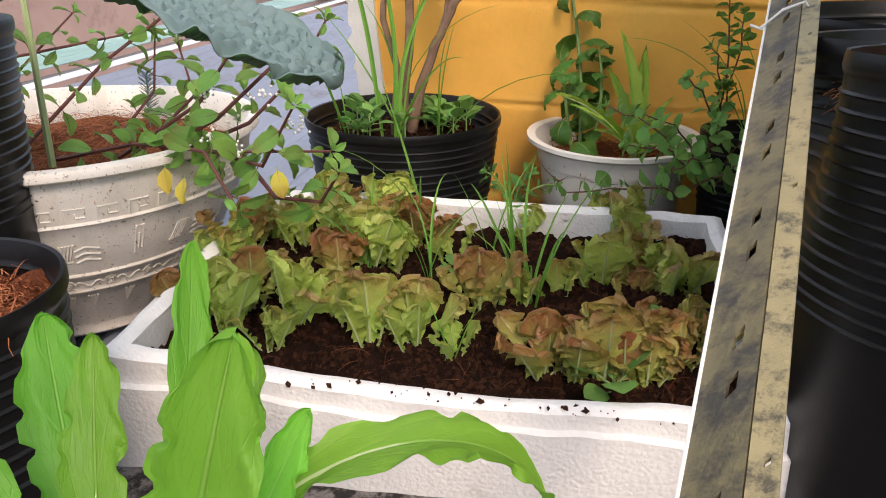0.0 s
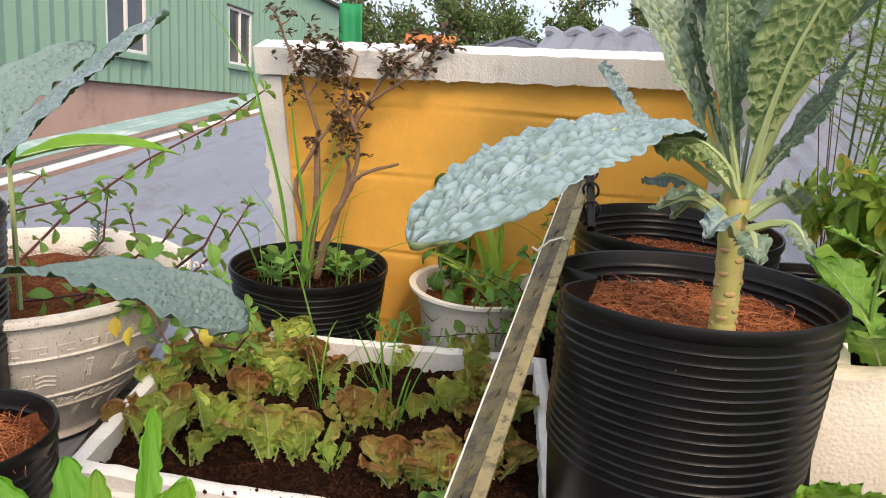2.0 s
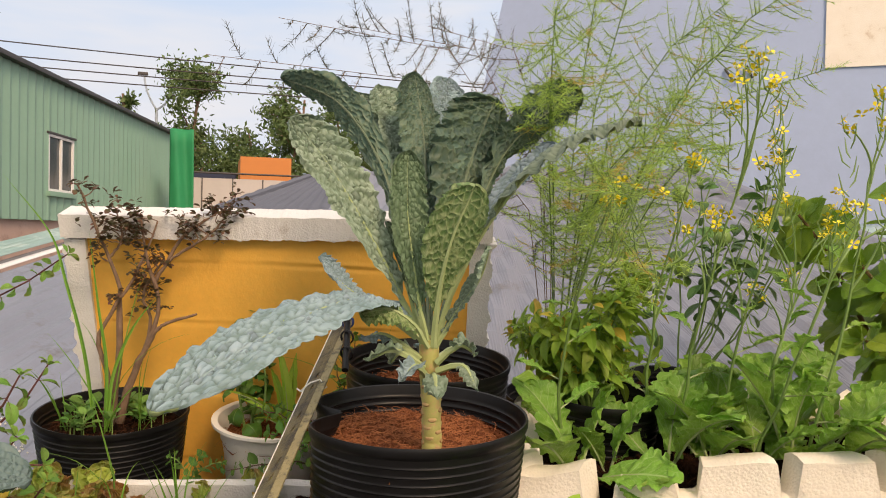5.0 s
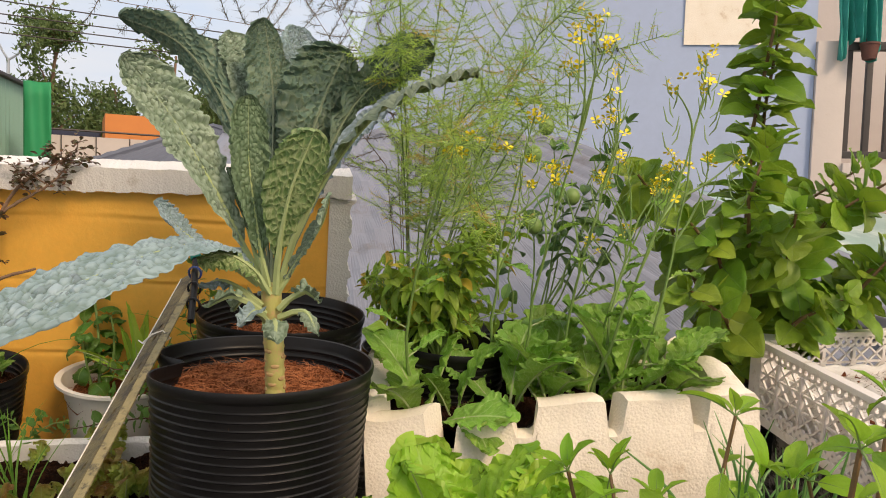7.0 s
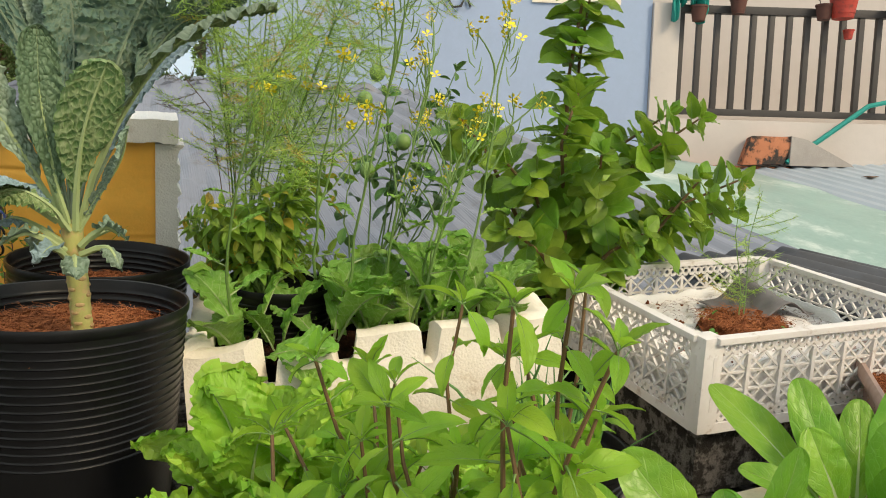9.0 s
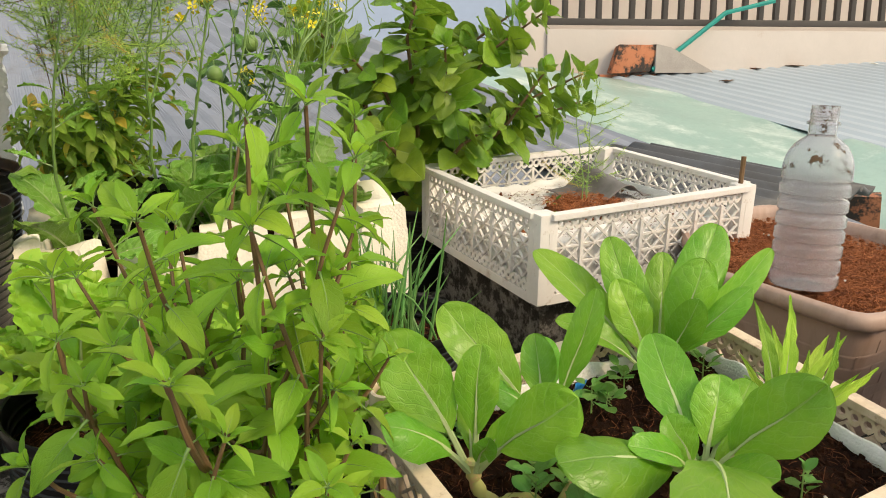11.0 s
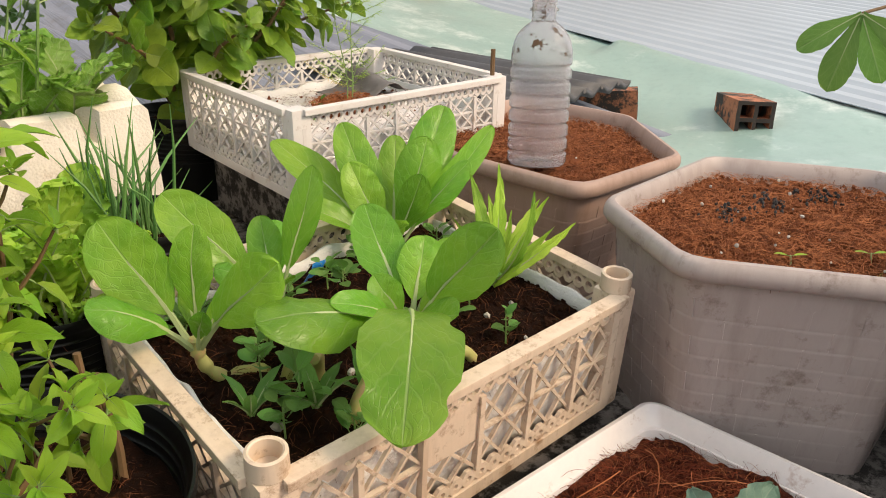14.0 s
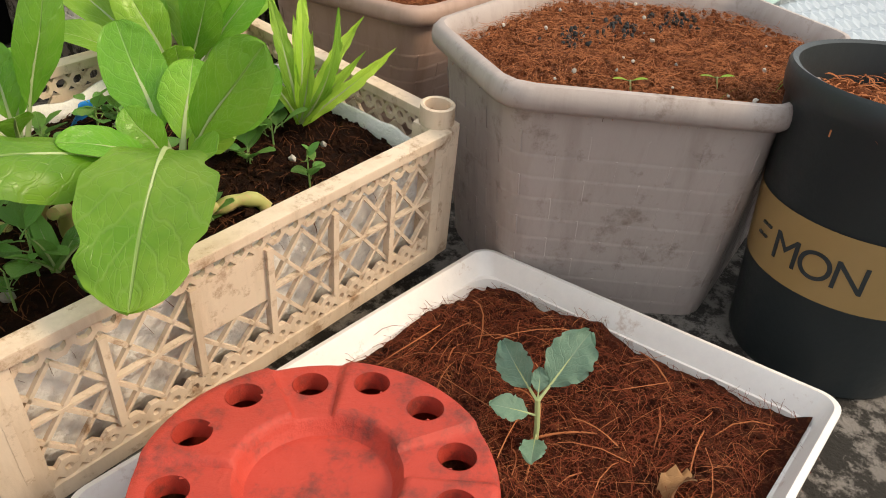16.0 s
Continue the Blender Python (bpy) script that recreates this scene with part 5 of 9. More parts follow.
def hex_pot(x, y, rim_z, corners, height, material, label, tilt=5.7, lean=-1.7):
    """A long six-sided pot with rounded corners, a rolled rim and a faint block pattern; corners: three (degrees, radius), the rest lie opposite."""
    m = pose(x, y, rim_z, tilt, lean) @ pose(0, 0, -height)
    ob = thing("hexagonal_pot", label, "plant pot", m, "hexagonal pots")
    r = 0.26
    pts = [Vector((math.cos(radians(a)), math.sin(radians(a)))) * q / r for a, q in sorted([(a % 360, q) for a, q in corners] + [((a + 180) % 360, q) for a, q in corners])]

    def reach(a):
        d = Vector((math.cos(a), math.sin(a)))
        best = 1.0
        for p, q in zip(pts, pts[1:] + pts[:1]):
            e = q - p
            den = d.x * e.y - d.y * e.x
            if abs(den) > 1e-9:
                t = (p.x * e.y - p.y * e.x) / den
                u = (p.x * d.y - p.y * d.x) / den
                if t > 0 and -1e-6 <= u <= 1 + 1e-6:
                    best = t
        return best

    def soft(a):
        return sum(reach(a + radians(k)) for k in (-3.5, -1.75, 0, 1.75, 3.5)) / 5

    def warp(a, rr, z):
        k = soft(a)
        return rr * k * math.cos(a), rr * k * math.sin(a), z
    low = r * 0.80
    prof = [(0, 0), (low - 0.01, 0), (low, 0.008)]
    rows = 9
    for i in range(rows):
        z0 = 0.012 + (height - 0.06) * i / rows
        z1 = 0.012 + (height - 0.06) * (i + 1) / rows
        f = lambda z: low + (r * 0.915 - low) * z / (height - 0.05)
        prof += [(f(z0) - 0.0003, z0), (f(z0) + 0.0001, z0 + 0.0012), (f(z0 + 0.004), z0 + 0.004), (f(z1 - 0.004), z1 - 0.004), (f(z1) + 0.0001, z1 - 0.0012)]
    prof += [(r * 0.925, height - 0.026), (r * 0.978, height - 0.0235), (r * 0.996, height - 0.019), (r, height - 0.012), (r * 0.994, height - 0.004), (r * 0.978, height), (r * 0.950, height + 0.0005), (r * 0.93, height - 0.004), (r * 0.915, height - 0.016), (r * 0.90, height - 0.05), (r * 0.8, height - 0.16)]
    bm = bmesh.new()
    lathe(bm, prof, 96, warp)
    body = part("body", bm, material, ob)
    side_r = lambda z: low + (r * 0.915 - low) * z / (height - 0.05) + 0.0003
    pitch = (height - 0.06) / rows
    for i in range(rows):
        for j in range(26):
            a = 2 * math.pi * (j + 0.5 * (i % 2)) / 26
            quad = []
            bm = bmesh.new()
            for da, z in ((-0.0028, 0.012 + pitch * i), (0.0028, 0.012 + pitch * i), (0.0028, 0.012 + pitch * (i + 1)), (-0.0028, 0.012 + pitch * (i + 1))):
                quad.append([bm.verts.new(warp(a + da, side_r(z) + o, z)) for o in (-0.001, 0.0005)])
            bm.faces.new([q[1] for q in quad])
            for p, q in zip(quad, quad[1:] + quad[:1]):
                bm.faces.new((p[0], q[0], q[1], p[1]))
            part("block_joint", bm, material, body, smooth=False)
    zs = height - 0.026
    bm = bmesh.new()
    soil_disc(bm, r * 0.955, zs, 0.007, int(x * 10), 14, 96, squash=lambda a: soft(a) * 0.955)
    top = part("soil", bm, COIR, ob, "loose rust-brown coir fibre")
    
    def pick(g):
        q, a = 0.88 * r * math.sqrt(g.random()), g.uniform(0, 6.283)
        return q * soft(a) * math.cos(a), q * soft(a) * math.sin(a), zs + 0.003
    fibres("coir_fibre", pick, 5200, FIBRE, top, 0.019, 0.00030, int(x * 100), 0.010)
    fibres("coir_fibre", pick, 1800, DARK_FIBRE, top, 0.017, 0.00036, int(x * 100) + 3, 0.010)
    crumbs("coir_crumb_stuff", pick, 2600, COIR, top, int(x * 50), (0.0015, 0.006))
    return ob, m @ pose(0, 0, zs)


def build_orange_board():
    """A thick foam board painted orange, leaning towards the pots, its white rim broken at the edges."""
    a, b = Vector((-0.152, 1.066, 0.642)), Vector((0.618, 0.890, 0.650))
    x = (b - a).normalized()
    lean = math.tan(radians(17))
    side = Vector((x.y, -x.x, 0)).normalized()
    up = Vector((side.x * lean, side.y * lean, 1)).normalized()
    y = up.cross(x).normalized()
    m = Matrix.Translation(a) @ Matrix((x, y, up)).transposed().to_4x4()
    w, h = (b - a).length, 0.66
    ob = thing("foam_board", "thick white foam board painted orange, leaning upright", "board", m)
    edge = lambda s, k: 0.0016 * noise.noise(Vector((s * 55, k, 0))) + 0.0022 * noise.noise(Vector((s * 14, k, 5))) + 0.0010 * noise.noise(Vector((s * 160, k, 2)))

    def rimmed(lo, hi, t0, t1, n, seed):
        bm = bmesh.new()
        rows = []
        for i in range(n + 1):
            s = i / n
            x0 = lo[0] + (hi[0] - lo[0]) * s
            d = 1.6 * edge(s * 2, seed)
            rows.append([bm.verts.new(p) for p in ((x0, t0 + edge(s, seed + 1), lo[1] + d), (x0, t0 + edge(s, seed + 3), hi[1] + 0.4 * d), (x0, t1, hi[1] + 0.4 * d), (x0, t1, lo[1] + d))])
        for p, q in zip(rows, rows[1:]):
            for j in range(4):
                bm.faces.new((p[j], p[(j + 1) % 4], q[(j + 1) % 4], q[j]))
        bm.faces.new(rows[0][::-1])
        bm.faces.new(rows[-1])
        return bm
    part("top_rim", rimmed((0, -0.044), (w, 0.0), -0.010, 0.050, 260, 1), FOAM, ob, "broken white foam rim")
    for x0, sd in ((0.0, 4), (w - 0.040, 8)):
        bm = bmesh.new()
        rows = []
        for i in range(121):
            z = -h + (h - 0.049) * i / 120
            d = 2.2 * edge(i / 60, sd)
            bite = 0.010 * max(0, noise.noise(Vector((i * 0.23, sd, 1)))) * 2
            l, r2 = (x0 - d - bite, x0 + 0.040) if x0 == 0 else (x0, x0 + 0.040 + d + bite)
            rows.append([bm.verts.new(p) for p in ((l, 0.0 + edge(i / 50, sd + 2), z), (r2, -0.003 + edge(i / 50, sd + 5) * 0.3, z), (r2, 0.048, z), (l, 0.048, z))])
        for p, q in zip(rows, rows[1:]):
            for j in range(4):
                bm.faces.new((p[j], p[(j + 1) % 4], q[(j + 1) % 4], q[j]))
        bm.faces.new(rows[0][::-1])
        bm.faces.new(rows[-1])
        part("side_rim", bm, FOAM, ob, "flaking white foam edge")
    seams = (-0.10, -0.22, -0.36, -0.50)

    def panel(u, v):
        px, pz = 0.040 + (w - 0.080) * u, -h + (h - 0.047) * v
        dep = 0.006 + 0.0018 * noise.noise(Vector((px * 14, pz * 14, 3))) + 0.0035 * noise.noise(Vector((px * 4, pz * 6, 8)))
        for k, s in enumerate(seams):
            c = s + 0.010 * math.sin(px * 5 + k) + 0.012 * (px - 0.4) * (k - 1.5)
            dep -= (0.0016 * math.exp(-((pz - c) / 0.005) ** 2) - 0.0022 * math.exp(-((pz - c + 0.008) / 0.005) ** 2)) * (0.5 + 0.8 * noise.noise(Vector((px * 5, k, 6))))
        return px, dep, pz
    part("painted_face", sheet(panel, 120, 220), ORANGE, ob, "glossy wrinkled orange painted face")
    bm = bmesh.new()
    box(bm, (0.012, 0.02, -h), (w - 0.012, 0.046, -0.05))
    part("core", bm, FOAM, ob)


build_orange_board()

# lettuce box: front left of the board
LETTUCE_BOX, LETTUCE_M, lettuce_soil = foam_box("foam_box", "white foam box planted with red lettuce seedlings", pose(0.018, 0.690, 0.040, 8.3, 1.6, -9.3), 0.535, 0.376, 0.150, 0.024, lambda k, s: 0.016 * math.sin(math.pi * s) ** 0.7 if k == 0 else 0.0, 0.80, FOAM, 1)
# mustard box: crenellated rim
NOTCH = ((0.150, 0.225, 0.070), (0.370, 0.425, 0.045), (0.602, 0.652, 0.050), (0.824, 0.872, 0.048))


def crenels(k, s):
    if k != 0:
        return 0.012 + 0.010 * math.sin(s * 9 + k)
    cut = 0.020 * (1 - s) + 0.003 * math.sin(s * 30) + (0.020 if 0.225 < s < 0.37 else 0) - (0.008 if s > 0.862 else 0)
    for lo, hi, dep in NOTCH:
        e = min(max((s - lo) / 0.005, 0), 1) * min(max((hi - s) / 0.005, 0), 1)
        cut = max(cut, dep * e + 0.012)
    return cut


fl, fr = Vector((0.500, 0.440, 0)), Vector((0.992, 0.243, 0))
mx = (fr - fl).normalized()
mmid = (fl + fr) / 2 + Vector((-mx.y, mx.x, 0)) * 0.145
MUSTARD_BOX, MUSTARD_M, mustard_soil = foam_box("foam_box", "cream weathered foam box with a notched rim, full of mustard greens", pose(mmid.x, mmid.y, 0.085, 4, -3.5, math.degrees(math.atan2(mx.y, mx.x))), (fr - fl).length, 0.29, 0.285, 0.036, crenels, 0.80, CREAM_FOAM, 4, lip=0.001)

POTS = {}
dent = lambda a: 0.36 * math.exp(-((((a - 2.95 + math.pi) % (2 * math.pi)) - math.pi) / 0.24) ** 2) - 0.02 * math.cos(2 * a)
POTS["kale"] = black_pot(0.352, 0.448, 0.398, 0.134, 0.33, "large black ringed nursery pot with a folded rim, holding the kale", 3.5, 0.032, COIR, dent, 15, fibre=1500, taper=0.84, seed=2)
POTS["behind"] = black_pot(0.445, 0.715, 0.418, 0.130, 0.33, "black nursery pot standing behind the kale pot", 6, 0.05, COIR, None, 18, seed=4)
POTS["rose"] = black_pot(-0.052, 1.010, 0.294, 0.128, 0.20, "low black ringed pot with a bare rose bush", 6, 0.03, SOIL, None, 9, seed=5, fibre=300)
POTS["dark"] = black_pot(0.390, 0.950, 0.278, 0.060, 0.20, "small black pot with trailing mint beside the board", 6, 0.03, SOIL, None, 8, seed=6, fibre=100)
POTS["tall"] = black_pot(-0.505, 0.660, 0.410, 0.125, 0.36, "tall black ringed pot beside the ornate pot", 5, 0.05, COIR, None, 16, seed=7)
POTS["kale_edge"] = black_pot(-0.500, 0.425, 0.205, 0.095, 0.22, "black pot with a blue kale at the roof edge", 5, 0.02, COIR, None, 9, seed=17, fibre=300)
POTS["small"] = black_pot(-0.287, 0.378, 0.275, 0.076, 0.21, "small black pot filled with coir", 5, 0.018, COIR, None, 9, seed=8, fibre=700)
POTS["romaine"] = black_pot(-0.145, 0.165, 0.180, 0.100, 0.17, "black pot with bright green leafy lettuce", 5, 0.03, SOIL, None, 6, seed=9, fibre=200)
POTS["basil"] = black_pot(0.465, -0.205, 0.165, 0.145, 0.18, "wide black pot with a bushy basil plant", 5, 0.035, SOIL, None, 9, seed=10, fibre=500)
POTS["curly"] = black_pot(0.485, 0.120, 0.225, 0.105, 0.20, "black pot with frilly mustard greens", 5, 0.03, SOIL, None, 8, seed=11, fibre=200)
POTS["frilly"] = black_pot(0.660, 0.035, 0.205, 0.088, 0.17, "black pot crowded with frilly mustard greens", 5, 0.03, SOIL, None, 7, seed=18, fibre=100)
POTS["chive"] = black_pot(0.812, 0.085, 0.246, 0.092, 0.19, "black pot with a clump of chives", 5, 0.03, SOIL, None, 7, seed=12, fibre=300)
POTS["chilli"] = black_pot(0.675, 0.560, 0.385, 0.085, 0.15, "small black pot with a yellowing chilli bush", 4, 0.03, SOIL, None, 7, seed=13, fibre=100)
POTS["mulberry"] = black_pot(1.330, 0.600, 0.290, 0.110, 0.24, "black pot with a tall mulberry shrub", 5, 0.03, SOIL, None, 8, seed=14, fibre=100)
POTS["fern"] = black_pot(0.720, 0.800, 0.330, 0.100, 0.24, "black pot with feathery asparagus fern", 5, 0.03, SOIL, None, 8, seed=15, fibre=100)
POTS["citrus_tree"] = black_pot(1.020, 0.880, 0.330, 0.110, 0.24, "black pot with a small lime bush", 5, 0.03, SOIL, None, 8, seed=16, fibre=100)


def build_ornate_pot():
    r, h = 0.236, 0.235
    m = pose(-0.462, 0.905, 0.296, 5.7, 0) @ pose(0, 0, -h)
    ob = thing("ornate_pot", "large speckled ivory bowl pot with raised bands and scroll ornament", "plant pot", m)
    f = lambda z: r * (0.42 + 0.53 * math.sin(min(1, z / h) * math.pi / 2))
    prof = [(0, 0), (0.108, 0), (0.113, 0.004), (0.113, 0.014), (0.118, 0.020)]
    prof += [(f(z), z) for z in (0.03, 0.045, 0.06, 0.075, 0.078, 0.081, 0.084, 0.100, 0.103, 0.106, 0.109, 0.125, 0.14, 0.155, 0.17, 0.173, 0.176, 0.185, 0.195, 0.205, 0.215)]
    prof = [(q + (0.0025 if z in (0.078, 0.081, 0.103, 0.106, 0.173) else 0), z) for q, z in prof]
    prof += [(r * 0.945, h - 0.014), (r * 0.985, h - 0.012), (r, h - 0.009), (r, h - 0.003), (r * 0.99, h), (r * 0.95, h + 0.001), (r * 0.925, h - 0.005), (r * 0.90, h - 0.03), (r * 0.82, h - 0.09)]
    bm = bmesh.new()
    lathe(bm, prof, 96)
    part("body", bm, IVORY, ob)
    # raised scrolls between the bands, strokes above and fan marks below
    rng = random.Random(4)

    def on(a, z, out=0.0002):
        q = f(z) + out
        return Vector((q * math.cos(a), q * math.sin(a), z))
    k = 26
    for i in range(k):
        a = 2 * math.pi * i / k
        bm = bmesh.new()
        tube(bm, [on(a + 0.034 * (1 - t / 18) * math.cos(t * 0.75), 0.0925 + 0.0075 * (1 - t / 18) * math.sin(t * 0.75)) for t in range(17)], 0.0012, 4)
        tube(bm, [on(a + 0.04 + 0.02 * t, 0.0925 + 0.004 * math.sin(t * 1.2)) for t in range(9)], 0.0010, 4)
        part("scroll_ornament", bm, IVORY, ob)
    for i in range(30):
        a = 2 * math.pi * i / 30 + rng.uniform(-0.04, 0.04)
        if i % 3 == 0:
            strokes = [[on(a + 0.016 * j, 0.128), on(a + 0.016 * j + 0.03, 0.150)] for j in range(5)] + [[on(a - 0.01, 0.128), on(a + 0.08, 0.128)]]
        elif i % 3 == 1:
            strokes = [[on(a - 0.05, z), on(a, z + 0.004), on(a + 0.07, z)] for z in (0.126, 0.134, 0.142)]
        else:
            strokes = [[on(a, 0.124), on(a, 0.160), on(a + 0.04, 0.160), on(a + 0.04, 0.130), on(a + 0.02, 0.130), on(a + 0.02, 0.150)]]
        strokes += [[on(a, 0.050), on(a + 0.02 * (j - 1.5), 0.072)] for j in range(4)]
        for stroke in strokes:
            bm = bmesh.new()
            tube(bm, stroke, 0.0012, 4)
            part("relief_stroke", bm, IVORY, ob)
    for i in range(44):
        a = 2 * math.pi * i / 44
        bm = bmesh.new()
        tube(bm, [on(a, 0.179), on(a, 0.192), on(a + 0.09, 0.192), on(a + 0.09, 0.182), on(a + 0.045, 0.182), on(a + 0.045, 0.187)], 0.0011, 4)
        part("key_ornament", bm, IVORY, ob)
    bm = bmesh.new()
    soil_disc(bm, r * 0.87, h - 0.035, 0.008, 3)
    part("soil", bm, COIR, ob, "reddish brown coir soil")
    fibres("coir_fibre", in_disc(r * 0.83, h - 0.034), 1800, FIBRE, ob, 0.03, 0.0005, 31)


build_ornate_pot()


def build_white_pot():
    r, h = 0.112, 0.155
    m = pose(0.232, 1.022, 0.264, 7, 0) @ Matrix.Scale(1.05, 4) @ pose(0, 0, -h)
    ob = thing("plant_pot", "off-white plastic pot with a stepped rim", "plant pot", m)
    bm = bmesh.new()
    lathe(bm, [(0, 0), (0.078, 0), (0.082, 0.004), (0.092, h - 0.035), (0.096, h - 0.033), (0.097, h - 0.026), (0.100, h - 0.012), (0.107, h - 0.009), (r, h - 0.006), (r, h - 0.001), (0.108, h), (0.101, h - 0.002), (0.096, h - 0.02), (0.090, h - 0.06)], 72)
    part("body", bm, POT_WHITE, ob)
    bm = bmesh.new()
    soil_disc(bm, 0.094, h - 0.030, 0.008, 8, squash=lambda a: 1.0)
    part("soil", bm, COIR, ob, "reddish brown coir soil")
    fibres("coir_fibre", in_disc(0.085, h - 0.028), 700, FIBRE, ob, 0.02, 0.0005, 35)


build_white_pot()


def slab_pose(p, q, s):
    """A pose whose x runs from p to q and whose y points towards s."""
    p, q, s = Vector(p), Vector(q), Vector(s)
    x = (q - p).normalized()
    y = (s - p - x * (s - p).dot(x)).normalized()
    return Matrix.Translation(p) @ Matrix((x, y, x.cross(y))).transposed().to_4x4()


# bok choy crate: rim corners front, right, left
C1 = slab_pose((0.600, -0.351, 0.158), (1.018, -0.472, 0.190), (0.662, -0.050, 0.212))
C1W, C1D, C1H = 0.450, 0.330, 0.155
C1M = C1 @ pose(C1W / 2 - 0.012, C1D / 2 - 0.012, -C1H)
crate("crate", "dusty tan plastic lattice crate planted with bok choy", C1M, C1W, C1D, C1H, CRATE_TAN, 0.018, (2,))
C2 = slab_pose((1.125, 0.093, 0.339), (1.563, -0.040, 0.359), (1.256, 0.483, 0.385))
C2W, C2D, C2H = 0.455, 0.405, 0.150
C2M = C2 @ pose(C2W / 2 - 0.004, C2D / 2 - 0.004, -C2H)
crate("crate", "white plastic lattice crate with a bed of coir soil", C2M, C2W, C2D, C2H, CRATE_WHITE, 0.0, (), (7, 6))
# made-up support, inset and dark to stand for the ground shadow under the crate
bm = bmesh.new()
box(bm, (-0.20, -0.17, -0.125), (0.20, 0.17, -0.003), C2M, 0.004)
solo("concrete_block", bm, CONCRETE, "added dark grey support block in place of the shadow under the white crate", "block")


def fill_crate(m, w, d, z, soil, liner, seed, name):
    bed = thing("soil_bed", name, "soil bed", m)

    def fn(u, v):
        x, y = (u - 0.5) * (w - 0.035), (v - 0.5) * (d - 0.035)
        return x, y, z + 0.010 * noise.noise(Vector((x * 18, y * 18, seed))) + 0.006 * noise.noise(Vector((x * 55, y * 55, seed)))
    part("soil", sheet(fn, 70, 50), soil, bed)
    for a, b, sd in (((-w / 2 + 0.012, -d / 2 + 0.012), (w / 2 - 0.012, -d / 2 + 0.012), 1), ((w / 2 - 0.012, -d / 2 + 0.012), (w / 2 - 0.012, d / 2 - 0.012), 2), ((w / 2 - 0.012, d / 2 - 0.012), (-w / 2 + 0.012, d / 2 - 0.012), 3), ((-w / 2 + 0.012, d / 2 - 0.012), (-w / 2 + 0.012, -d / 2 + 0.012), 4)):
        def wall(u, v):
            x, y = a[0] + (b[0] - a[0]) * u, a[1] + (b[1] - a[1]) * u
            inn = 0.005 * noise.noise(Vector((x * 20, y * 20, v * 3 + sd)))
            top = z + 0.018 + 0.012 * noise.noise(Vector((u * 9, sd, seed)))
            k = 1 - 0.010 / max(w, d) + inn
            return x * k, y * k, 0.012 + (top - 0.012) * v
        thick(part("liner", sheet(wall, 50, 6), liner, bed, "torn white foam lining"), 0.004)
    rng = random.Random(seed)
    crumbs("soil_clod_stuff", lambda g: fn(g.random(), g.random()), 3600 if soil == SOIL else 200, CLOD if soil == SOIL else COIR, bed, seed + 3, (0.0012, 0.0065))
    fibres("soil_fibre", lambda g: fn(g.random(), g.random()), 900, FIBRE if soil == COIR else DARK_FIBRE, bed, 0.018, 0.0005, seed)
    return fn


crate1_soil = fill_crate(C1M, C1W, C1D, C1H - 0.045, SOIL, FOAM, 2, "dark soil in a torn foam lining")
crate2_soil = fill_crate(C2M, C2W, C2D, C2H - 0.075, CRATE_WHITE, FOAM, 6, "crumpled white plastic lining with little soil in it")
bm = bmesh.new()
soil_disc(bm, 0.075, 0.0, 0.012, 31, 9, 40, squash=lambda a: 1 + 0.25 * math.sin(2 * a + 1) + 0.1 * math.sin(5 * a))
heap = thing("coir_heap", "small heap of brown coir on the plastic lining", "coir", C2M @ pose(0.02, 0.0, C2H - 0.062))
part("soil", bm, COIR, heap)
fibres("coir_fibre", in_disc(0.075, 0.004), 900, FIBRE, heap, 0.018, 0.0004, 91)
crumbs("coir_crumb_stuff", in_disc(0.08, 0.002), 700, COIR, heap, 92)


def fabric(u, v):
    return 0.16 * u - 0.01, 0.13 * (v - 0.5) + 0.055, 0.010 + 0.045 * math.exp(-((u - 0.6) / 0.22) ** 2) * (0.6 + 0.4 * v) + 0.006 * noise.noise(Vector((u * 5, v * 5, 3)))


liner = solo("plastic_film", sheet(fabric, 26, 22), SHEET_DARK, "crumpled grey plastic film in the crate", "plastic film", C2M @ pose(0.03, 0.01, C2H - 0.072))
thick(liner, 0.0012)

HEX1, HEX1_M = hex_pot(1.503, -0.163, 0.268, ((165, 0.257), (213, 0.335), (270, 0.242)), 0.235, CLAY_PINK, "pinkish brown hexagonal plastic pot filled with coir")
HEX2, HEX2_M = hex_pot(1.253, -0.617, 0.241, ((123, 0.250), (165, 0.280), (222, 0.238)), 0.272, TAUPE, "taupe hexagonal plastic pot filled with coir, block pattern on its sides")


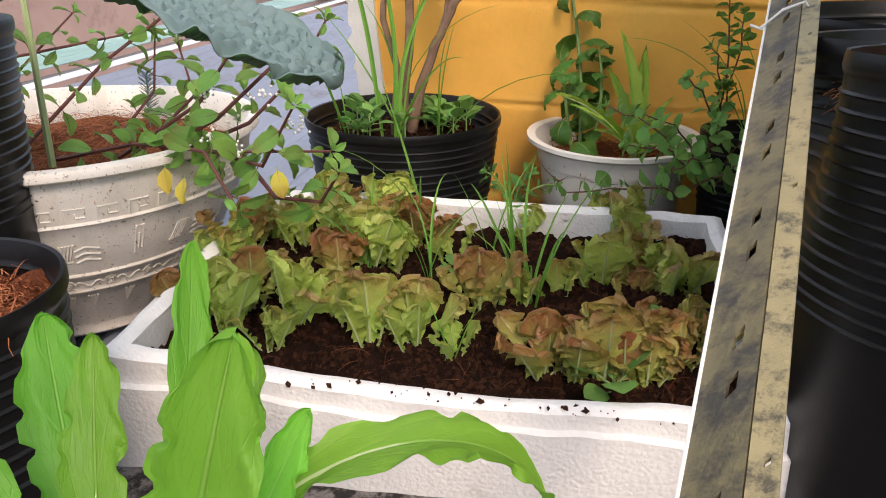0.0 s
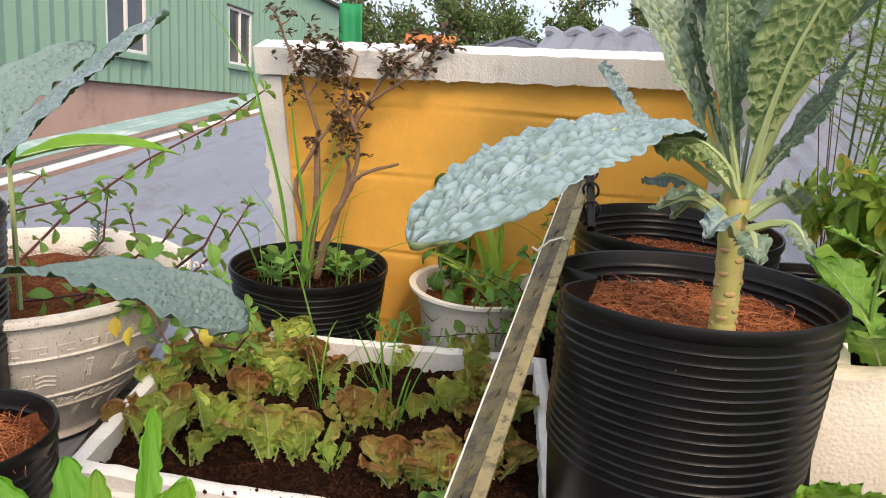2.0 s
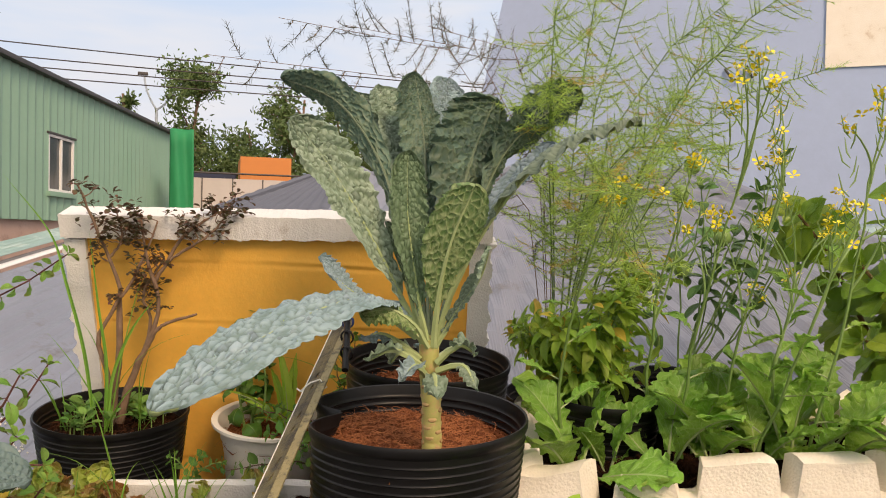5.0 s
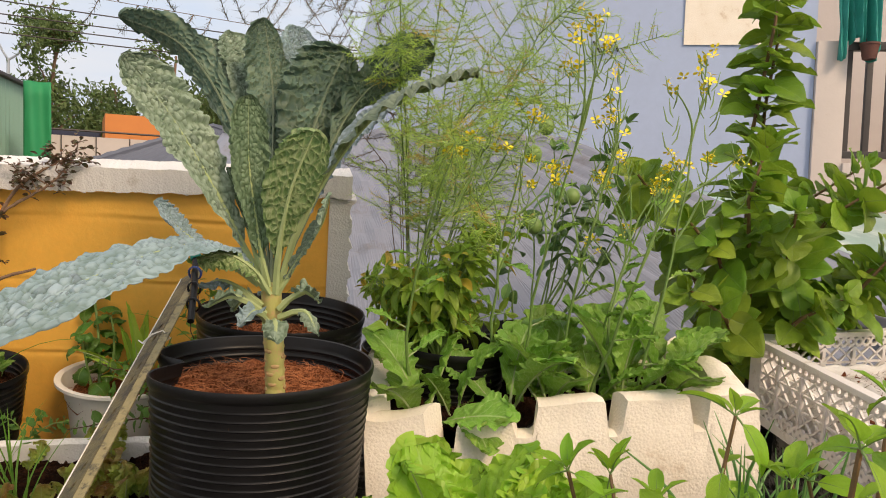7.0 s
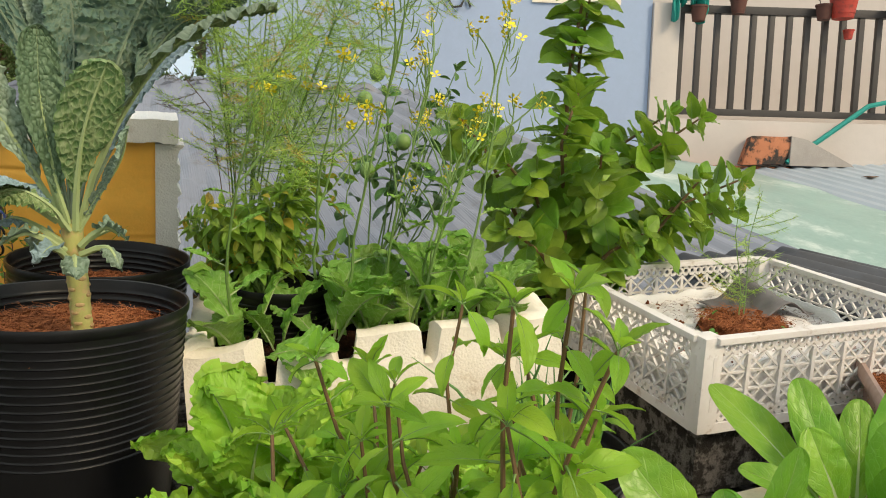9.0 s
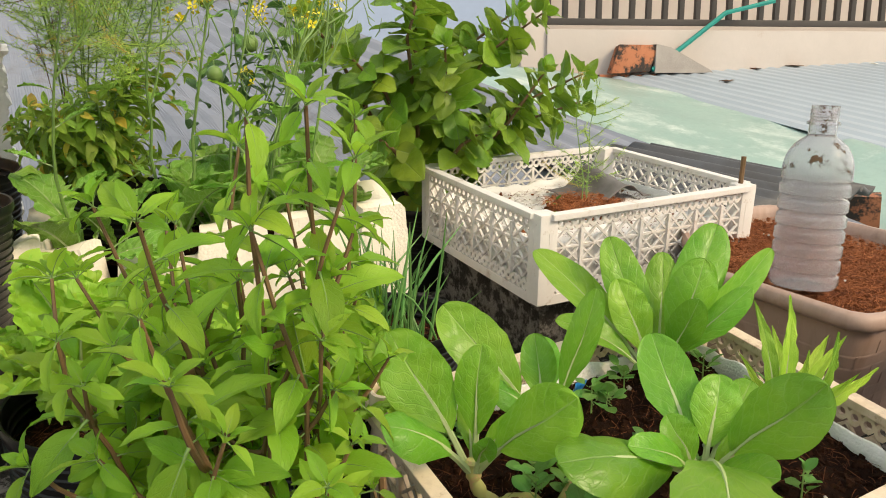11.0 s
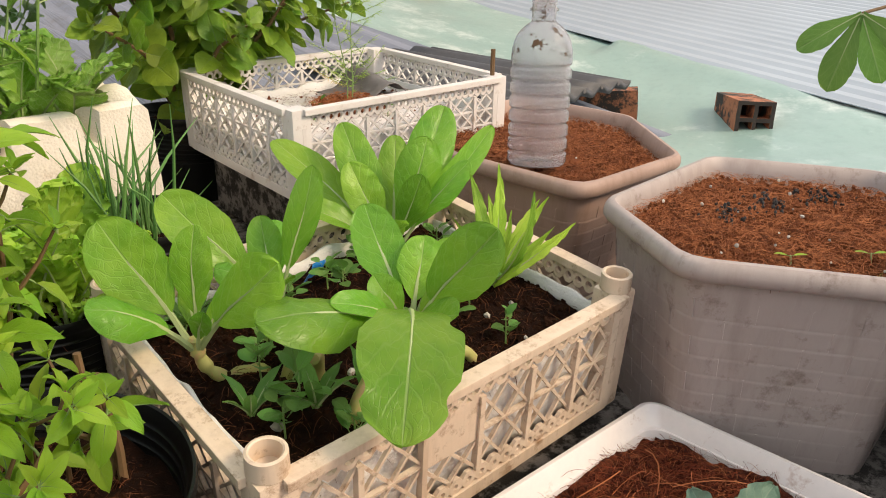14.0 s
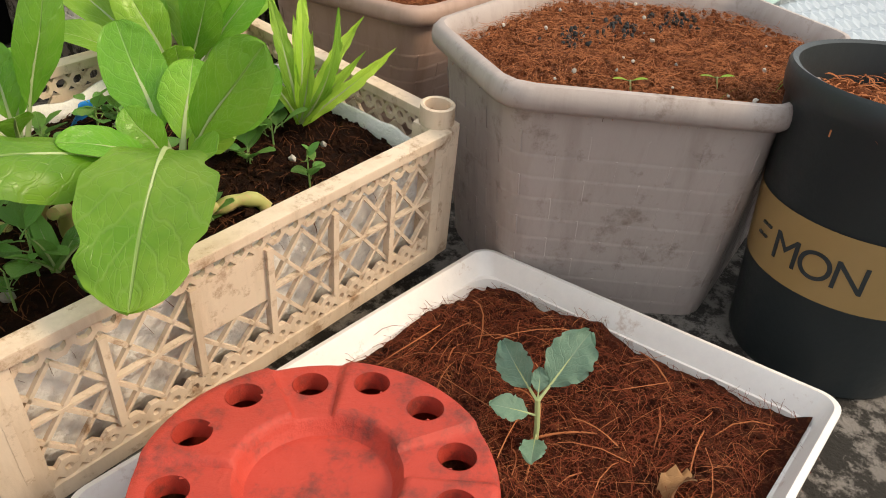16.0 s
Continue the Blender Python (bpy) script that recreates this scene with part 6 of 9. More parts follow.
def build_bottle():
    """A cut-off look at a used clear water bottle standing in the coir."""
    m, n, k, p = nodes_of("cloudy_bottle_plastic")
    p.inputs["Base Color"].default_value = (0.90, 0.89, 0.92, 1)
    p.inputs["Roughness"].default_value = 0.20
    p.inputs["Transmission Weight"].default_value = 0.90
    p.inputs["IOR"].default_value = 1.2
    mud = noise_of(n, k, 34.0, 6, 0.75, n.new("ShaderNodeTexCoord").outputs["Object"])
    sep = n.new("ShaderNodeSeparateXYZ")
    k.new(n.new("ShaderNodeTexCoord").outputs["Object"], sep.inputs[0])
    high = n.new("ShaderNodeMapRange")
    k.new(sep.outputs[2], high.inputs[0])
    high.inputs[1].default_value, high.inputs[2].default_value = 0.11, 0.16
    high.inputs[3].default_value, high.inputs[4].default_value = -0.085, 0.0
    high2 = n.new("ShaderNodeMath")
    k.new(mud, high2.inputs[0])
    k.new(high.outputs[0], high2.inputs[1])
    patch = ramp_of(n, k, high2.outputs[0], 0.585, 0.625)
    dirt = n.new("ShaderNodeBsdfDiffuse")
    dirt.inputs[0].default_value = (0.13, 0.085, 0.055, 1)
    mix = n.new("ShaderNodeMixShader")
    k.new(patch, mix.inputs[0])
    k.new(p.outputs[0], mix.inputs[1])
    k.new(dirt.outputs[0], mix.inputs[2])
    k.new(mix.outputs[0], n["Material Output"].inputs[0])
    ob = thing("plastic_bottle", "empty muddy clear plastic bottle with ringed sides, without a cap", "bottle", pose(1.325, -0.222, 0.248, 2, 1))
    r = 0.046
    prof = [(0.0, 0.004), (r * 0.6, 0.0), (r * 0.92, 0.0), (r, 0.006)]
    for i in range(7):
        z = 0.021 + 0.0212 * i
        prof += [(r, z - 0.0045), (r - 0.0034, z - 0.0012), (r - 0.0034, z + 0.0012), (r, z + 0.0040), (r, z + 0.010)]
    prof += [(r * 0.995, 0.164), (r * 0.975, 0.174), (r * 0.92, 0.184), (r * 0.84, 0.192), (r * 0.72, 0.200), (r * 0.57, 0.206), (0.0195, 0.211), (0.0183, 0.213)]
    bm = bmesh.new()
    lathe(bm, prof, 48)
    thick(part("body", bm, m, ob), 0.0008)
    bm = bmesh.new()
    lathe(bm, [(0.0183, 0.213), (0.0180, 0.226), (0.0180, 0.2265), (0.0216, 0.2275), (0.0216, 0.2305), (0.0180, 0.232), (0.0176, 0.235), (0.0190, 0.2365), (0.0176, 0.2385), (0.0190, 0.241), (0.0176, 0.243), (0.0190, 0.2455), (0.0176, 0.2475), (0.0178, 0.253), (0.0164, 0.253), (0.0164, 0.213)], 40)
    part("neck", bm, m, ob, "threaded bottle neck")


build_bottle()


def build_tray():
    far, right = Vector((1.047, -0.504, 0.045)), Vector((0.962, -0.856, 0.028))
    left = far + Vector((-0.967, 0.255, 0)) * 0.46 + Vector((0, 0, 0.0))
    m = slab_pose(far, left, right)
    w, d, h = 0.46, 0.366, 0.070
    ob = thing("tray", "white plastic tray filled with coir fibre", "tray", m @ pose(w / 2, d / 2, -h))
    if (m.to_3x3() @ Vector((0, 0, 1))).z < 0:
        ob.matrix_basis = m @ pose(w / 2, d / 2, h, 180, 0, 0)
    bm = bmesh.new()

    def ring(ww, dd, z, cr):
        out = []
        for cx, cy, a0 in ((1, 1, 0), (-1, 1, 90), (-1, -1, 180), (1, -1, 270)):
            for i in range(7):
                a = radians(a0 + 15 * i)
                out.append(bm.verts.new((cx * (ww / 2 - cr) + cr * math.cos(a), cy * (dd / 2 - cr) + cr * math.sin(a), z)))
        return out
    loops = [ring(w - 0.05, d - 0.05, 0, 0.02), ring(w - 0.035, d - 0.035, h * 0.7, 0.022), ring(w - 0.004, d - 0.004, h * 0.71, 0.020), ring(w - 0.002, d - 0.002, h * 0.80, 0.020), ring(w - 0.012, d - 0.012, h * 0.82, 0.018), ring(w - 0.008, d - 0.008, h - 0.006, 0.018), ring(w, d, h - 0.004, 0.020), ring(w, d, h, 0.020),
             ring(w - 0.010, d - 0.010, h + 0.001, 0.016), ring(w - 0.016, d - 0.016, h - 0.004, 0.014), ring(w - 0.05, d - 0.05, h * 0.35, 0.016)]
    for a, b in zip(loops, loops[1:]):
        for i in range(len(a)):
            bm.faces.new((a[i], a[(i + 1) % len(a)], b[(i + 1) % len(a)], b[i]))
    bm.faces.new(loops[0][::-1])
    part("body", bm, TRAY, ob)

    def fn(u, v):
        x, y = (u - 0.5) * (w - 0.035), (v - 0.5) * (d - 0.035)
        return x, y, h - 0.026 + 0.014 * noise.noise(Vector((x * 14, y * 14, 4))) + 0.006 * noise.noise(Vector((x * 50, y * 50, 4))) + 0.003 * noise.noise(Vector((x * 130, y * 130, 4)))
    part("soil", sheet(fn, 90, 74), COIR_WET, ob, "dark red coir fibre")
    crumbs("coir_crumb_stuff", lambda g: fn(g.random() * 0.96 + 0.02, g.random() * 0.96 + 0.02), 4200, COIR_WET, ob, 73, (0.0010, 0.0060))
    fibres("coir_fibre", lambda g: fn(g.random() * 0.96 + 0.02, g.random() * 0.96 + 0.02), 5200, RED_FIBRE, ob, 0.024, 0.00031, 71, 0.012)
    fibres("dry_straw", lambda g: fn(g.random() * 0.9 + 0.05, g.random() * 0.9 + 0.05), 70, FIBRE, ob, 0.055, 0.0008, 74, 0.012)
    fibres("coir_fibre", lambda g: fn(g.random() * 0.96 + 0.02, g.random() * 0.96 + 0.02), 1500, FIBRE, ob, 0.020, 0.00022, 72, 0.012)


build_tray()


def build_red_pot():
    """An upturned round red pot base with drain holes and raised spokes."""
    m = pose(0.652, -0.562, 0.100, 3, 2, 0)
    ob = thing("upturned_pot", "upturned terracotta-red plastic pot with drain holes in its base", "plant pot", m)
    n = 192
    holes = [(radians(a), 0.083, 0.0120) for a in (8, 37, 68, 98, 128, 158, 188, 218, 248, 278, 308, 338)]

    def raised(a):
        """Pairs of holes lie on raised sectors, every third one in a channel."""
        q = (math.degrees(a) - 37 + 45) % 90 - 45
        return 0.0045 * min(1, max(0, (abs(q) - 12.5) / 3.0))
    bm = bmesh.new()
    rings = lathe(bm, [(0.0, -0.010), (0.043, -0.010), (0.046, -0.006), (0.0475, -0.002)], n)
    grid = [rings[-1]]
    for q in [0.0495] + [0.052 + 0.0026 * i for i in range(20)]:
        grid.append([bm.verts.new((q * math.cos(2 * math.pi * i / n), q * math.sin(2 * math.pi * i / n), raised(2 * math.pi * i / n) * min(1, (q - 0.0475) / 0.004))) for i in range(n)])
    for ha, hq, hr in holes:
        c = Vector((hq * math.cos(ha), hq * math.sin(ha), 0))
        for row in grid[1:-1]:
            for v in row:
                e = Vector((v.co.x, v.co.y, 0)) - c
                if hr * 0.84 < e.length < hr * 1.16:
                    z = v.co.z
                    v.co = c + e.normalized() * hr
                    v.co.z = z
    for a, b in zip(grid, grid[1:]):
        for i in range(n):
            quad = (a[i], a[(i + 1) % n], b[(i + 1) % n], b[i])
            c = sum((v.co for v in quad), Vector()) / 4
            if any((Vector((c.x, c.y, 0)) - Vector((hq * math.cos(ha), hq * math.sin(ha), 0))).length < hr * 0.95 for ha, hq, hr in holes):
                continue
            bm.faces.new(quad)
    for ha, hq, hr in holes:
        c = Vector((hq * math.cos(ha), hq * math.sin(ha), raised(ha)))
        sleeve = bmesh.new()
        tube(sleeve, [c + Vector((0, 0, 0.0004)), c - Vector((0, 0, 0.014))], hr * 1.003, 24, cap=False)
        part("hole_sleeve", sleeve, TERRACOTTA, ob)
    wall = [grid[-1]]
    for q, z, k in ((0.1048, -0.0012, 0.9), (0.1062, -0.005, 0.4), (0.1072, -0.012, 0.0), (0.113, -0.072, 0.0)):
        wall.append([bm.verts.new((q * math.cos(2 * math.pi * i / n), q * math.sin(2 * math.pi * i / n), z + k * raised(2 * math.pi * i / n))) for i in range(n)])
    for a, b in zip(wall, wall[1:]):
        for i in range(n):
            bm.faces.new((a[i], a[(i + 1) % n], b[(i + 1) % n], b[i]))
    part("body", bm, TERRACOTTA, ob)
    bm = bmesh.new()
    soil_disc(bm, 0.100, -0.030, 0.004, 21)
    part("soil", bm, COIR, ob, "dark coir seen through the holes")



build_red_pot()


def build_label_pot():
    """A charcoal pot with a printed gold band."""
    r, h = 0.108, 0.285
    m = pose(1.130, -0.868, 0.247, 5, -1.7) @ pose(0, 0, -h)
    ob = thing("plant_pot", "matt charcoal plastic pot with a gold printed band", "plant pot", m)
    bm = bmesh.new()
    lathe(bm, [(0, 0), (r * 0.80, 0), (r * 0.82, 0.006), (r * 0.955, h - 0.03), (r * 0.99, h - 0.026), (r, h - 0.016), (r, h - 0.004), (r * 0.98, h), (r * 0.93, h - 0.002), (r * 0.90, h - 0.03), (r * 0.86, h - 0.1)], 72)
    part("body", bm, CHARCOAL, ob)
    f = lambda z: r * (0.82 + 0.135 * (z - 0.006) / (h - 0.036)) + 0.0008
    bm = bmesh.new()
    lathe(bm, [(f(z), z) for z in (0.098, 0.115, 0.14, 0.155, 0.170)], 72)
    band = part("printed_band", bm, GOLD, ob, "gold printed band")
    for i, ch in enumerate("MON"):
        cu = bpy.data.curves.new("letter", "FONT")
        cu.body, cu.size, cu.extrude, cu.align_x = ch, 0.041, 0.0002, "CENTER"
        tmp = bpy.data.objects.new("letter_source", cu)
        me = bpy.data.meshes.new_from_object(tmp)
        bpy.data.objects.remove(tmp)
        a = radians(139 + 17.5 * i)
        for v in me.vertices:
            b = a + v.co.x / f(0.13)
            q = f(0.118 + v.co.y) + 0.0006 + v.co.z
            v.co = (q * math.cos(b), q * math.sin(b), 0.118 + v.co.y)
        me.materials.append(CHARCOAL)
        part("letter", me, CHARCOAL, band)
    for z0 in (0.130, 0.142):
        bm = bmesh.new()
        for k in range(2):
            a0 = radians(116 + 4.5 * k + (z0 > 0.135) * 2)
            pts = [Vector(((f(z0) + 0.0005) * math.cos(a0 + 0.02 * j), (f(z0) + 0.0005) * math.sin(a0 + 0.02 * j), z0)) for j in range(4)]
            tube(bm, pts, 0.0016, 4)
        part("print_bar", bm, CHARCOAL, band)
    bm = bmesh.new()
    soil_disc(bm, r * 0.90, h - 0.035, 0.006, 12)
    part("soil", bm, COIR, ob, "coarse brown coir chips")
    fibres("coir_fibre", in_disc(r * 0.85, h - 0.033), 500, FIBRE, ob, 0.014, 0.001, 77)
    ob2 = thing("plant_pot", "dark green plastic pot rim full of coir", "plant pot", pose(1.33, -0.98, 0.265, 5, 0) @ pose(0, 0, -0.27))
    bm = bmesh.new()
    lathe(bm, [(0, 0), (0.08, 0), (0.098, 0.25), (0.104, 0.254), (0.104, 0.268), (0.098, 0.27), (0.092, 0.262), (0.085, 0.2)], 56)
    part("body", bm, surface("dark_green_plastic", (0.015, 0.09, 0.06), (0.012, 0.07, 0.05), 0.4, 10, 80, 0.1), ob2)
    bm = bmesh.new()
    soil_disc(bm, 0.092, 0.245, 0.006, 13)
    part("soil", bm, COIR, ob2)


build_label_pot()


SOOT = surface("sooty_brick", (0.045, 0.034, 0.028), (0.022, 0.018, 0.016), 0.9, 30, 160, 0.6, 0.003, dirt=(0.20, 0.085, 0.045), dirt_at=(0.62, 0.72), dirt_scale=30)


def build_brick(m, label):
    """A hollow fired brick with four square channels right through."""
    ob = thing("hollow_brick", label, "brick", m, "hollow bricks")
    w, l, t = 0.094, 0.20, 0.010
    bm = bmesh.new()
    xs = [-w / 2, -w / 2 + t, -t / 2, t / 2, w / 2 - t, w / 2]
    zs = [0, t, w / 2 - t / 2, w / 2 + t / 2, w - t, w]
    solid = lambda i, j: not (i in (1, 3) and j in (1, 3))
    for i in range(5):
        for j in range(5):
            if solid(i, j):
                box(bm, (xs[i], 0, zs[j]), (xs[i + 1], l, zs[j + 1]))
    bmesh.ops.remove_doubles(bm, verts=bm.verts, dist=0.0004)
    bm.verts.index_update()
    dup = {}
    for f in bm.faces:
        dup.setdefault(frozenset(v.index for v in f.verts), []).append(f)
    bmesh.ops.delete(bm, geom=[f for fs in dup.values() if len(fs) > 1 for f in fs], context="FACES_ONLY")
    for v in bm.verts:
        v.co += Vector([0.0012 * noise.noise(v.co * 60 + Vector((k * 5, 0, 0))) for k in range(3)])
    for f in bm.faces:
        f.normal_update()
        c = f.calc_center_median()
        if c.y < 0.035 or c.y > l - 0.004:
            f.material_index = 1
    part("body", bm, [BRICK, SOOT], ob, smooth=False)
    return ob


build_brick(pose(2.575, -0.312, 0.100, 0, 4, -62) @ Matrix.Scale(1.15, 4), "red hollow brick with sooty ends, lying on the green sheet")
build_brick(pose(2.500, 0.215, 0.135, 2, 2, 197), "weathered hollow brick lying behind the hexagonal pots")

# dark corrugated offcut on the green sheet
def offcut(u, v):
    p = Vector((2.008, 0.142, 0.258)).lerp(Vector((2.467, 0.018, 0.285)), u)
    q = Vector((1.820, 0.75, 0.364)).lerp(Vector((2.26, 0.58, 0.389)), u)
    r = p.lerp(q, v)
    return r.x, r.y, r.z - 0.018 + 0.009 * math.sin(u * 6.0 * 6.283)


thick(solo("roof_offcut", sheet(offcut, 90, 8), surface("dark_slate_sheet", (0.075, 0.080, 0.095), (0.045, 0.042, 0.042), 0.55, 9, 80, 0.4, 0.003), "dark rusted offcut of corrugated roofing", "metal sheet"), 0.016)


def build_angle_bar():
    """Slotted steel angle leaning over the lettuce box."""
    d = Vector((0.370, 0.826, 0.426)).normalized()
    edge = Vector((0.231, 0.557, 0.405))
    t, wa, wb = 0.002, 0.025, 0.011
    side = Vector((0.024, -0.020, 0.0185))
    side = (side - d * side.dot(d)).normalized()
    low = edge - d * 0.64 + side * wa
    length = 0.80
    m = Matrix.Translation(low) @ Matrix((side, d, side.cross(d))).transposed().to_4x4()
    ob = thing("slotted_angle_bar", "long yellowed galvanised slotted steel angle leaning over the foam box", "steel bar", m)
    def flange(width, slots, name, mt, mat):
        bm = bmesh.new()
        xs = [0, width * 0.50, width * 0.68, width]
        edges, holes = [0.0], []
        for y0, ln in slots:
            holes.append((len(edges), y0, y0 + ln))
            edges += [y0, y0 + ln]
        edges.append(length)
        cut = {i for i, _, _ in holes}
        for b in range(len(edges) - 1):
            for a in range(3):
                if a == 1 and b in cut:
                    continue
                lo, hi = edges[b], edges[b + 1]
                vs = box(bm, (xs[a], lo, 0), (xs[a + 1], hi, t))
                for v in vs:
                    v.co.y += 1.1 * (v.co.x - width * 0.5) if 0.001 < v.co.y < length - 0.001 else 0
        bmesh.ops.remove_doubles(bm, verts=bm.verts, dist=0.0003)
        part(name, bm, mat, ob, m=mt, smooth=False)
    flange(wa, [(0.05 + 0.083 * i + o, 0.010) for i in range(8) for o in (0.0, 0.026)], "flange", pose(-wa, 0, 0), GALV)
    # narrow flange: its brighter lighting is put into the paler colour
    flange(wb, [(0.10 + 0.166 * i, 0.003) for i in range(4)], "flange", pose(0, 0, 0, 0, 24, 0), GALV_LIT)
    bm = bmesh.new()
    box(bm, (-wa - 0.0014, 0, -0.003), (-wa, length, 0.003), None, 0.0004)
    part("edge_strip", bm, POT_WHITE, ob, "white plastic edge strip")
    bm = bmesh.new()
    ring = [(-wa - 0.004, 0, 0.004), (-wa * 0.4, 0.002, 0.007), (0.004, 0.003, 0.004), (0.005, 0.002, -0.010), (-wa * 0.5, -0.002, -0.008), (-wa - 0.004, 0, 0.004)]
    tube(bm, [Vector(p) + Vector((0, length - 0.16, 0)) for p in ring], 0.0011, 5)
    tube(bm, [(-wa - 0.004, length - 0.16, 0.004), (-wa - 0.009, length - 0.155, 0.008)], 0.0010, 5)
    solo("wire_tie", bm, POT_WHITE, "white wire tie round the steel angle", "wire", m)
    hose = thing("drip_fitting", "black drip hose with a teal valve tied to the bar", "drip fitting", m @ pose(0.006, length - 0.02, 0.012))
    bm = bmesh.new()
    tube(bm, [(0.012, -0.10, -0.030), (0.012, -0.04, -0.012), (0.010, 0.0, 0.0), (0.010, 0.02, 0.006)], 0.0048, 8)
    part("hose", bm, BLACK, hose)
    bm = bmesh.new()
    lathe(bm, [(0, 0), (0.008, 0), (0.009, 0.004), (0.006, 0.008), (0.006, 0.02), (0.004, 0.03), (0, 0.03)], 16)
    part("valve", bm, NET, hose, "teal plastic valve", m=pose(0.010, 0.018, 0.004, -60, 0, 0))
    for k in range(3):
        bm = bmesh.new()
        lathe(bm, [(0.0085, -0.002), (0.0105, -0.001), (0.0105, 0.001), (0.0085, 0.002)], 16)
        part("clip", bm, surface("blue_clip", (0.02, 0.05, 0.22), (0.02, 0.04, 0.16), 0.4, 20, 80, 0) if k == 0 else BLACK, hose, m=pose(0.0115, -0.012 - 0.028 * k, -0.003 - 0.010 * k, 70, 0, 0))


build_angle_bar()


# ---- plants ----
def pool(count, maker):
    """A few leaf shapes to draw from."""
    return [maker(i) for i in range(count)]


def clump(name, label, category, base, leaves, rng, n, lift, spread, scale, group="", part_name="leaf", twist=25):
    """Leaves from one crown: the outer ones lie low, the inner ones stand."""
    ob = thing(name, label, category, Matrix.Translation(base), group)
    a = rng.uniform(0, 360)
    for i in range(n):
        f = i / max(1, n - 1)
        a += 137.5 + rng.uniform(-15, 15)
        el = lift[0] + (lift[1] - lift[0]) * f + rng.uniform(-8, 8)
        r = spread * (1 - f) * rng.uniform(0.5, 1)
        off = Vector((-math.sin(radians(a)) * r, math.cos(radians(a)) * r, 0))
        part(part_name, rng.choice(leaves), None, ob, m=turn_leaf(off, a, el, rng.uniform(-twist, twist), scale * rng.uniform(0.75, 1.15)))
    return ob


# lettuce seedlings in the foam box
LETTUCE = pool(9, lambda i: leaf_mesh("lettuce_leaf", RED_LETTUCE, 0.062, 0.040 + 0.005 * (i % 3), "spatula", 44, 12, -0.20 + 0.16 * (i % 4), 0.22, 0.090, 3.4 + 0.6 * (i % 3), 0.18, 8.5 + 0.7 * (i % 2), 0.022, 5, 0.0019, PALE_STEM, 30 + i, 0.006, notch=True))
LETTUCE_AT = [(-0.221, 0.63), (-0.188, 0.6), (-0.145, 0.582), (-0.134, 0.63), (-0.175, 0.652), (-0.089, 0.63), (-0.062, 0.591), (-0.024, 0.591), (-0.102, 0.698), (-0.078, 0.738), (-0.048, 0.724), (0.01, 0.58), (0.035, 0.652), (0.072, 0.661), (0.108, 0.674), (0.08, 0.556),
              (0.104, 0.547), (0.127, 0.547), (0.144, 0.540), (0.161, 0.540), (0.188, 0.556), (0.210, 0.591), (0.154, 0.698), (0.187, 0.711), (0.189, 0.674), (0.213, 0.672), (0.225, 0.686), (-0.215, 0.718), (-0.203, 0.749), (-0.177, 0.790), (-0.146, 0.778), (-0.131, 0.840), (-0.1, 0.850), (-0.062, 0.840), (-0.101, 0.781), (-0.064, 0.781),
              (-0.027, 0.778), (0.007, 0.749), (0.09, 0.812), (0.20, 0.80)]
LETTUCE_RED = pool(6, lambda i: leaf_mesh("lettuce_leaf", BRONZE_LETTUCE, 0.062, 0.043 + 0.005 * (i % 3), "spatula", 44, 12, -0.15 + 0.16 * (i % 4), 0.18, 0.100, 3.2 + 0.6 * (i % 3), 0.17, 8.0 + 0.7 * (i % 2), 0.030, 5, 0.0019, PALE_STEM, 50 + i, 0.004, notch=True))
rng = random.Random(11)
lz = lambda x, y: 0.156 + 0.146 * (y - 0.667) - 0.028 * (x - 0.02)
for i, (x, y) in enumerate(LETTUCE_AT):
    small = i in (11, 13, 14, 37, 38)
    red = i in range(15, 22) or i % 4 == 0
    clump("lettuce", "young lettuce with frilled bronze leaves" if red else "young loose-leaf lettuce, green flushed with bronze red", "lettuce", Vector((x, y, lz(x, y) - 0.004)), LETTUCE_RED if red else LETTUCE, rng, 3 if small else 5 + i % 2, (54, 88), 0.014, 0.62 if small else 0.86 + 0.12 * math.sin(i * 2.3), "lettuces in the foam box", twist=40)

BLADE = pool(4, lambda i: leaf_mesh("grass_blade", GRASS, 0.16, 0.0042, "blade", 9, 1, 0.3 + 0.35 * i, 0.4, 0, 1, seed=i))
SMALL_ROUND = pool(3, lambda i: leaf_mesh("weed_leaf", MINT, 0.016, 0.013, "oval", 5, 2, 0.3, 0.2, 0.02, 2, seed=i, stalk=0.006, rib=0.0006))


def tuft(base, n, length, rng, label="slender green grass tuft growing from the soil", spread=0.006, lean=22):
    ob = thing("grass_tuft", label, "grass", Matrix.Translation(base), "grass tufts")
    for _ in range(n):
        a = rng.uniform(0, 360)
        part("blade", rng.choice(BLADE), None, ob, m=turn_leaf((rng.uniform(-spread, spread), rng.uniform(-spread, spread), 0), a, 90 - rng.uniform(3, lean), rng.uniform(-60, 60), length / 0.16 * rng.uniform(0.6, 1.1)) @ Matrix.Diagonal((min(1.0, 0.13 / length), 1, 1, 1)))


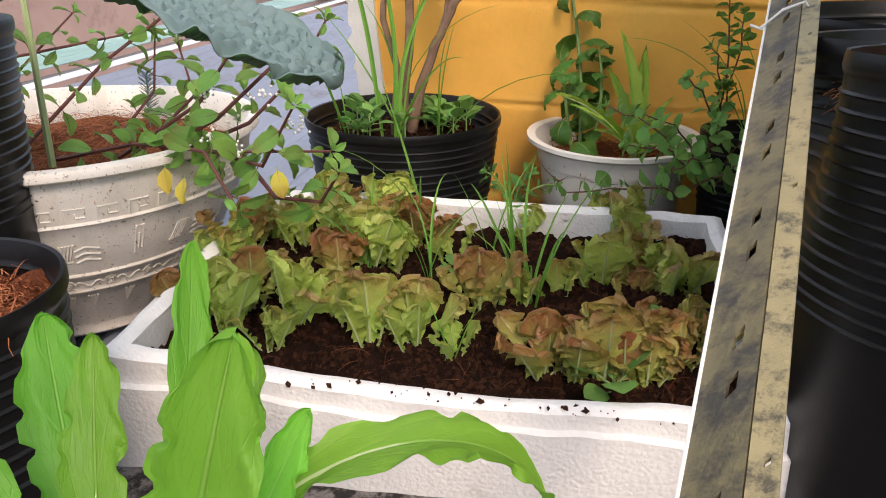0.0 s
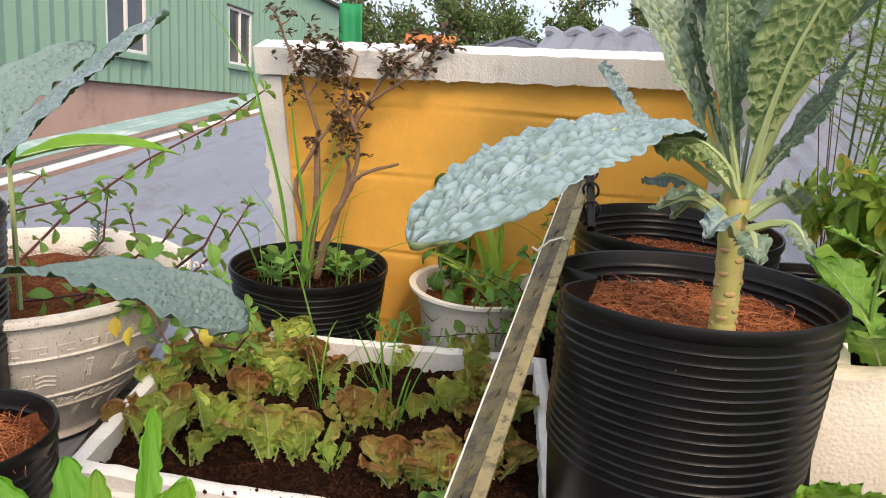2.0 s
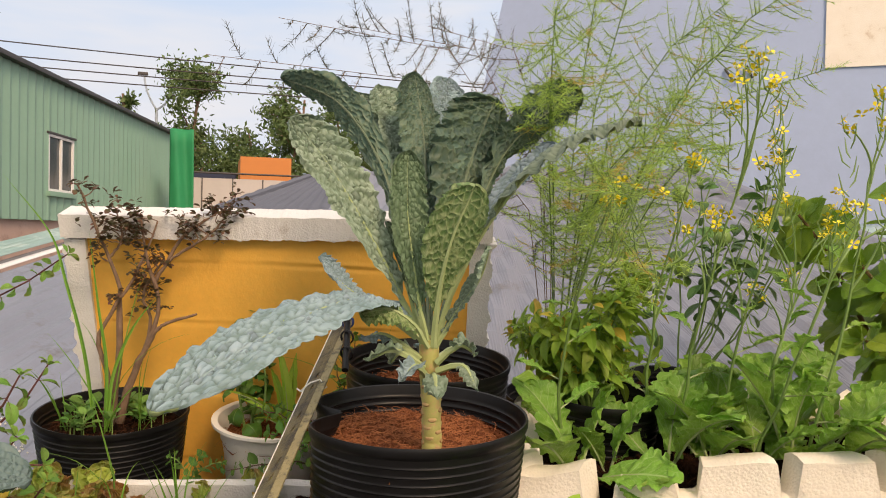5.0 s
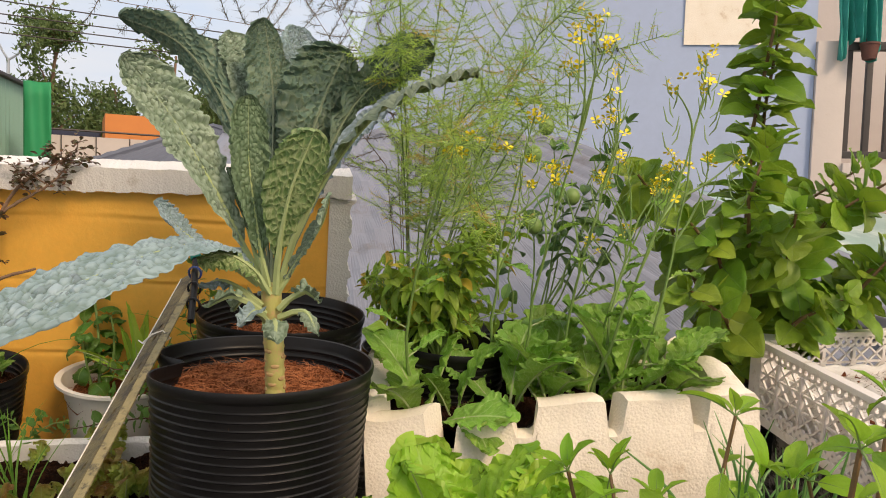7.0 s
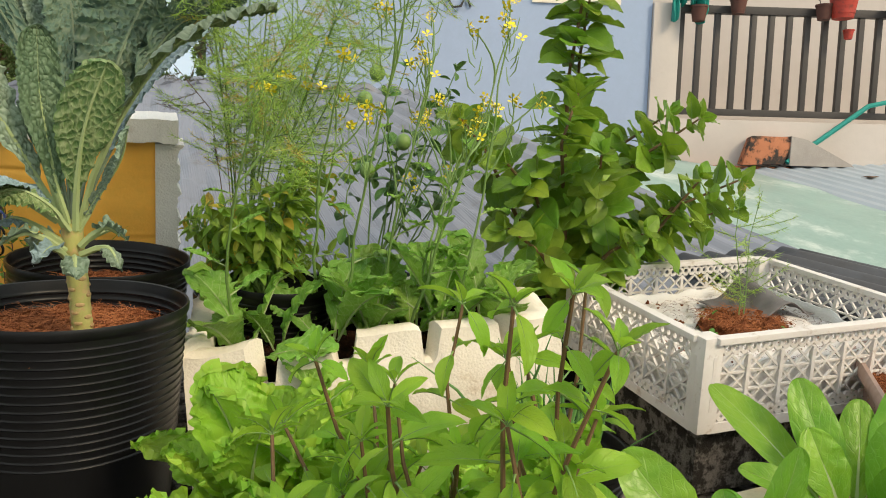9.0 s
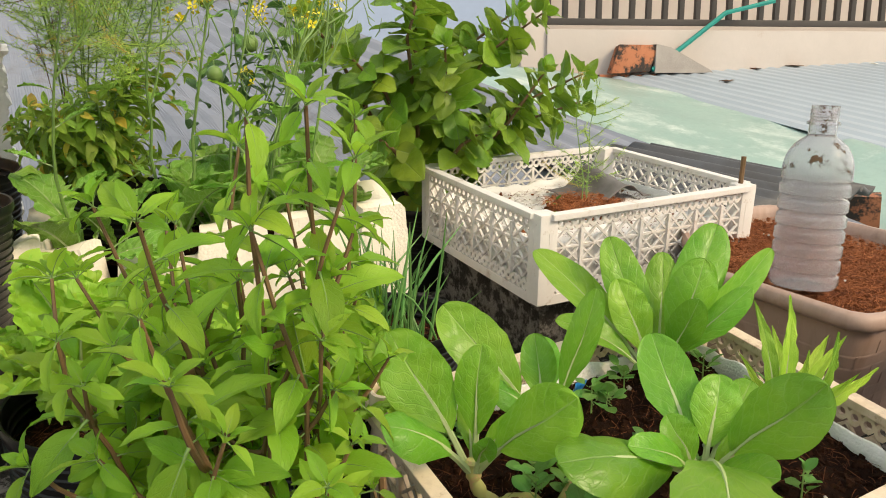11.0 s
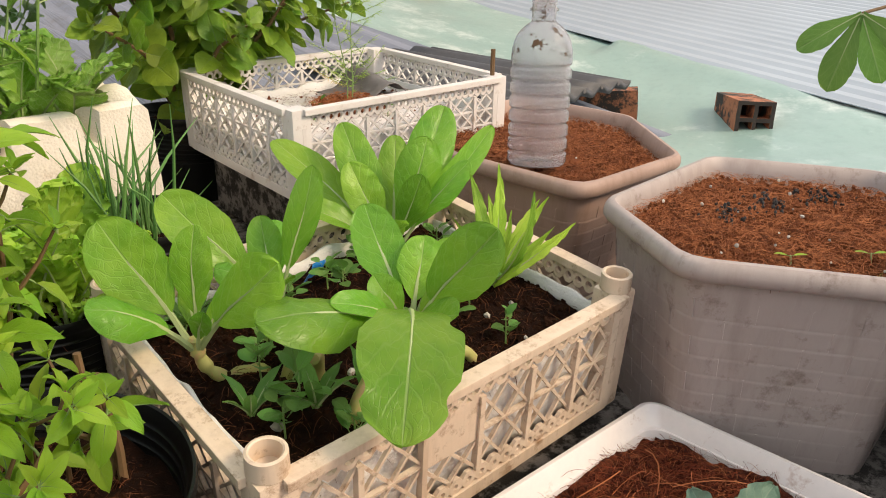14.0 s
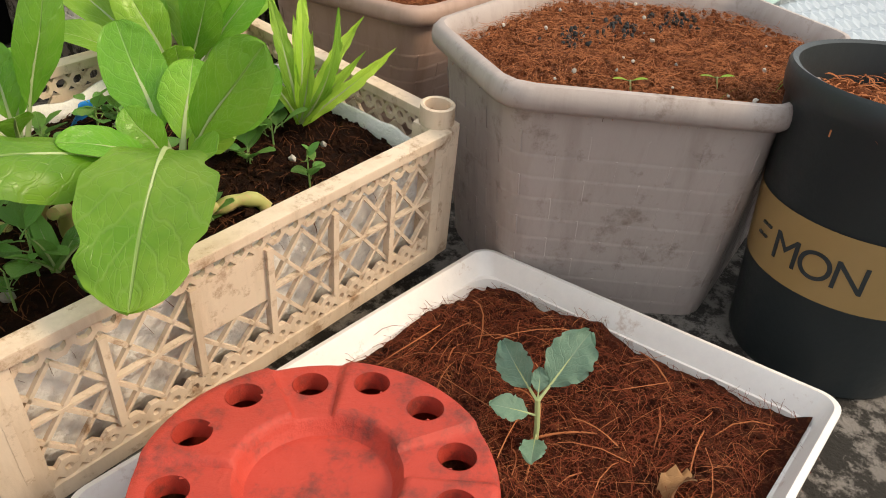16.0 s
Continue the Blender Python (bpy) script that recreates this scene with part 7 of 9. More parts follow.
def weed(base, rng, n=7, size=1.0, label="small round-leaved weed seedling", spread=0.012, height=0.02):
    ob = thing("weed", label, "weed", Matrix.Translation(base), "weeds")
    bm = bmesh.new()
    tube(bm, arc((0, 0, -0.005), (0, 0, height), 0.002, 3), [0.0012, 0.0007], 5)
    part("stem", bm, GREEN_STEM, ob)
    for i in range(n):
        part("leaf", rng.choice(SMALL_ROUND), None, ob, m=turn_leaf((rng.uniform(-spread, spread) * 0.3, rng.uniform(-spread, spread) * 0.3, height * (0.4 + 0.6 * i / n)), 137 * i + rng.uniform(-20, 20), rng.uniform(10, 60), rng.uniform(-20, 20), size * rng.uniform(0.8, 1.3)))


for x, y, n, ln in ((0.085, 0.655, 8, 0.17), (-0.012, 0.70, 5, 0.19), (-0.075, 0.73, 4, 0.15), (0.075, 0.72, 5, 0.15), (-0.19, 0.70, 3, 0.10), (0.008, 0.575, 3, 0.075), (-0.02, 0.80, 4, 0.20), (0.05, 0.78, 3, 0.14)):
    tuft(Vector((x, y, lz(x, y) - 0.004)), n, ln, rng)
for x, y, n, s in ((0.015, 0.695, 9, 1.1), (0.045, 0.705, 8, 1.1), (0.132, 0.522, 5, 1.6), (0.118, 0.535, 4, 1.0), (0.19, 0.60, 4, 0.9), (0.085, 0.845, 9, 1.2), (0.14, 0.835, 8, 1.1)):
    weed(Vector((x, y, lz(x, y) - 0.003)), rng, n, s)


def stem_plant(name, label, category, base, stems, leaves, stem_mat, rng, step=0.03, size=1.0, pair=True, lift=(5, 45), r=(0.0028, 0.0012), group="", start=0.15, stuff=False, end_tuft=4, m=Matrix()):
    """Stems given as point lists (relative to base), each set with leaves at even steps."""
    ob = thing(name, label, category, Matrix.Translation(base), group)
    crowd = []
    for pts in stems:
        pts = [Vector(p) for p in pts]
        bm = bmesh.new()
        tube(bm, pts, r, 6)
        part("stem", bm, stem_mat, ob)
        total = sum((b - a).length for a, b in zip(pts, pts[1:]))
        begin = start(pts) if callable(start) else start
        k = max(2, int(total * (1 - begin) / step))
        turn = rng.uniform(0, 360)
        for i in range(k + 1):
            f = begin + (1 - begin) * i / k
            p = along(pts, f)
            d = (along(pts, min(1, f + 0.02)) - along(pts, max(0, f - 0.02))).normalized()
            turn += (90 if pair else 137.5) + rng.uniform(-25, 25)
            for s in ((0, 180) if pair else (0,)):
                q = d.to_track_quat("Z", "Y").to_matrix().to_4x4()
                sc = size * rng.uniform(0.6, 1.15) * (1.0 - 0.35 * max(0, f - 0.75) / 0.25)
                mt = Matrix.Translation(p) @ q @ turn_leaf((0, 0, 0), turn + s, rng.uniform(*lift), rng.uniform(-32, 32), sc)
                crowd.append((rng.choice(leaves), mt))
        for i in range(end_tuft):
            q = (pts[-1] - pts[-2]).to_track_quat("Z", "Y").to_matrix().to_4x4()
            crowd.append((rng.choice(leaves), Matrix.Translation(pts[-1]) @ q @ turn_leaf((0, 0, 0), 90 * i + 30, rng.uniform(40, 75), 0, size * rng.uniform(0.35, 0.6))))
    if stuff or len(crowd) > 300:
        part("foliage", merge(crowd, "foliage"), None, ob, kind="stuff")
    else:
        for me, mt in crowd:
            part("leaf", me, None, ob, m=mt)
    return ob


# ---- the kale in the large pot ----
KO = Vector((0.355, 0.385, 0.366))
kale = thing("kale_plant", "large kale plant with long crinkled grey-green leaves and a scarred stem", "kale", Matrix.Translation(KO))
bm = bmesh.new()
stem = [(0, 0, -0.01), (0.001, 0, 0.012), (-0.001, -0.004, 0.03), (-0.003, -0.009, 0.055), (-0.007, -0.015, 0.085), (-0.010, -0.020, 0.112), (-0.011, -0.023, 0.135)]
tube(bm, [arcp for arcp in (curve_at(stem, i / 30) for i in range(31))], [0.0112 + 0.0004 * math.sin(i * 1.9) + 0.0003 * math.sin(i * 3.7) for i in range(31)], 16)
part("stem", bm, KALE_STEM, kale, "pale scarred stem")
for k in range(26):
    a, f = k * 2.4 + rng.uniform(-0.3, 0.3), 0.08 + 0.58 * k / 26
    c = curve_at(stem, f)
    bm = bmesh.new()
    lathe(bm, [(0.0, 0.0012), (0.0024, 0.0011), (0.0034, 0.0005), (0.0038, -0.0010)], 9)
    part("leaf_scar", bm, KALE_SCAR, kale, "brown leaf scar", Matrix.Translation(c + Vector((math.cos(a), math.sin(a), 0)) * 0.0108) @ Vector((math.cos(a), math.sin(a), 0.25)).to_track_quat("Z", "X").to_matrix().to_4x4() @ Matrix.Diagonal((0.8, 1.35, 1, 1)))
KALE_LEAVES = [
    # path from the crown to the tip, face at base and tip, width, bare stalk, skin, ruffle
    ([(0.338, 0.358, 0.496), (0.296, 0.362, 0.537), (0.246, 0.335, 0.546), (0.158, 0.262, 0.521), (0.068, 0.176, 0.474)], [(-0.55, -0.10, 0.8), (0.10, -0.42, 0.90)], 0.086, 0.12, KALE_BLUE, 0.030),
    ([(0.336, 0.360, 0.495), (0.322, 0.372, 0.530), (0.283, 0.376, 0.606), (0.236, 0.372, 0.682), (0.190, 0.366, 0.736)], [(0.55, -0.75, 0.30), (0.35, -0.90, 0.30)], 0.068, 0.30, KALE_GREY, 0.045),
    ([(0.342, 0.370, 0.495), (0.335, 0.430, 0.580), (0.318, 0.500, 0.700), (0.268, 0.545, 0.786), (0.196, 0.572, 0.818)], [(0.6, 0.7, -0.1), (-0.25, 0.45, 0.85)], 0.058, 0.42, KALE, 0.060),
    ([(0.344, 0.372, 0.495), (0.342, 0.450, 0.600), (0.333, 0.580, 0.735), (0.312, 0.665, 0.822)], [(0.15, -0.95, 0.35), (0.35, -0.85, 0.45)], 0.092, 0.34, KALE_GREY, 0.050),
    ([(0.346, 0.372, 0.495), (0.352, 0.450, 0.600), (0.372, 0.600, 0.740), (0.356, 0.680, 0.835)], [(0.0, -0.95, 0.35), (0.35, -0.85, 0.40)], 0.088, 0.36, KALE_GREY, 0.050),
    ([(0.346, 0.370, 0.495), (0.358, 0.430, 0.590), (0.378, 0.520, 0.730), (0.377, 0.572, 0.838)], [(0.1, 0.95, 0.1), (-0.25, 0.95, 0.10)], 0.064, 0.38, KALE, 0.060),
    ([(0.347, 0.370, 0.495), (0.375, 0.450, 0.610), (0.420, 0.570, 0.750), (0.446, 0.640, 0.848)], [(0.1, -0.95, 0.35), (0.2, -0.90, 0.40)], 0.066, 0.40, KALE_BLUE, 0.050),
    ([(0.348, 0.368, 0.495), (0.376, 0.410, 0.585), (0.424, 0.468, 0.705), (0.470, 0.503, 0.797)], [(-0.3, 0.9, 0.15), (-0.10, 0.97, 0.05)], 0.112, 0.34, KALE, 0.050),
    ([(0.350, 0.366, 0.495), (0.392, 0.410, 0.590), (0.470, 0.480, 0.715), (0.545, 0.515, 0.782), (0.604, 0.516, 0.812)], [(-0.5, 0.7, 0.4), (-0.30, 0.75, 0.45)], 0.085, 0.36, KALE, 0.050),
    ([(0.350, 0.358, 0.492), (0.366, 0.345, 0.560), (0.394, 0.318, 0.630), (0.432, 0.272, 0.693), (0.480, 0.245, 0.722), (0.522, 0.228, 0.732)], [(-0.75, 0.10, 0.5), (-0.15, -0.02, 0.95)], 0.080, 0.26, KALE_GREY, 0.045),
    ([(0.350, 0.364, 0.492), (0.382, 0.372, 0.570), (0.430, 0.372, 0.655), (0.487, 0.345, 0.722)], [(-0.6, 0.2, 0.6), (-0.4, -0.35, 0.85)], 0.055, 0.34, KALE_BLUE, 0.045),
    ([(0.341, 0.355, 0.495), (0.328, 0.352, 0.545), (0.316, 0.355, 0.630), (0.315, 0.362, 0.706)], [(0.35, -0.92, 0.1), (-0.10, -0.97, 0.15)], 0.043, 0.26, KALE_MID, 0.070),
    ([(0.346, 0.353, 0.492), (0.345, 0.336, 0.545), (0.350, 0.312, 0.605), (0.366, 0.281, 0.667)], [(-0.2, 0.95, -0.1), (0.15, 0.95, -0.2)], 0.058, 0.26, KALE_PALE, 0.055),
    ([(0.337, 0.362, 0.495), (0.326, 0.375, 0.545), (0.312, 0.387, 0.592), (0.301, 0.395, 0.630)], [(0.8, -0.5, 0.2), (0.8, -0.6, 0.2)], 0.026, 0.24, KALE_MID, 0.060),
    ([(0.330, 0.366, 0.500), (0.285, 0.385, 0.535), (0.250, 0.382, 0.560), (0.222, 0.370, 0.590)], [(0.5, -0.6, 0.5), (0.75, -0.5, 0.4)], 0.034, 0.35, KALE_BLUE, 0.050),
    ([(0.349, 0.356, 0.490), (0.366, 0.340, 0.530), (0.383, 0.312, 0.570), (0.386, 0.290, 0.603)], [(-0.8, -0.45, 0.3), (-0.75, 0.2, 0.5)], 0.034, 0.14, KALE_GREY, 0.060),
    ([(0.340, 0.352, 0.492), (0.318, 0.340, 0.520), (0.290, 0.336, 0.536), (0.262, 0.340, 0.530)], [(0.2, 0.5, -0.8), (0.25, 0.35, -0.9)], 0.040, 0.20, KALE_PALE, 0.080),
]
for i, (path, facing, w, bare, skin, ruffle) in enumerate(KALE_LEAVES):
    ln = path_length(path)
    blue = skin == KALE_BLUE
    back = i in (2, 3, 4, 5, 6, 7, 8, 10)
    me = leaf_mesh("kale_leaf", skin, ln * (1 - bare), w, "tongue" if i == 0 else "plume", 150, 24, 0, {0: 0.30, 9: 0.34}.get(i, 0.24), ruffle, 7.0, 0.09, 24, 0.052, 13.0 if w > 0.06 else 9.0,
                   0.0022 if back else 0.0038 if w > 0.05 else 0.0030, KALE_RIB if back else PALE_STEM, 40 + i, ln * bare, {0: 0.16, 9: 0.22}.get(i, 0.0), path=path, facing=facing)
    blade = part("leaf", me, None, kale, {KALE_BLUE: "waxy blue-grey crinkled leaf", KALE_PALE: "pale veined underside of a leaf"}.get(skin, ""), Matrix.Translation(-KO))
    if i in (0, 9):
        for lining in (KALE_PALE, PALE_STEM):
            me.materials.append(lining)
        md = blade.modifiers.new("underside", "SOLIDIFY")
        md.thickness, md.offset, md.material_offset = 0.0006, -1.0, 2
STUBS = [((0.335, 0.352, 0.470), (0.300, 0.345, 0.492), (0.272, 0.360, 0.478)), ((0.334, 0.362, 0.478), (0.296, 0.372, 0.505), (0.268, 0.376, 0.500)), ((0.350, 0.352, 0.475), (0.370, 0.336, 0.497), (0.388, 0.335, 0.488)),
         ((0.350, 0.350, 0.466), (0.372, 0.325, 0.476), (0.381, 0.302, 0.452)), ((0.337, 0.348, 0.462), (0.318, 0.325, 0.478), (0.300, 0.318, 0.462)), ((0.342, 0.346, 0.458), (0.338, 0.318, 0.468), (0.336, 0.300, 0.446)),
         ((0.352, 0.364, 0.476), (0.385, 0.372, 0.492), (0.405, 0.375, 0.478)), ((0.346, 0.374, 0.470), (0.350, 0.402, 0.490), (0.352, 0.425, 0.478)), ((0.338, 0.372, 0.468), (0.322, 0.395, 0.482), (0.310, 0.410, 0.466))]
for i, path in enumerate(STUBS):
    ln = path_length(path)
    me = leaf_mesh("kale_leaf", (KALE_GREY, KALE_BLUE, KALE_GREY)[i % 3], ln * 0.62, 0.020 + 0.004 * (i % 3), "strap", 34, 8, 0, -0.45 if i % 2 else 0.5, 0.14, 2.6, 0.10, 5, 0.05, 5, 0.0042, PALE_STEM, 80 + i, ln * 0.38, path=path, facing=(0, -0.25, 1))
    part("leaf", me, None, kale, "short curled lower leaf", Matrix.Translation(-KO))

# ---- blue kale in a pot at the edge ----
TB = Vector((-0.480, 0.440, 0.190))
kale2 = thing("kale_plant", "kale plant with long waxy blue leaves in a black pot", "kale", Matrix.Translation(TB))
bm = bmesh.new()
tube(bm, [(0, 0, -0.06), (0, 0, 0), (0.01, -0.01, 0.04)], [0.012, 0.011, 0.010], 10)
part("stem", bm, KALE_STEM, kale2)
for i, (path, facing, w, bare) in enumerate([
        ([(-0.465, 0.450, 0.235), (-0.350, 0.375, 0.350), (-0.225, 0.312, 0.418), (-0.125, 0.300, 0.422), (-0.040, 0.303, 0.391)], [(-0.2, 0.70, 0.70), (0.08, -0.22, 0.95)], 0.092, 0.38),
        ([(-0.465, 0.460, 0.240), (-0.350, 0.440, 0.390), (-0.235, 0.450, 0.530), (-0.133, 0.460, 0.621)], [(-0.65, -0.55, 0.45), (-0.50, -0.35, 0.75)], 0.062, 0.26),
        ([(-0.475, 0.470, 0.240), (-0.400, 0.500, 0.400), (-0.330, 0.540, 0.520), (-0.235, 0.575, 0.598)], [(0.55, -0.75, 0.25), (-0.25, -0.45, 0.85)], 0.088, 0.26),
        ([(-0.490, 0.430, 0.240), (-0.520, 0.440, 0.400), (-0.560, 0.470, 0.520), (-0.620, 0.500, 0.600)], [(0.4, -0.9, 0.1), (0.3, -0.5, 0.8)], 0.080, 0.30)]):
    ln = path_length(path)
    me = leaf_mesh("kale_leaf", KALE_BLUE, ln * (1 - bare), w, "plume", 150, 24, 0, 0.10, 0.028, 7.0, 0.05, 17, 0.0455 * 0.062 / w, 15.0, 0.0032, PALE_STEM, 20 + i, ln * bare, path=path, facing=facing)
    # second skin beneath, coloured dark for the shaded side of the leaf
    for skin in (KALE_UNDER_SHADED, PALE_STEM):
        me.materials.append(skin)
    md = part("leaf", me, None, kale2, "blue waxy leaf, its green underside coloured dark as in shade", Matrix.Translation(-TB)).modifiers.new("underside", "SOLIDIFY")
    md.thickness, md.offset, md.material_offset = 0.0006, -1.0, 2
me = leaf_mesh("long_leaf", ROMAINE, 0.22, 0.050, "lance", 16, 4, 0.7, 0.3, 0.03, 3, 0.04, 6, 0.02, 9, 0.003, PALE_STEM, 3)
lp = thing("leafy_weed", "tall weed with narrow bright green leaves", "plant", Matrix.Translation((-0.42, 0.80, 0.27)))
bm = bmesh.new()
tube(bm, arc((0, 0, -0.01), (-0.005, 0, 0.20), 0.01, 5), [0.004, 0.003], 6)
part("stem", bm, PALE_STEM, lp)
for tip, base in (((-0.216, 0.830, 0.474), (-0.424, 0.80, 0.46)), ((-0.60, 0.86, 0.50), (-0.424, 0.80, 0.46)), ((-0.40, 0.70, 0.52), (-0.424, 0.80, 0.45))):
    part("leaf", me, None, lp, m=Matrix.Translation((0.42, -0.80, -0.27)) @ aim(me, base, tip, (0.05, -0.3, 1)))

# ---- leafy lettuce in front ----
RB = Vector((-0.105, 0.200, 0.175))
rom = thing("leaf_lettuce", "bright green long-leaved lettuce with smooth wavy leaves", "lettuce", Matrix.Translation(RB))
for i, (tip, up, w, droop, b) in enumerate([
        ((-0.117, 0.336, 0.313), (0.6, -0.7, 0.2), 0.030, 0.15, (0, 0.03, 0)),
        ((-0.054, 0.180, 0.335), (0.0, -1, 0.25), 0.052, 0.25, (0.01, -0.01, 0)),
        ((-0.134, 0.266, 0.297), (0.2, -1, 0.2), 0.042, 0.3, (-0.01, 0, 0)),
        ((-0.047, 0.238, 0.280), (-0.3, -1, 0.3), 0.044, 0.35, (0.012, 0.01, 0)),
        ((-0.072, 0.262, 0.292), (-0.1, -1, 0.3), 0.050, 0.25, (0.006, 0.015, 0)),
        ((-0.175, 0.215, 0.318), (0.3, -0.6, 0.7), 0.042, 0.9, (-0.012, 0, 0)),
        ((0.042, 0.267, 0.222), (-0.05, -0.15, 1), 0.046, 2.3, (0.012, 0.03, 0.03)),
        ((-0.150, 0.150, 0.300), (0.2, -0.7, 0.7), 0.044, 0.8, (-0.01, -0.012, 0)),
        ((-0.100, 0.130, 0.285), (0.1, -0.8, 0.6), 0.042, 0.7, (0, -0.014, 0)),
        ((-0.030, 0.165, 0.282), (-0.2, -0.8, 0.6), 0.050, 0.8, (0.012, 0, 0)),
        ((-0.160, 0.280, 0.300), (0.3, -0.9, 0.5), 0.05, 0.4, (-0.01, 0.012, 0)),
        ((-0.085, 0.250, 0.290), (0.1, -1, 0.5), 0.05, 0.3, (0.0, 0.012, 0))]):
    me = leaf_mesh("long_leaf", ROMAINE, 0.17, w * 0.68, "long", 80, 10, droop, 0.24, 0.085, 2.8, 0.30, 8.0, 0.010, 3.5, 0.0028, PALE_STEM, 60 + i)
    part("leaf", me, None, rom, m=Matrix.Translation(-RB) @ aim(me, RB + Vector(b), tip, up))

# ---- rose bush, grass and weeds in the low black pot ----
rng = random.Random(5)
ROSE_LEAF = pool(3, lambda i: leaf_mesh("rose_leaf", ROSE, 0.016, 0.011, "oval", 5, 2, 0.5, 0.3, 0.03, 2, seed=i, stalk=0.005, rib=0.0005, rib_mat=RED_STEM))
RO = Vector((-0.057, 1.015, 0.262))
rose = thing("rose_bush", "straggly rose bush, bare grey stems, small dark leaves on top", "rose bush", Matrix.Translation(RO))


def branch(a, b, r0, r1, wob=0.0035, n=6):
    pts = arc(a, b, rng.uniform(-0.012, 0.012), n, (1, 0.3, 0), rng, wob)
    bm = bmesh.new()
    tube(bm, pts, [r0 + (r1 - r0) * i / n for i in range(n + 1)], 7)
    part("branch", bm, BARK, rose)
    return pts


def limb(pts, r0, r1):
    """A crooked woody limb through world points."""
    run = [curve_at([Vector(p) - RO for p in pts], k / 16) + Vector((rng.gauss(0, 0.0012), rng.gauss(0, 0.0012), 0)) for k in range(17)]
    bm = bmesh.new()
    tube(bm, run, [(r0 + (r1 - r0) * k / 16) * rng.uniform(0.88, 1.15) for k in range(17)], 8)
    part("branch", bm, BARK, rose)
    return run


limbs = [limb([(-0.058, 1.012, 0.245), (-0.046, 1.00, 0.360), (-0.043, 1.00, 0.454), (-0.043, 1.00, 0.510), (-0.064, 1.00, 0.572), (-0.092, 1.00, 0.637), (-0.112, 1.00, 0.690)], 0.0062, 0.0016),
         limb([(-0.046, 1.014, 0.245), (-0.018, 1.00, 0.366), (0.0, 1.00, 0.400), (0.022, 1.00, 0.481), (0.002, 1.00, 0.560), (-0.010, 1.00, 0.635)], 0.0070, 0.0018),
         limb([(-0.064, 1.006, 0.245), (-0.060, 0.99, 0.350), (-0.075, 0.99, 0.420), (-0.050, 0.99, 0.480), (-0.012, 1.00, 0.545), (0.020, 1.01, 0.630)], 0.0052, 0.0015),
         limb([(-0.052, 1.022, 0.245), (-0.020, 1.02, 0.350), (0.008, 1.02, 0.440), (-0.006, 1.02, 0.500), (0.030, 1.01, 0.560)], 0.0050, 0.0018),
         limb([(0.0, 1.00, 0.400), (0.020, 0.99, 0.436), (0.039, 0.99, 0.449), (0.088, 0.99, 0.464)], 0.0042, 0.0022),
         limb([(0.015, 1.00, 0.520), (0.059, 1.00, 0.598), (0.097, 1.00, 0.632), (0.152, 1.00, 0.668)], 0.0036, 0.0014),
         limb([(0.030, 1.00, 0.555), (0.075, 0.99, 0.585), (0.118, 0.99, 0.618), (0.140, 0.99, 0.650)], 0.0028, 0.0012),
         limb([(-0.060, 1.00, 0.565), (-0.040, 1.00, 0.600), (-0.050, 1.00, 0.650)], 0.0026, 0.0012)]
twigs = []
for run, lo in zip(limbs, (10, 9, 9, 10, 17, 6, 6, 5)):
    for k in range(lo, 17):
        side = Vector((rng.uniform(-1, 1), rng.uniform(-0.8, 0.8), rng.uniform(0.1, 1))).normalized()
        twigs.append(branch(run[k], run[k] + side * rng.uniform(0.012, 0.036), 0.0013, 0.0006, 0.0015, 3)[-1])
crowd = []
for e in twigs:
    for _ in range(5):
        p = e + Vector((rng.gauss(0, 0.009), rng.gauss(0, 0.009), rng.gauss(-0.002, 0.009)))
        for k in range(3):
            crowd.append((rng.choice(ROSE_LEAF), turn_leaf(p, rng.uniform(0, 360), rng.uniform(-30, 60), rng.uniform(-40, 40), rng.uniform(0.45, 0.85))))
part("foliage", merge(crowd, "foliage"), None, rose, "small dull green and dark red leaves", kind="stuff")
for run in ([(-0.062, 0.975, 0.262), (-0.061, 0.975, 0.380), (-0.074, 0.975, 0.477), (-0.090, 0.975, 0.612)], [(-0.078, 0.975, 0.262), (-0.095, 0.97, 0.400), (-0.124, 0.97, 0.520), (-0.150, 0.97, 0.607), (-0.222, 0.97, 0.705)], [(-0.060, 0.975, 0.262), (-0.050, 0.975, 0.36), (-0.020, 0.975, 0.44), (0.022, 0.97, 0.50)]):
    ob = thing("grass_tuft", "tall broad grass blade growing in the rose pot", "grass", Matrix.Translation(run[0]), "grass in the rose pot")
    part("blade", leaf_mesh("grass_blade", GRASS, path_length(run), 0.0062, "blade", 26, 2, 0, 0.5, path=run, facing=(0.3, -0.9, 0.3)), None, ob, m=Matrix.Translation(-Vector(run[0])))
for x, y, n, ln, le in ((-0.060, 0.975, 2, 0.36, 10), (-0.055, 0.97, 3, 0.26, 40), (-0.13, 0.99, 3, 0.18, 30), (0.0, 0.98, 3, 0.26, 45)):
    tuft(Vector((x, y, 0.260)), n, ln, rng, "tall arching grass growing in the rose pot", 0.008, le)
for i in range(22):
    a = rng.uniform(0, 6.28)
    weed(Vector((-0.05 + 0.085 * math.cos(a) * rng.uniform(0.5, 1), 1.007 + 0.09 * math.sin(a) * rng.uniform(0.5, 1), 0.264)), rng, 7, rng.uniform(0.8, 1.35), "bright green clover-like weed in the rose pot", 0.02, rng.uniform(0.02, 0.045))

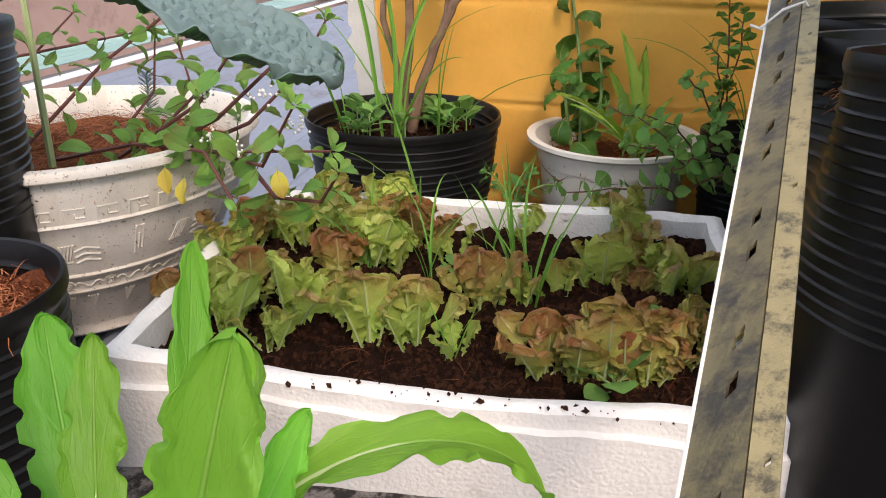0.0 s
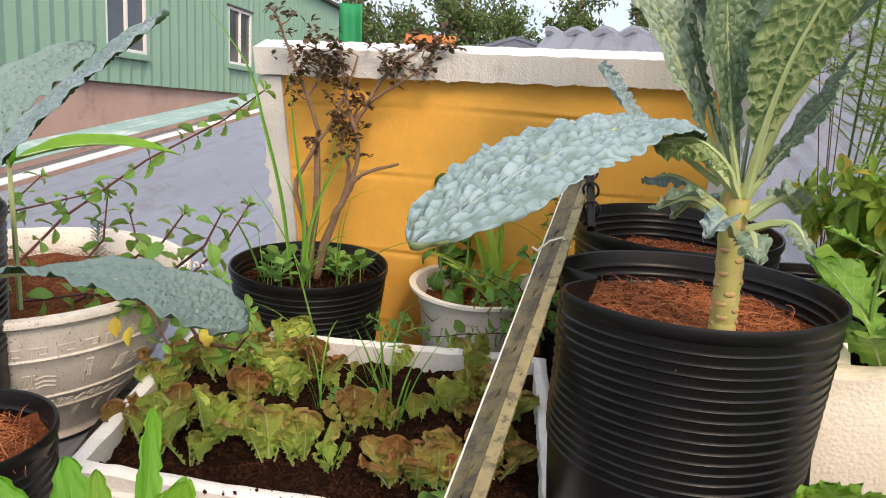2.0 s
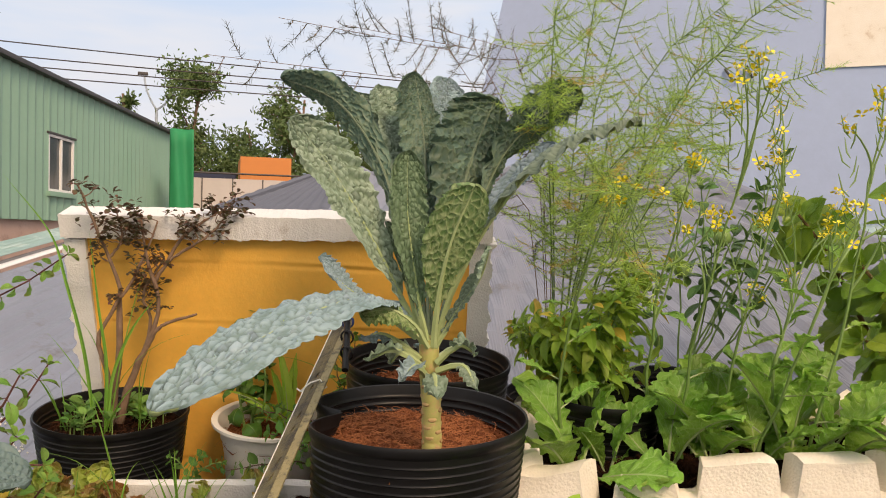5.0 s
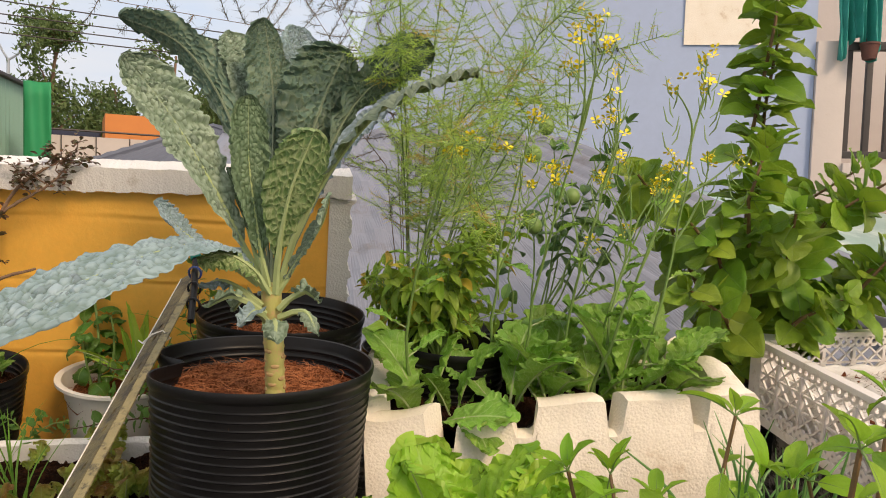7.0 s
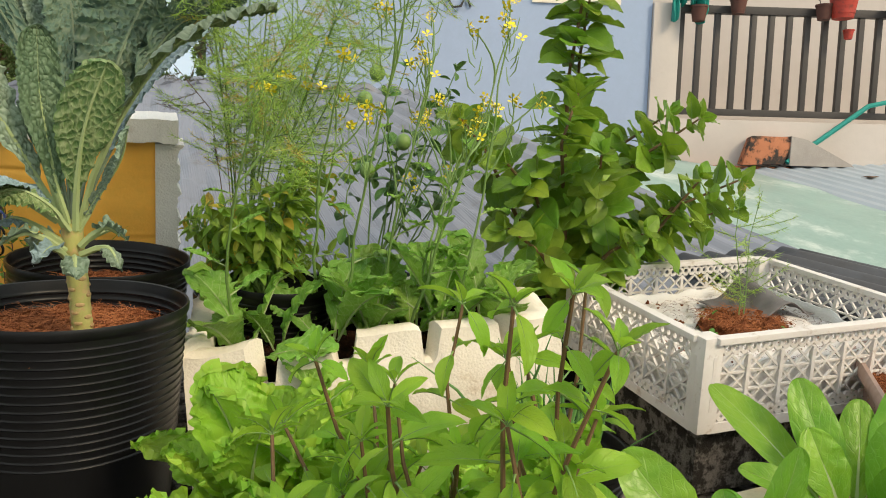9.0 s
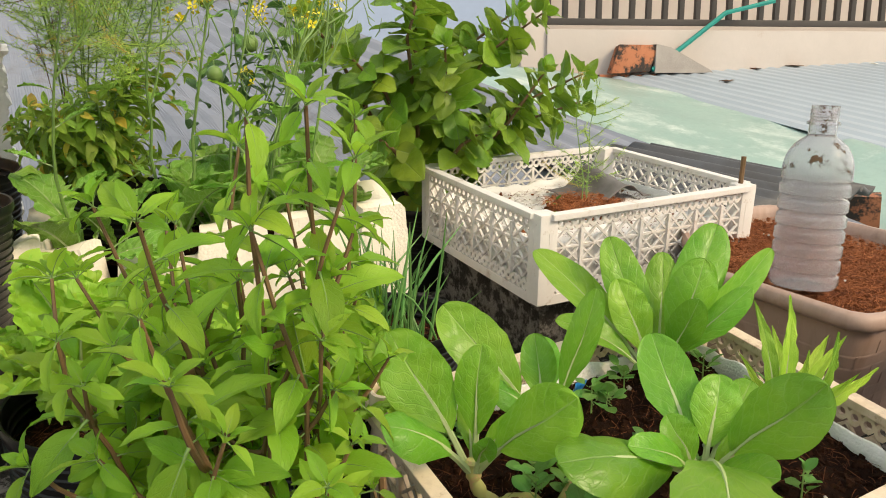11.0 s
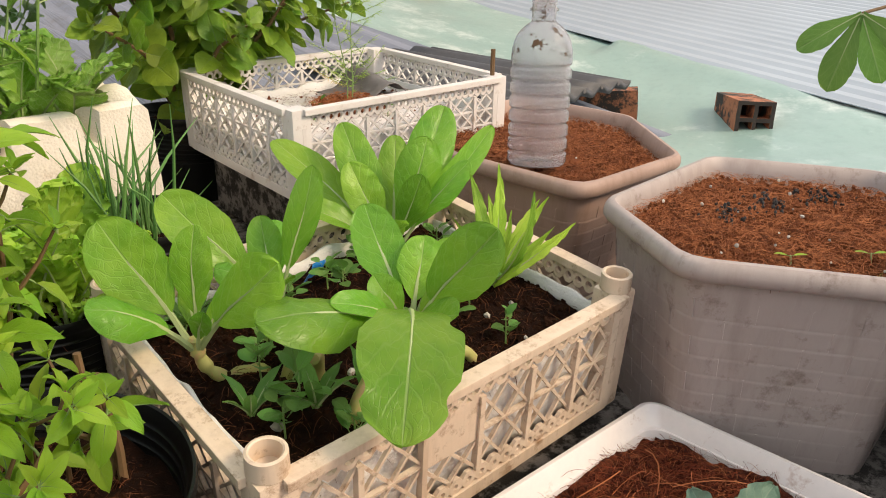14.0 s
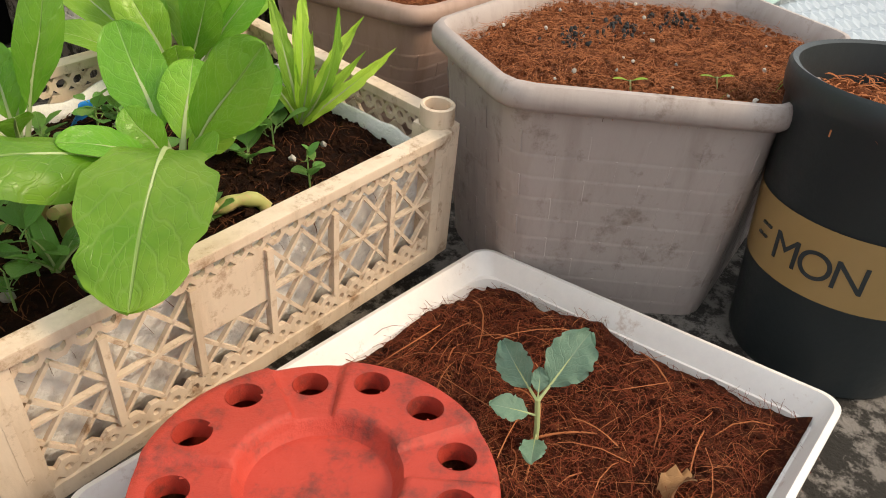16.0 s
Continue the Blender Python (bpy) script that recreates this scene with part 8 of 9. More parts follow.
# ---- white pot: curled citrus shoot, strap-leaved lettuce, trailing mint ----
CURLED = pool(4, lambda i: leaf_mesh("curled_leaf", CITRUS_YOUNG, 0.062, 0.036, "lance", 14, 4, 1.9 + 0.5 * i, -0.35, 0.06, 3, 0.04, 7, 0.04, 5, 0.0014, GREEN_STEM, i, 0.006))
rng = random.Random(8)
stem_plant("citrus_shoot", "young citrus shoot with dark curled glossy leaves", "citrus plant", Vector((0.188, 1.032, 0.240)),
           [arc((0, 0, -0.01), (-0.032, 0.04, 0.275), 0.012, 8, (1, 0, 0)), arc((0.01, 0, -0.01), (0.02, 0.0, 0.13), 0.01, 5, (1, 0, 0)), arc((-0.01, -0.01, -0.01), (-0.03, -0.02, 0.10), 0.006, 4, (0, 1, 0))], CURLED, GREEN_STEM, rng, 0.017, 1.0, False, (5, 55), (0.0030, 0.0016), end_tuft=3)
STRAP = pool(3, lambda i: leaf_mesh("strap_leaf", CURLY, 0.125, 0.0175, "strap", 26, 4, 0.25 + 0.3 * i, 0.5, 0.09, 4, 0.22, 7, 0.02, 6, 0.0028, PALE_STEM, i))
st = thing("leaf_lettuce", "light green narrow-leaved lettuce plant in the white pot", "lettuce", Matrix.Translation((0.252, 0.985, 0.238)))
for a, el, s in ((10, 88, 1.35), (-25, 80, 1.25), (-12, 76, 1.05), (25, 70, 1.1), (78, 58, 1.1), (95, 52, 0.9), (-60, 62, 0.8), (150, 66, 0.8), (70, 60, 0.85), (120, 50, 0.7), (-70, 45, 0.7), (180, 55, 0.6), (-120, 40, 0.6)):
    part("leaf", rng.choice(STRAP), None, st, m=turn_leaf((0, 0, 0), a, el, rng.uniform(-30, 30), s))
MINT_LEAF = pool(3, lambda i: leaf_mesh("mint_leaf", MINT, 0.017, 0.013, "oval", 6, 2, 0.4, 0.2, 0.05, 3, 0.1, 5, seed=i, stalk=0.002, rib=0.0005))
rng = random.Random(9)
runs = []
for a, b, sag in (((0.0, 0, 0), (-0.005, 0.01, 0.235), 0.02), ((0.0, 0, 0), (-0.02, -0.02, 0.12), 0.02), ((-0.06, -0.09, -0.02), (-0.14, -0.13, 0.02), 0.02), ((-0.05, -0.08, -0.03), (-0.05, -0.14, 0.05), 0.02), ((-0.04, -0.08, -0.03), (-0.10, -0.15, -0.005), 0.03),
                  ((-0.02, -0.06, -0.03), (0.0, -0.13, 0.04), 0.03), ((-0.05, -0.08, -0.03), (-0.16, -0.10, 0.06), 0.02), ((-0.02, -0.06, 0.0), (-0.07, -0.10, 0.09), 0.02), ((-0.03, -0.08, -0.04), (0.02, -0.16, -0.02), 0.02), ((-0.06, -0.1, -0.05), (-0.21, -0.15, -0.03), 0.02),
                  ((0.0, 0, 0), (0.03, 0.02, 0.16), 0.01), ((-0.06, -0.1, -0.04), (-0.02, -0.17, 0.0), 0.02), ((-0.03, -0.05, -0.02), (-0.12, -0.07, 0.05), 0.02)):
    runs.append(arc(a, b, sag, 7, (0.3, -0.3, 0.6), rng, 0.004))
stem_plant("mint_plant", "trailing dark green mint spilling round the white pot", "mint", Vector((0.348, 0.968, 0.258)), runs, MINT_LEAF, RED_STEM, rng, 0.0125, 1.25, True, (0, 50), (0.0014, 0.0008))
rng = random.Random(10)
stem_plant("mint_plant", "sprig of mint growing at the box rim", "mint", Vector((0.082, 0.872, 0.195)), [arc((0, 0, 0), (0.02, -0.02, 0.05), 0.01, 4), arc((0, 0, 0), (-0.03, 0.0, 0.045), 0.01, 4), arc((0, 0, 0), (0.05, 0.0, 0.03), 0.01, 4)], MINT_LEAF, GREEN_STEM, rng, 0.011, 1.0, True, (0, 50), (0.0012, 0.0008))
for k in range(5):
    tuft(Vector((0.378 + 0.008 * k, 0.945, 0.245)), 2, 0.26, rng, "long grass in the small dark pot", 0.006, 30)

# ---- red-stemmed herb spilling from the ornate pot ----
HERB_LEAF = pool(4, lambda i: leaf_mesh("herb_leaf", HERB, 0.033, 0.0180, "oval", 8, 3, 0.6 + 0.2 * i, 0.3, 0.05, 3, 0.08, 6, 0.03, 6, 0.0009, RED_STEM, i, 0.006))
rng = random.Random(14)
OB = Vector((-0.40, 0.86, 0.265))
W = lambda *p: Vector(p) - OB
runs = [
    [W(-0.44, 0.84, 0.26), W(-0.33, 0.80, 0.285), W(-0.22, 0.75, 0.285), W(-0.10, 0.665, 0.300)],
    [W(-0.36, 0.83, 0.265), W(-0.25, 0.78, 0.33), W(-0.20, 0.78, 0.40)],
    [W(-0.30, 0.80, 0.28), W(-0.22, 0.74, 0.32), W(-0.16, 0.72, 0.37), W(-0.14, 0.72, 0.41)],
    [W(-0.24, 0.76, 0.285), W(-0.17, 0.70, 0.28), W(-0.13, 0.66, 0.34)],
    [W(-0.20, 0.74, 0.285), W(-0.16, 0.70, 0.25), W(-0.11, 0.66, 0.255), W(-0.09, 0.64, 0.285)],
    [W(-0.30, 0.80, 0.285), W(-0.23, 0.72, 0.29), W(-0.19, 0.68, 0.24)],
    [W(-0.50, 0.88, 0.26), W(-0.43, 0.98, 0.36), W(-0.32, 1.04, 0.45), W(-0.20, 1.06, 0.52), W(-0.13, 1.02, 0.57)],
    [W(-0.55, 0.86, 0.26), W(-0.50, 0.90, 0.37), W(-0.38, 1.02, 0.40)],
    [W(-0.42, 0.95, 0.26), W(-0.385, 1.02, 0.32), W(-0.38, 1.03, 0.39)],
    [W(-0.34, 0.83, 0.27), W(-0.28, 0.86, 0.33), W(-0.30, 0.88, 0.39)],
    [W(-0.26, 0.77, 0.285), W(-0.20, 0.78, 0.31), W(-0.15, 0.80, 0.36), W(-0.12, 0.80, 0.41)],
    [W(-0.52, 0.80, 0.27), W(-0.46, 0.76, 0.29), W(-0.42, 0.74, 0.31)],
    [W(-0.56, 0.93, 0.26), W(-0.54, 0.96, 0.34), W(-0.47, 1.0, 0.42)],
]
herb = stem_plant("herb_plant", "sprawling red-stemmed herb with green leaves and tiny white flowers", "herb", OB, runs, HERB_LEAF, RED_STEM, rng, 0.026, 0.95, True, (-40, 40), (0.0026, 0.0012), start=0.12)
bm = bmesh.new()
for c in ((-0.235, 0.765, 0.345), (-0.215, 0.77, 0.32), (-0.17, 0.72, 0.345), (-0.165, 0.70, 0.30), (-0.20, 0.72, 0.29), (-0.13, 0.68, 0.32), (-0.225, 0.73, 0.305)):
    for _ in range(16):
        bmesh.ops.create_icosphere(bm, subdivisions=1, radius=rng.uniform(0.0012, 0.0022), matrix=Matrix.Translation(W(*c) + Vector([rng.gauss(0, 0.005) for _ in range(3)])))
part("flower_cluster_stuff", bm, WHITE_PETAL, herb, "tiny white flower clusters", kind="stuff")
YL = leaf_mesh("yellow_leaf", YELLOW_LEAF, 0.026, 0.016, "oval", 8, 3, 0.7, 0.3, 0.08, 3, seed=2, rib=0.0008, stalk=0.004)
for p, a in (((-0.275, 0.735, 0.275), 190), ((-0.15, 0.67, 0.285), 200), ((-0.25, 0.72, 0.268), 160)):
    part("leaf", YL, None, herb, "yellowing withered leaf", turn_leaf(W(*p), a, -50, 20, 1.0))
spr = thing("rosemary_sprig", "small grey-green needle-leaved sprig", "herb", Matrix.Translation((-0.40, 1.03, 0.285)))
bm = bmesh.new()
tube(bm, [(0, 0, -0.02), (0.004, 0, 0.06)], 0.0012, 5)
for i in range(70):
    z = 0.06 * i / 70
    a = i * 2.4
    tube(bm, [(0.004 * z / 0.06, 0, z), (0.004 + 0.012 * math.cos(a), 0.012 * math.sin(a), z + 0.008)], 0.0006, 3)
part("needles", bm, KALE_BLUE, spr, kind="stuff")

# ---- mustard greens ----
rng = random.Random(21)
MUST = pool(6, lambda i: leaf_mesh("mustard_leaf", MUSTARD, 0.125, 0.076, "spoon", 84, 8, 0.25 + 0.35 * (i % 3), 0.24, 0.055, 3.6, 0.42, 8.5, 0.038, 4, 0.0026, PALE_STEM, 120 + i, 0.030, notch=True))


def on_mustard(u, v):
    return MUSTARD_M @ Vector(mustard_soil(u, v))


for u, v, n, s in ((0.10, 0.18, 5, 0.95), (0.20, 0.24, 4, 0.72), (0.37, 0.28, 4, 1.0), (0.50, 0.34, 5, 1.0), (0.63, 0.32, 4, 0.72), (0.74, 0.38, 5, 0.95), (0.88, 0.36, 5, 1.0), (0.48, 0.66, 4, 0.9), (0.72, 0.68, 4, 0.95), (0.92, 0.66, 4, 1.0)):
    clump("mustard_plant", "mustard green with broad lobed bright green leaves", "mustard plant", on_mustard(u, v) - Vector((0, 0, 0.006)), MUST, rng, n, (26, 82), 0.012, s * 1.08, "mustard greens in the notched box", twist=30)


def flower_stalk(base, top, rng, heads, bend=0.03):
    ob = thing("mustard_plant", "tall mustard stalk with loose clusters of yellow flowers", "mustard plant", Matrix.Translation(base), "flowering mustard stalks")
    top = Vector(top) - Vector(base)
    pts = arc((0, 0, -0.01), top, bend, 9, (rng.uniform(-1, 1), rng.uniform(-1, 1), 0), rng, 0.004)
    bm = bmesh.new()
    tube(bm, pts, [0.0028, 0.0010], 6)
    stem_part = part("stem", bm, GREEN_STEM, ob)
    tips, holders = [pts[-1]], [stem_part]
    for _ in range(heads):
        s = along(pts, rng.uniform(0.45, 0.85))
        e = s + Vector((rng.uniform(-0.07, 0.07), rng.uniform(-0.05, 0.05), rng.uniform(0.06, 0.16)))
        q = arc(s, e, 0.012, 5, (1, 0, 0))
        bm = bmesh.new()
        tube(bm, q, [0.0018, 0.0009], 5)
        holders.append(part("branch", bm, GREEN_STEM, ob))
        tips.append(q[-1])
    for i in range(5):
        p = along(pts, 0.12 + 0.13 * i)
        part("leaf", rng.choice(MUST), None, ob, m=turn_leaf(p, rng.uniform(0, 360), rng.uniform(15, 45), 0, 0.55 - 0.07 * i))
    pods = bmesh.new()
    for t in tips:
        d = Vector((0, 0, 1))
        for k in range(7):
            p = t - d * (0.012 + 0.011 * k)
            a = rng.uniform(0, 6.28)
            tube(pods, [p, p + Vector((0.010 * math.cos(a), 0.010 * math.sin(a), 0.008)), p + Vector((0.016 * math.cos(a), 0.016 * math.sin(a), 0.026))], [0.0005, 0.0010, 0.0004], 4)
    part("seed_pod_stuff", pods, GREEN_STEM, ob, kind="stuff")
    for t, holder in zip(tips, holders):
        for k in range(rng.randint(4, 7)):
            c = t + Vector((rng.gauss(0, 0.008), rng.gauss(0, 0.008), rng.gauss(0.0, 0.008)))
            bm = bmesh.new()
            tilt = Euler((rng.uniform(-0.9, 0.9), rng.uniform(-0.9, 0.9), rng.uniform(0, 6.28))).to_matrix()
            for j in range(4):
                a = j * math.pi / 2
                p0, p1 = Vector((0.001 * math.cos(a), 0.001 * math.sin(a), 0)), Vector((0.0078 * math.cos(a), 0.0078 * math.sin(a), 0.002))
                s = Vector((-math.sin(a), math.cos(a), 0)) * 0.0026
                bm.faces.new([bm.verts.new(tilt @ q + c) for q in (p0, (p0 + p1) * 0.6 + s, p1 + s * 0.6, p1 - s * 0.6, (p0 + p1) * 0.6 - s)])
            tube(bm, [c - tilt @ Vector((0, 0, 0.004)), c], 0.0006, 4)
            part("flower", bm, YELLOW, holder)
    return ob


for (u, v), top, heads in (((0.62, 0.35), (0.86, 0.24, 0.76), 3), ((0.66, 0.45), (0.93, 0.40, 0.63), 3), ((0.52, 0.50), (0.80, 0.34, 0.72), 4), ((0.40, 0.45), (0.74, 0.30, 0.80), 4), ((0.72, 0.6), (0.98, 0.45, 0.66), 3), ((0.35, 0.6), (0.66, 0.33, 0.71), 3), ((0.08, 0.40), (0.555, 0.34, 0.66), 1), ((0.78, 0.35), (0.90, 0.29, 0.80), 2)):
    flower_stalk(on_mustard(u, v), top, rng, heads)

# ---- chilli bush ----
rng = random.Random(23)
CH_LEAF = pool(4, lambda i: leaf_mesh("chilli_leaf", CHILLI, 0.041, 0.0160, "lance", 8, 2, 0.5 + 0.2 * i, 0.35, 0.03, 2, seed=i, stalk=0.008, rib=0.0008))
CH_YEL = leaf_mesh("chilli_leaf", YELLOW_LEAF, 0.044, 0.018, "lance", 8, 2, 0.6, 0.3, 0.03, 2, seed=9, stalk=0.008, rib=0.0008)
CB = Vector((0.650, 0.560, 0.365))
runs = []
for i in range(34):
    a = i * 2.4
    r = 0.045 + 0.115 * ((i * 0.618) % 1)
    h = 0.05 + 0.17 * ((i * 0.377) % 1)
    runs.append(arc((0, 0, -0.01), (r * math.cos(a), r * math.sin(a), h), 0.02, 5, (0, 0, 1), rng, 0.005))
stem_plant("chilli_bush", "dense chilli bush with glossy narrow leaves, some turned yellow", "chilli bush", CB, runs, CH_LEAF * 3 + [CH_YEL], GREEN_STEM, rng, 0.0155, 1.0, True, (-25, 50), (0.0022, 0.0012), start=0.3, stuff=True)

# ---- asparagus fern ----
def fern(base, stalks, rng, label, dry=0.15, dens=1.0, name="asparagus_fern", tint=None):
    ob = thing(name, label, "fern", Matrix.Translation(base))
    green, brown = ([], []), ([], [])

    def needle(bag, p, d, ln, w=0.0006):
        v, f = bag
        s = d.orthogonal().normalized() * w
        q = p + d * ln
        k = len(v)
        v += [tuple(p + s), tuple(p - s), tuple(q)]
        f.append((k, k + 1, k + 2))
    for pts in stalks:
        pts = [Vector(p) - Vector(base) for p in pts]
        bm = bmesh.new()
        tube(bm, pts, [0.0009, 0.0004] if tint else [0.0015, 0.0005], 5)
        total = sum((b - a).length for a, b in zip(pts, pts[1:]))
        k = int(total / 0.016 * dens)
        for i in range(k):
            f = 0.25 + 0.75 * i / k
            s = along(pts, f)
            d = (along(pts, min(1, f + 0.03)) - along(pts, max(0, f - 0.03))).normalized()
            a = rng.uniform(0, 6.28)
            o = d.orthogonal().normalized()
            side = (o * math.cos(a) + d.cross(o) * math.sin(a) + d * 0.5).normalized()
            ln = rng.uniform(0.05, 0.15) * (1.15 - 0.7 * f)
            tw = arc(s, s + side * ln, -0.004, 6, (0, 0, 1))
            tube(bm, tw, [0.0007, 0.0003], 3, cap=False)
            bag = brown if rng.random() < dry else green
            for j in range(int(ln / 0.0050)):
                p = along(tw, j / max(1, int(ln / 0.0050)))
                for _ in range(4):
                    nd = (side * 0.8 + Vector([rng.gauss(0, 0.75) for _ in range(3)])).normalized()
                    needle(bag, p, nd, rng.uniform(0.007, 0.018))
        part("stem", bm, BROWN_STEM if tint else GREEN_STEM, ob)
    for bag, mat in ((green, tint or FERN), (brown, tint or FERN_DRY)):
        if bag[0]:
            part("needles", (bag[0], [], bag[1]), mat, ob, kind="stuff", smooth=False)


rng = random.Random(31)
FB = (0.700, 0.780, 0.300)
lines = []
for tip in ((0.46, 0.30, 0.86), (0.56, 0.36, 0.98), (0.66, 0.42, 1.02), (0.60, 0.28, 0.72), (0.80, 0.46, 0.95), (0.72, 0.34, 0.86), (0.52, 0.26, 0.66), (0.86, 0.60, 0.84), (0.50, 0.40, 0.80), (0.78, 0.42, 0.74), (0.62, 0.34, 0.56), (0.94, 0.42, 0.86), (0.88, 0.36, 0.98)):
    t = Vector(tip)
    mid = Vector(FB).lerp(t, 0.45) + Vector((rng.uniform(-0.03, 0.06), rng.uniform(-0.04, 0.04), 0.19))
    lines.append([FB, Vector(FB).lerp(mid, 0.55) + Vector((0, 0, 0.04)), mid, mid.lerp(t, 0.55) + Vector((0, 0, 0.03)), t])
fern(FB, lines, rng, "airy asparagus fern with fine needle leaves, partly yellowed", 0.10, 1.25)
SB = (0.690, 0.775, 0.300)
rng = random.Random(33)
fern(SB, [[SB, (0.63, 0.75, 0.66), (0.44, 0.72, 0.86), (0.10, 0.707, 0.87)], [SB, (0.65, 0.75, 0.70), (0.47, 0.71, 0.91), (0.20, 0.677, 0.925)], [SB, (0.66, 0.76, 0.72), (0.52, 0.73, 0.92), (0.30, 0.70, 0.93)], [SB, (0.67, 0.75, 0.74), (0.58, 0.71, 0.92), (0.42, 0.66, 0.93)]],
     rng, "thin arching asparagus stems with dark dry tips", 0.4, 0.5, tint=FERN_DARK)

# ---- lime bush and mulberry ----
rng = random.Random(41)
LIME_LEAF = pool(3, lambda i: leaf_mesh("lime_leaf", CITRUS, 0.058, 0.030, "oval", 8, 2, 0.5 + 0.2 * i, 0.3, 0.02, 2, seed=i, stalk=0.008, rib=0.0010))
LB = Vector((1.020, 0.880, 0.300))
runs = []
for i, e in enumerate(((1.01, 0.8, 0.71), (1.08, 0.8, 0.78), (1.15, 0.8, 0.77), (1.2, 0.8, 0.72), (1.13, 0.8, 0.71), (1.21, 0.8, 0.65), (1.29, 0.8, 0.68), (1.11, 0.8, 0.67), (1.05, 0.8, 0.6), (0.95, 0.8, 0.55), (1.16, 0.8, 0.6))):
    a = i * 2.4
    e = Vector(e) - LB + Vector((0, 0.05 * math.sin(a), 0))
    runs.append(arc((0, 0, -0.01), e, 0.03, 8, (math.cos(a), math.sin(a), 0), rng, 0.006))
lime = stem_plant("lime_bush", "small lime bush with dark glossy leaves and green fruit", "lime bush", LB, runs, LIME_LEAF, GREEN_STEM, rng, 0.020, 0.85, False, (-30, 45), (0.0024, 0.0012), start=0.52)
for p in ((0.987, 0.796, 0.757), (0.95, 0.78, 0.70), (1.03, 0.76, 0.62), (0.97, 0.80, 0.56)):
    bm = bmesh.new()
    bmesh.ops.create_uvsphere(bm, u_segments=16, v_segments=10, radius=0.016, matrix=Matrix.Translation(Vector(p) - LB) @ Matrix.Diagonal((1, 1, 1.1, 1)))
    tube(bm, [Vector(p) - LB + Vector((0, 0, 0.015)), Vector(p) - LB + Vector((0.004, 0.01, 0.035))], 0.0012, 5)
    part("lime_fruit", bm, GREEN_STEM, lime, "round green fruit")
rng = random.Random(43)
MUL = pool(5, lambda i: leaf_mesh("mulberry_leaf", MULBERRY, 0.080, 0.068, "ovate", 16, 5, 0.15 + 0.25 * (i % 3), 0.16, 0.030, 1.5, 0.04, 8, 0.02, 4, 0.0014, GREEN_STEM, i, 0.016))
MB = Vector((1.330, 0.600, 0.260))
M = lambda *p: Vector(p) - MB
runs = [[M(1.33, 0.60, 0.25), M(1.31, 0.58, 0.50), M(1.28, 0.55, 0.75), M(1.29, 0.52, 0.95), M(1.27, 0.50, 1.12)], [M(1.34, 0.60, 0.25), M(1.33, 0.58, 0.55), M(1.31, 0.55, 0.80), M(1.33, 0.53, 1.02)],
        [M(1.33, 0.6, 0.25), M(1.36, 0.55, 0.45), M(1.42, 0.48, 0.60), M(1.50, 0.40, 0.68)], [M(1.33, 0.6, 0.25), M(1.30, 0.52, 0.42), M(1.26, 0.44, 0.52), M(1.20, 0.38, 0.60)], [M(1.33, 0.6, 0.25), M(1.27, 0.56, 0.40), M(1.16, 0.50, 0.52), M(1.06, 0.47, 0.58)],
        [M(1.33, 0.6, 0.25), M(1.40, 0.52, 0.38), M(1.50, 0.45, 0.50), M(1.62, 0.38, 0.56)], [M(1.33, 0.6, 0.25), M(1.24, 0.52, 0.36), M(1.14, 0.46, 0.42), M(1.05, 0.45, 0.47)], [M(1.33, 0.6, 0.25), M(1.36, 0.50, 0.36), M(1.42, 0.42, 0.46), M(1.46, 0.36, 0.56)],
        [M(1.33, 0.6, 0.25), M(1.30, 0.50, 0.36), M(1.28, 0.42, 0.42), M(1.30, 0.36, 0.46)], [M(1.33, 0.6, 0.25), M(1.38, 0.60, 0.45), M(1.46, 0.58, 0.62), M(1.56, 0.52, 0.70)], [M(1.33, 0.6, 0.25), M(1.22, 0.60, 0.45), M(1.12, 0.60, 0.60), M(1.04, 0.58, 0.66)], [M(1.33, 0.6, 0.25), M(1.24, 0.50, 0.45), M(1.18, 0.46, 0.62), M(1.22, 0.46, 0.72)], [M(1.33, 0.6, 0.25), M(1.44, 0.55, 0.40), M(1.58, 0.50, 0.46), M(1.70, 0.44, 0.50)]]
stem_plant("mulberry_shrub", "leafy mulberry shrub with heart-shaped leaves and one tall shoot", "shrub", MB, runs, MUL, BROWN_STEM, rng, 0.0098, 0.90, False, (-30, 50), (0.0060, 0.0022), start=0.2)

# ---- frilly mustard, basil, chives ----
rng = random.Random(51)
FRILL = pool(5, lambda i: leaf_mesh("frilly_leaf", CURLY, 0.140, 0.076, "spoon", 90, 10, 0.4 + 0.3 * (i % 3), 0.22, 0.060, 7.0, 0.22, 15, 0.035, 5, 0.0032, PALE_STEM, 150 + i, 0.015, notch=True))
for x, y, n, s in ((0.455, 0.135, 8, 1.1), (0.530, 0.125, 8, 1.2), (0.485, 0.180, 7, 1.1), (0.545, 0.070, 6, 1.0)):
    clump("mustard_plant", "frilly-leaved bright green mustard plant", "mustard plant", Vector((x, y, 0.190)), FRILL, rng, n, (42, 86), 0.012, s, "frilly mustard in the black pot", twist=25)
for x, y, n, s in ((0.640, 0.030, 6, 0.85), (0.690, 0.050, 7, 0.95), (0.665, 0.000, 6, 0.80), (0.705, 0.010, 5, 0.75)):
    clump("mustard_plant", "frilly-leaved bright green mustard plant", "mustard plant", Vector((x, y, 0.172)), FRILL, rng, n, (46, 86), 0.010, s, "frilly mustard in the black pot", twist=25)
rng = random.Random(53)
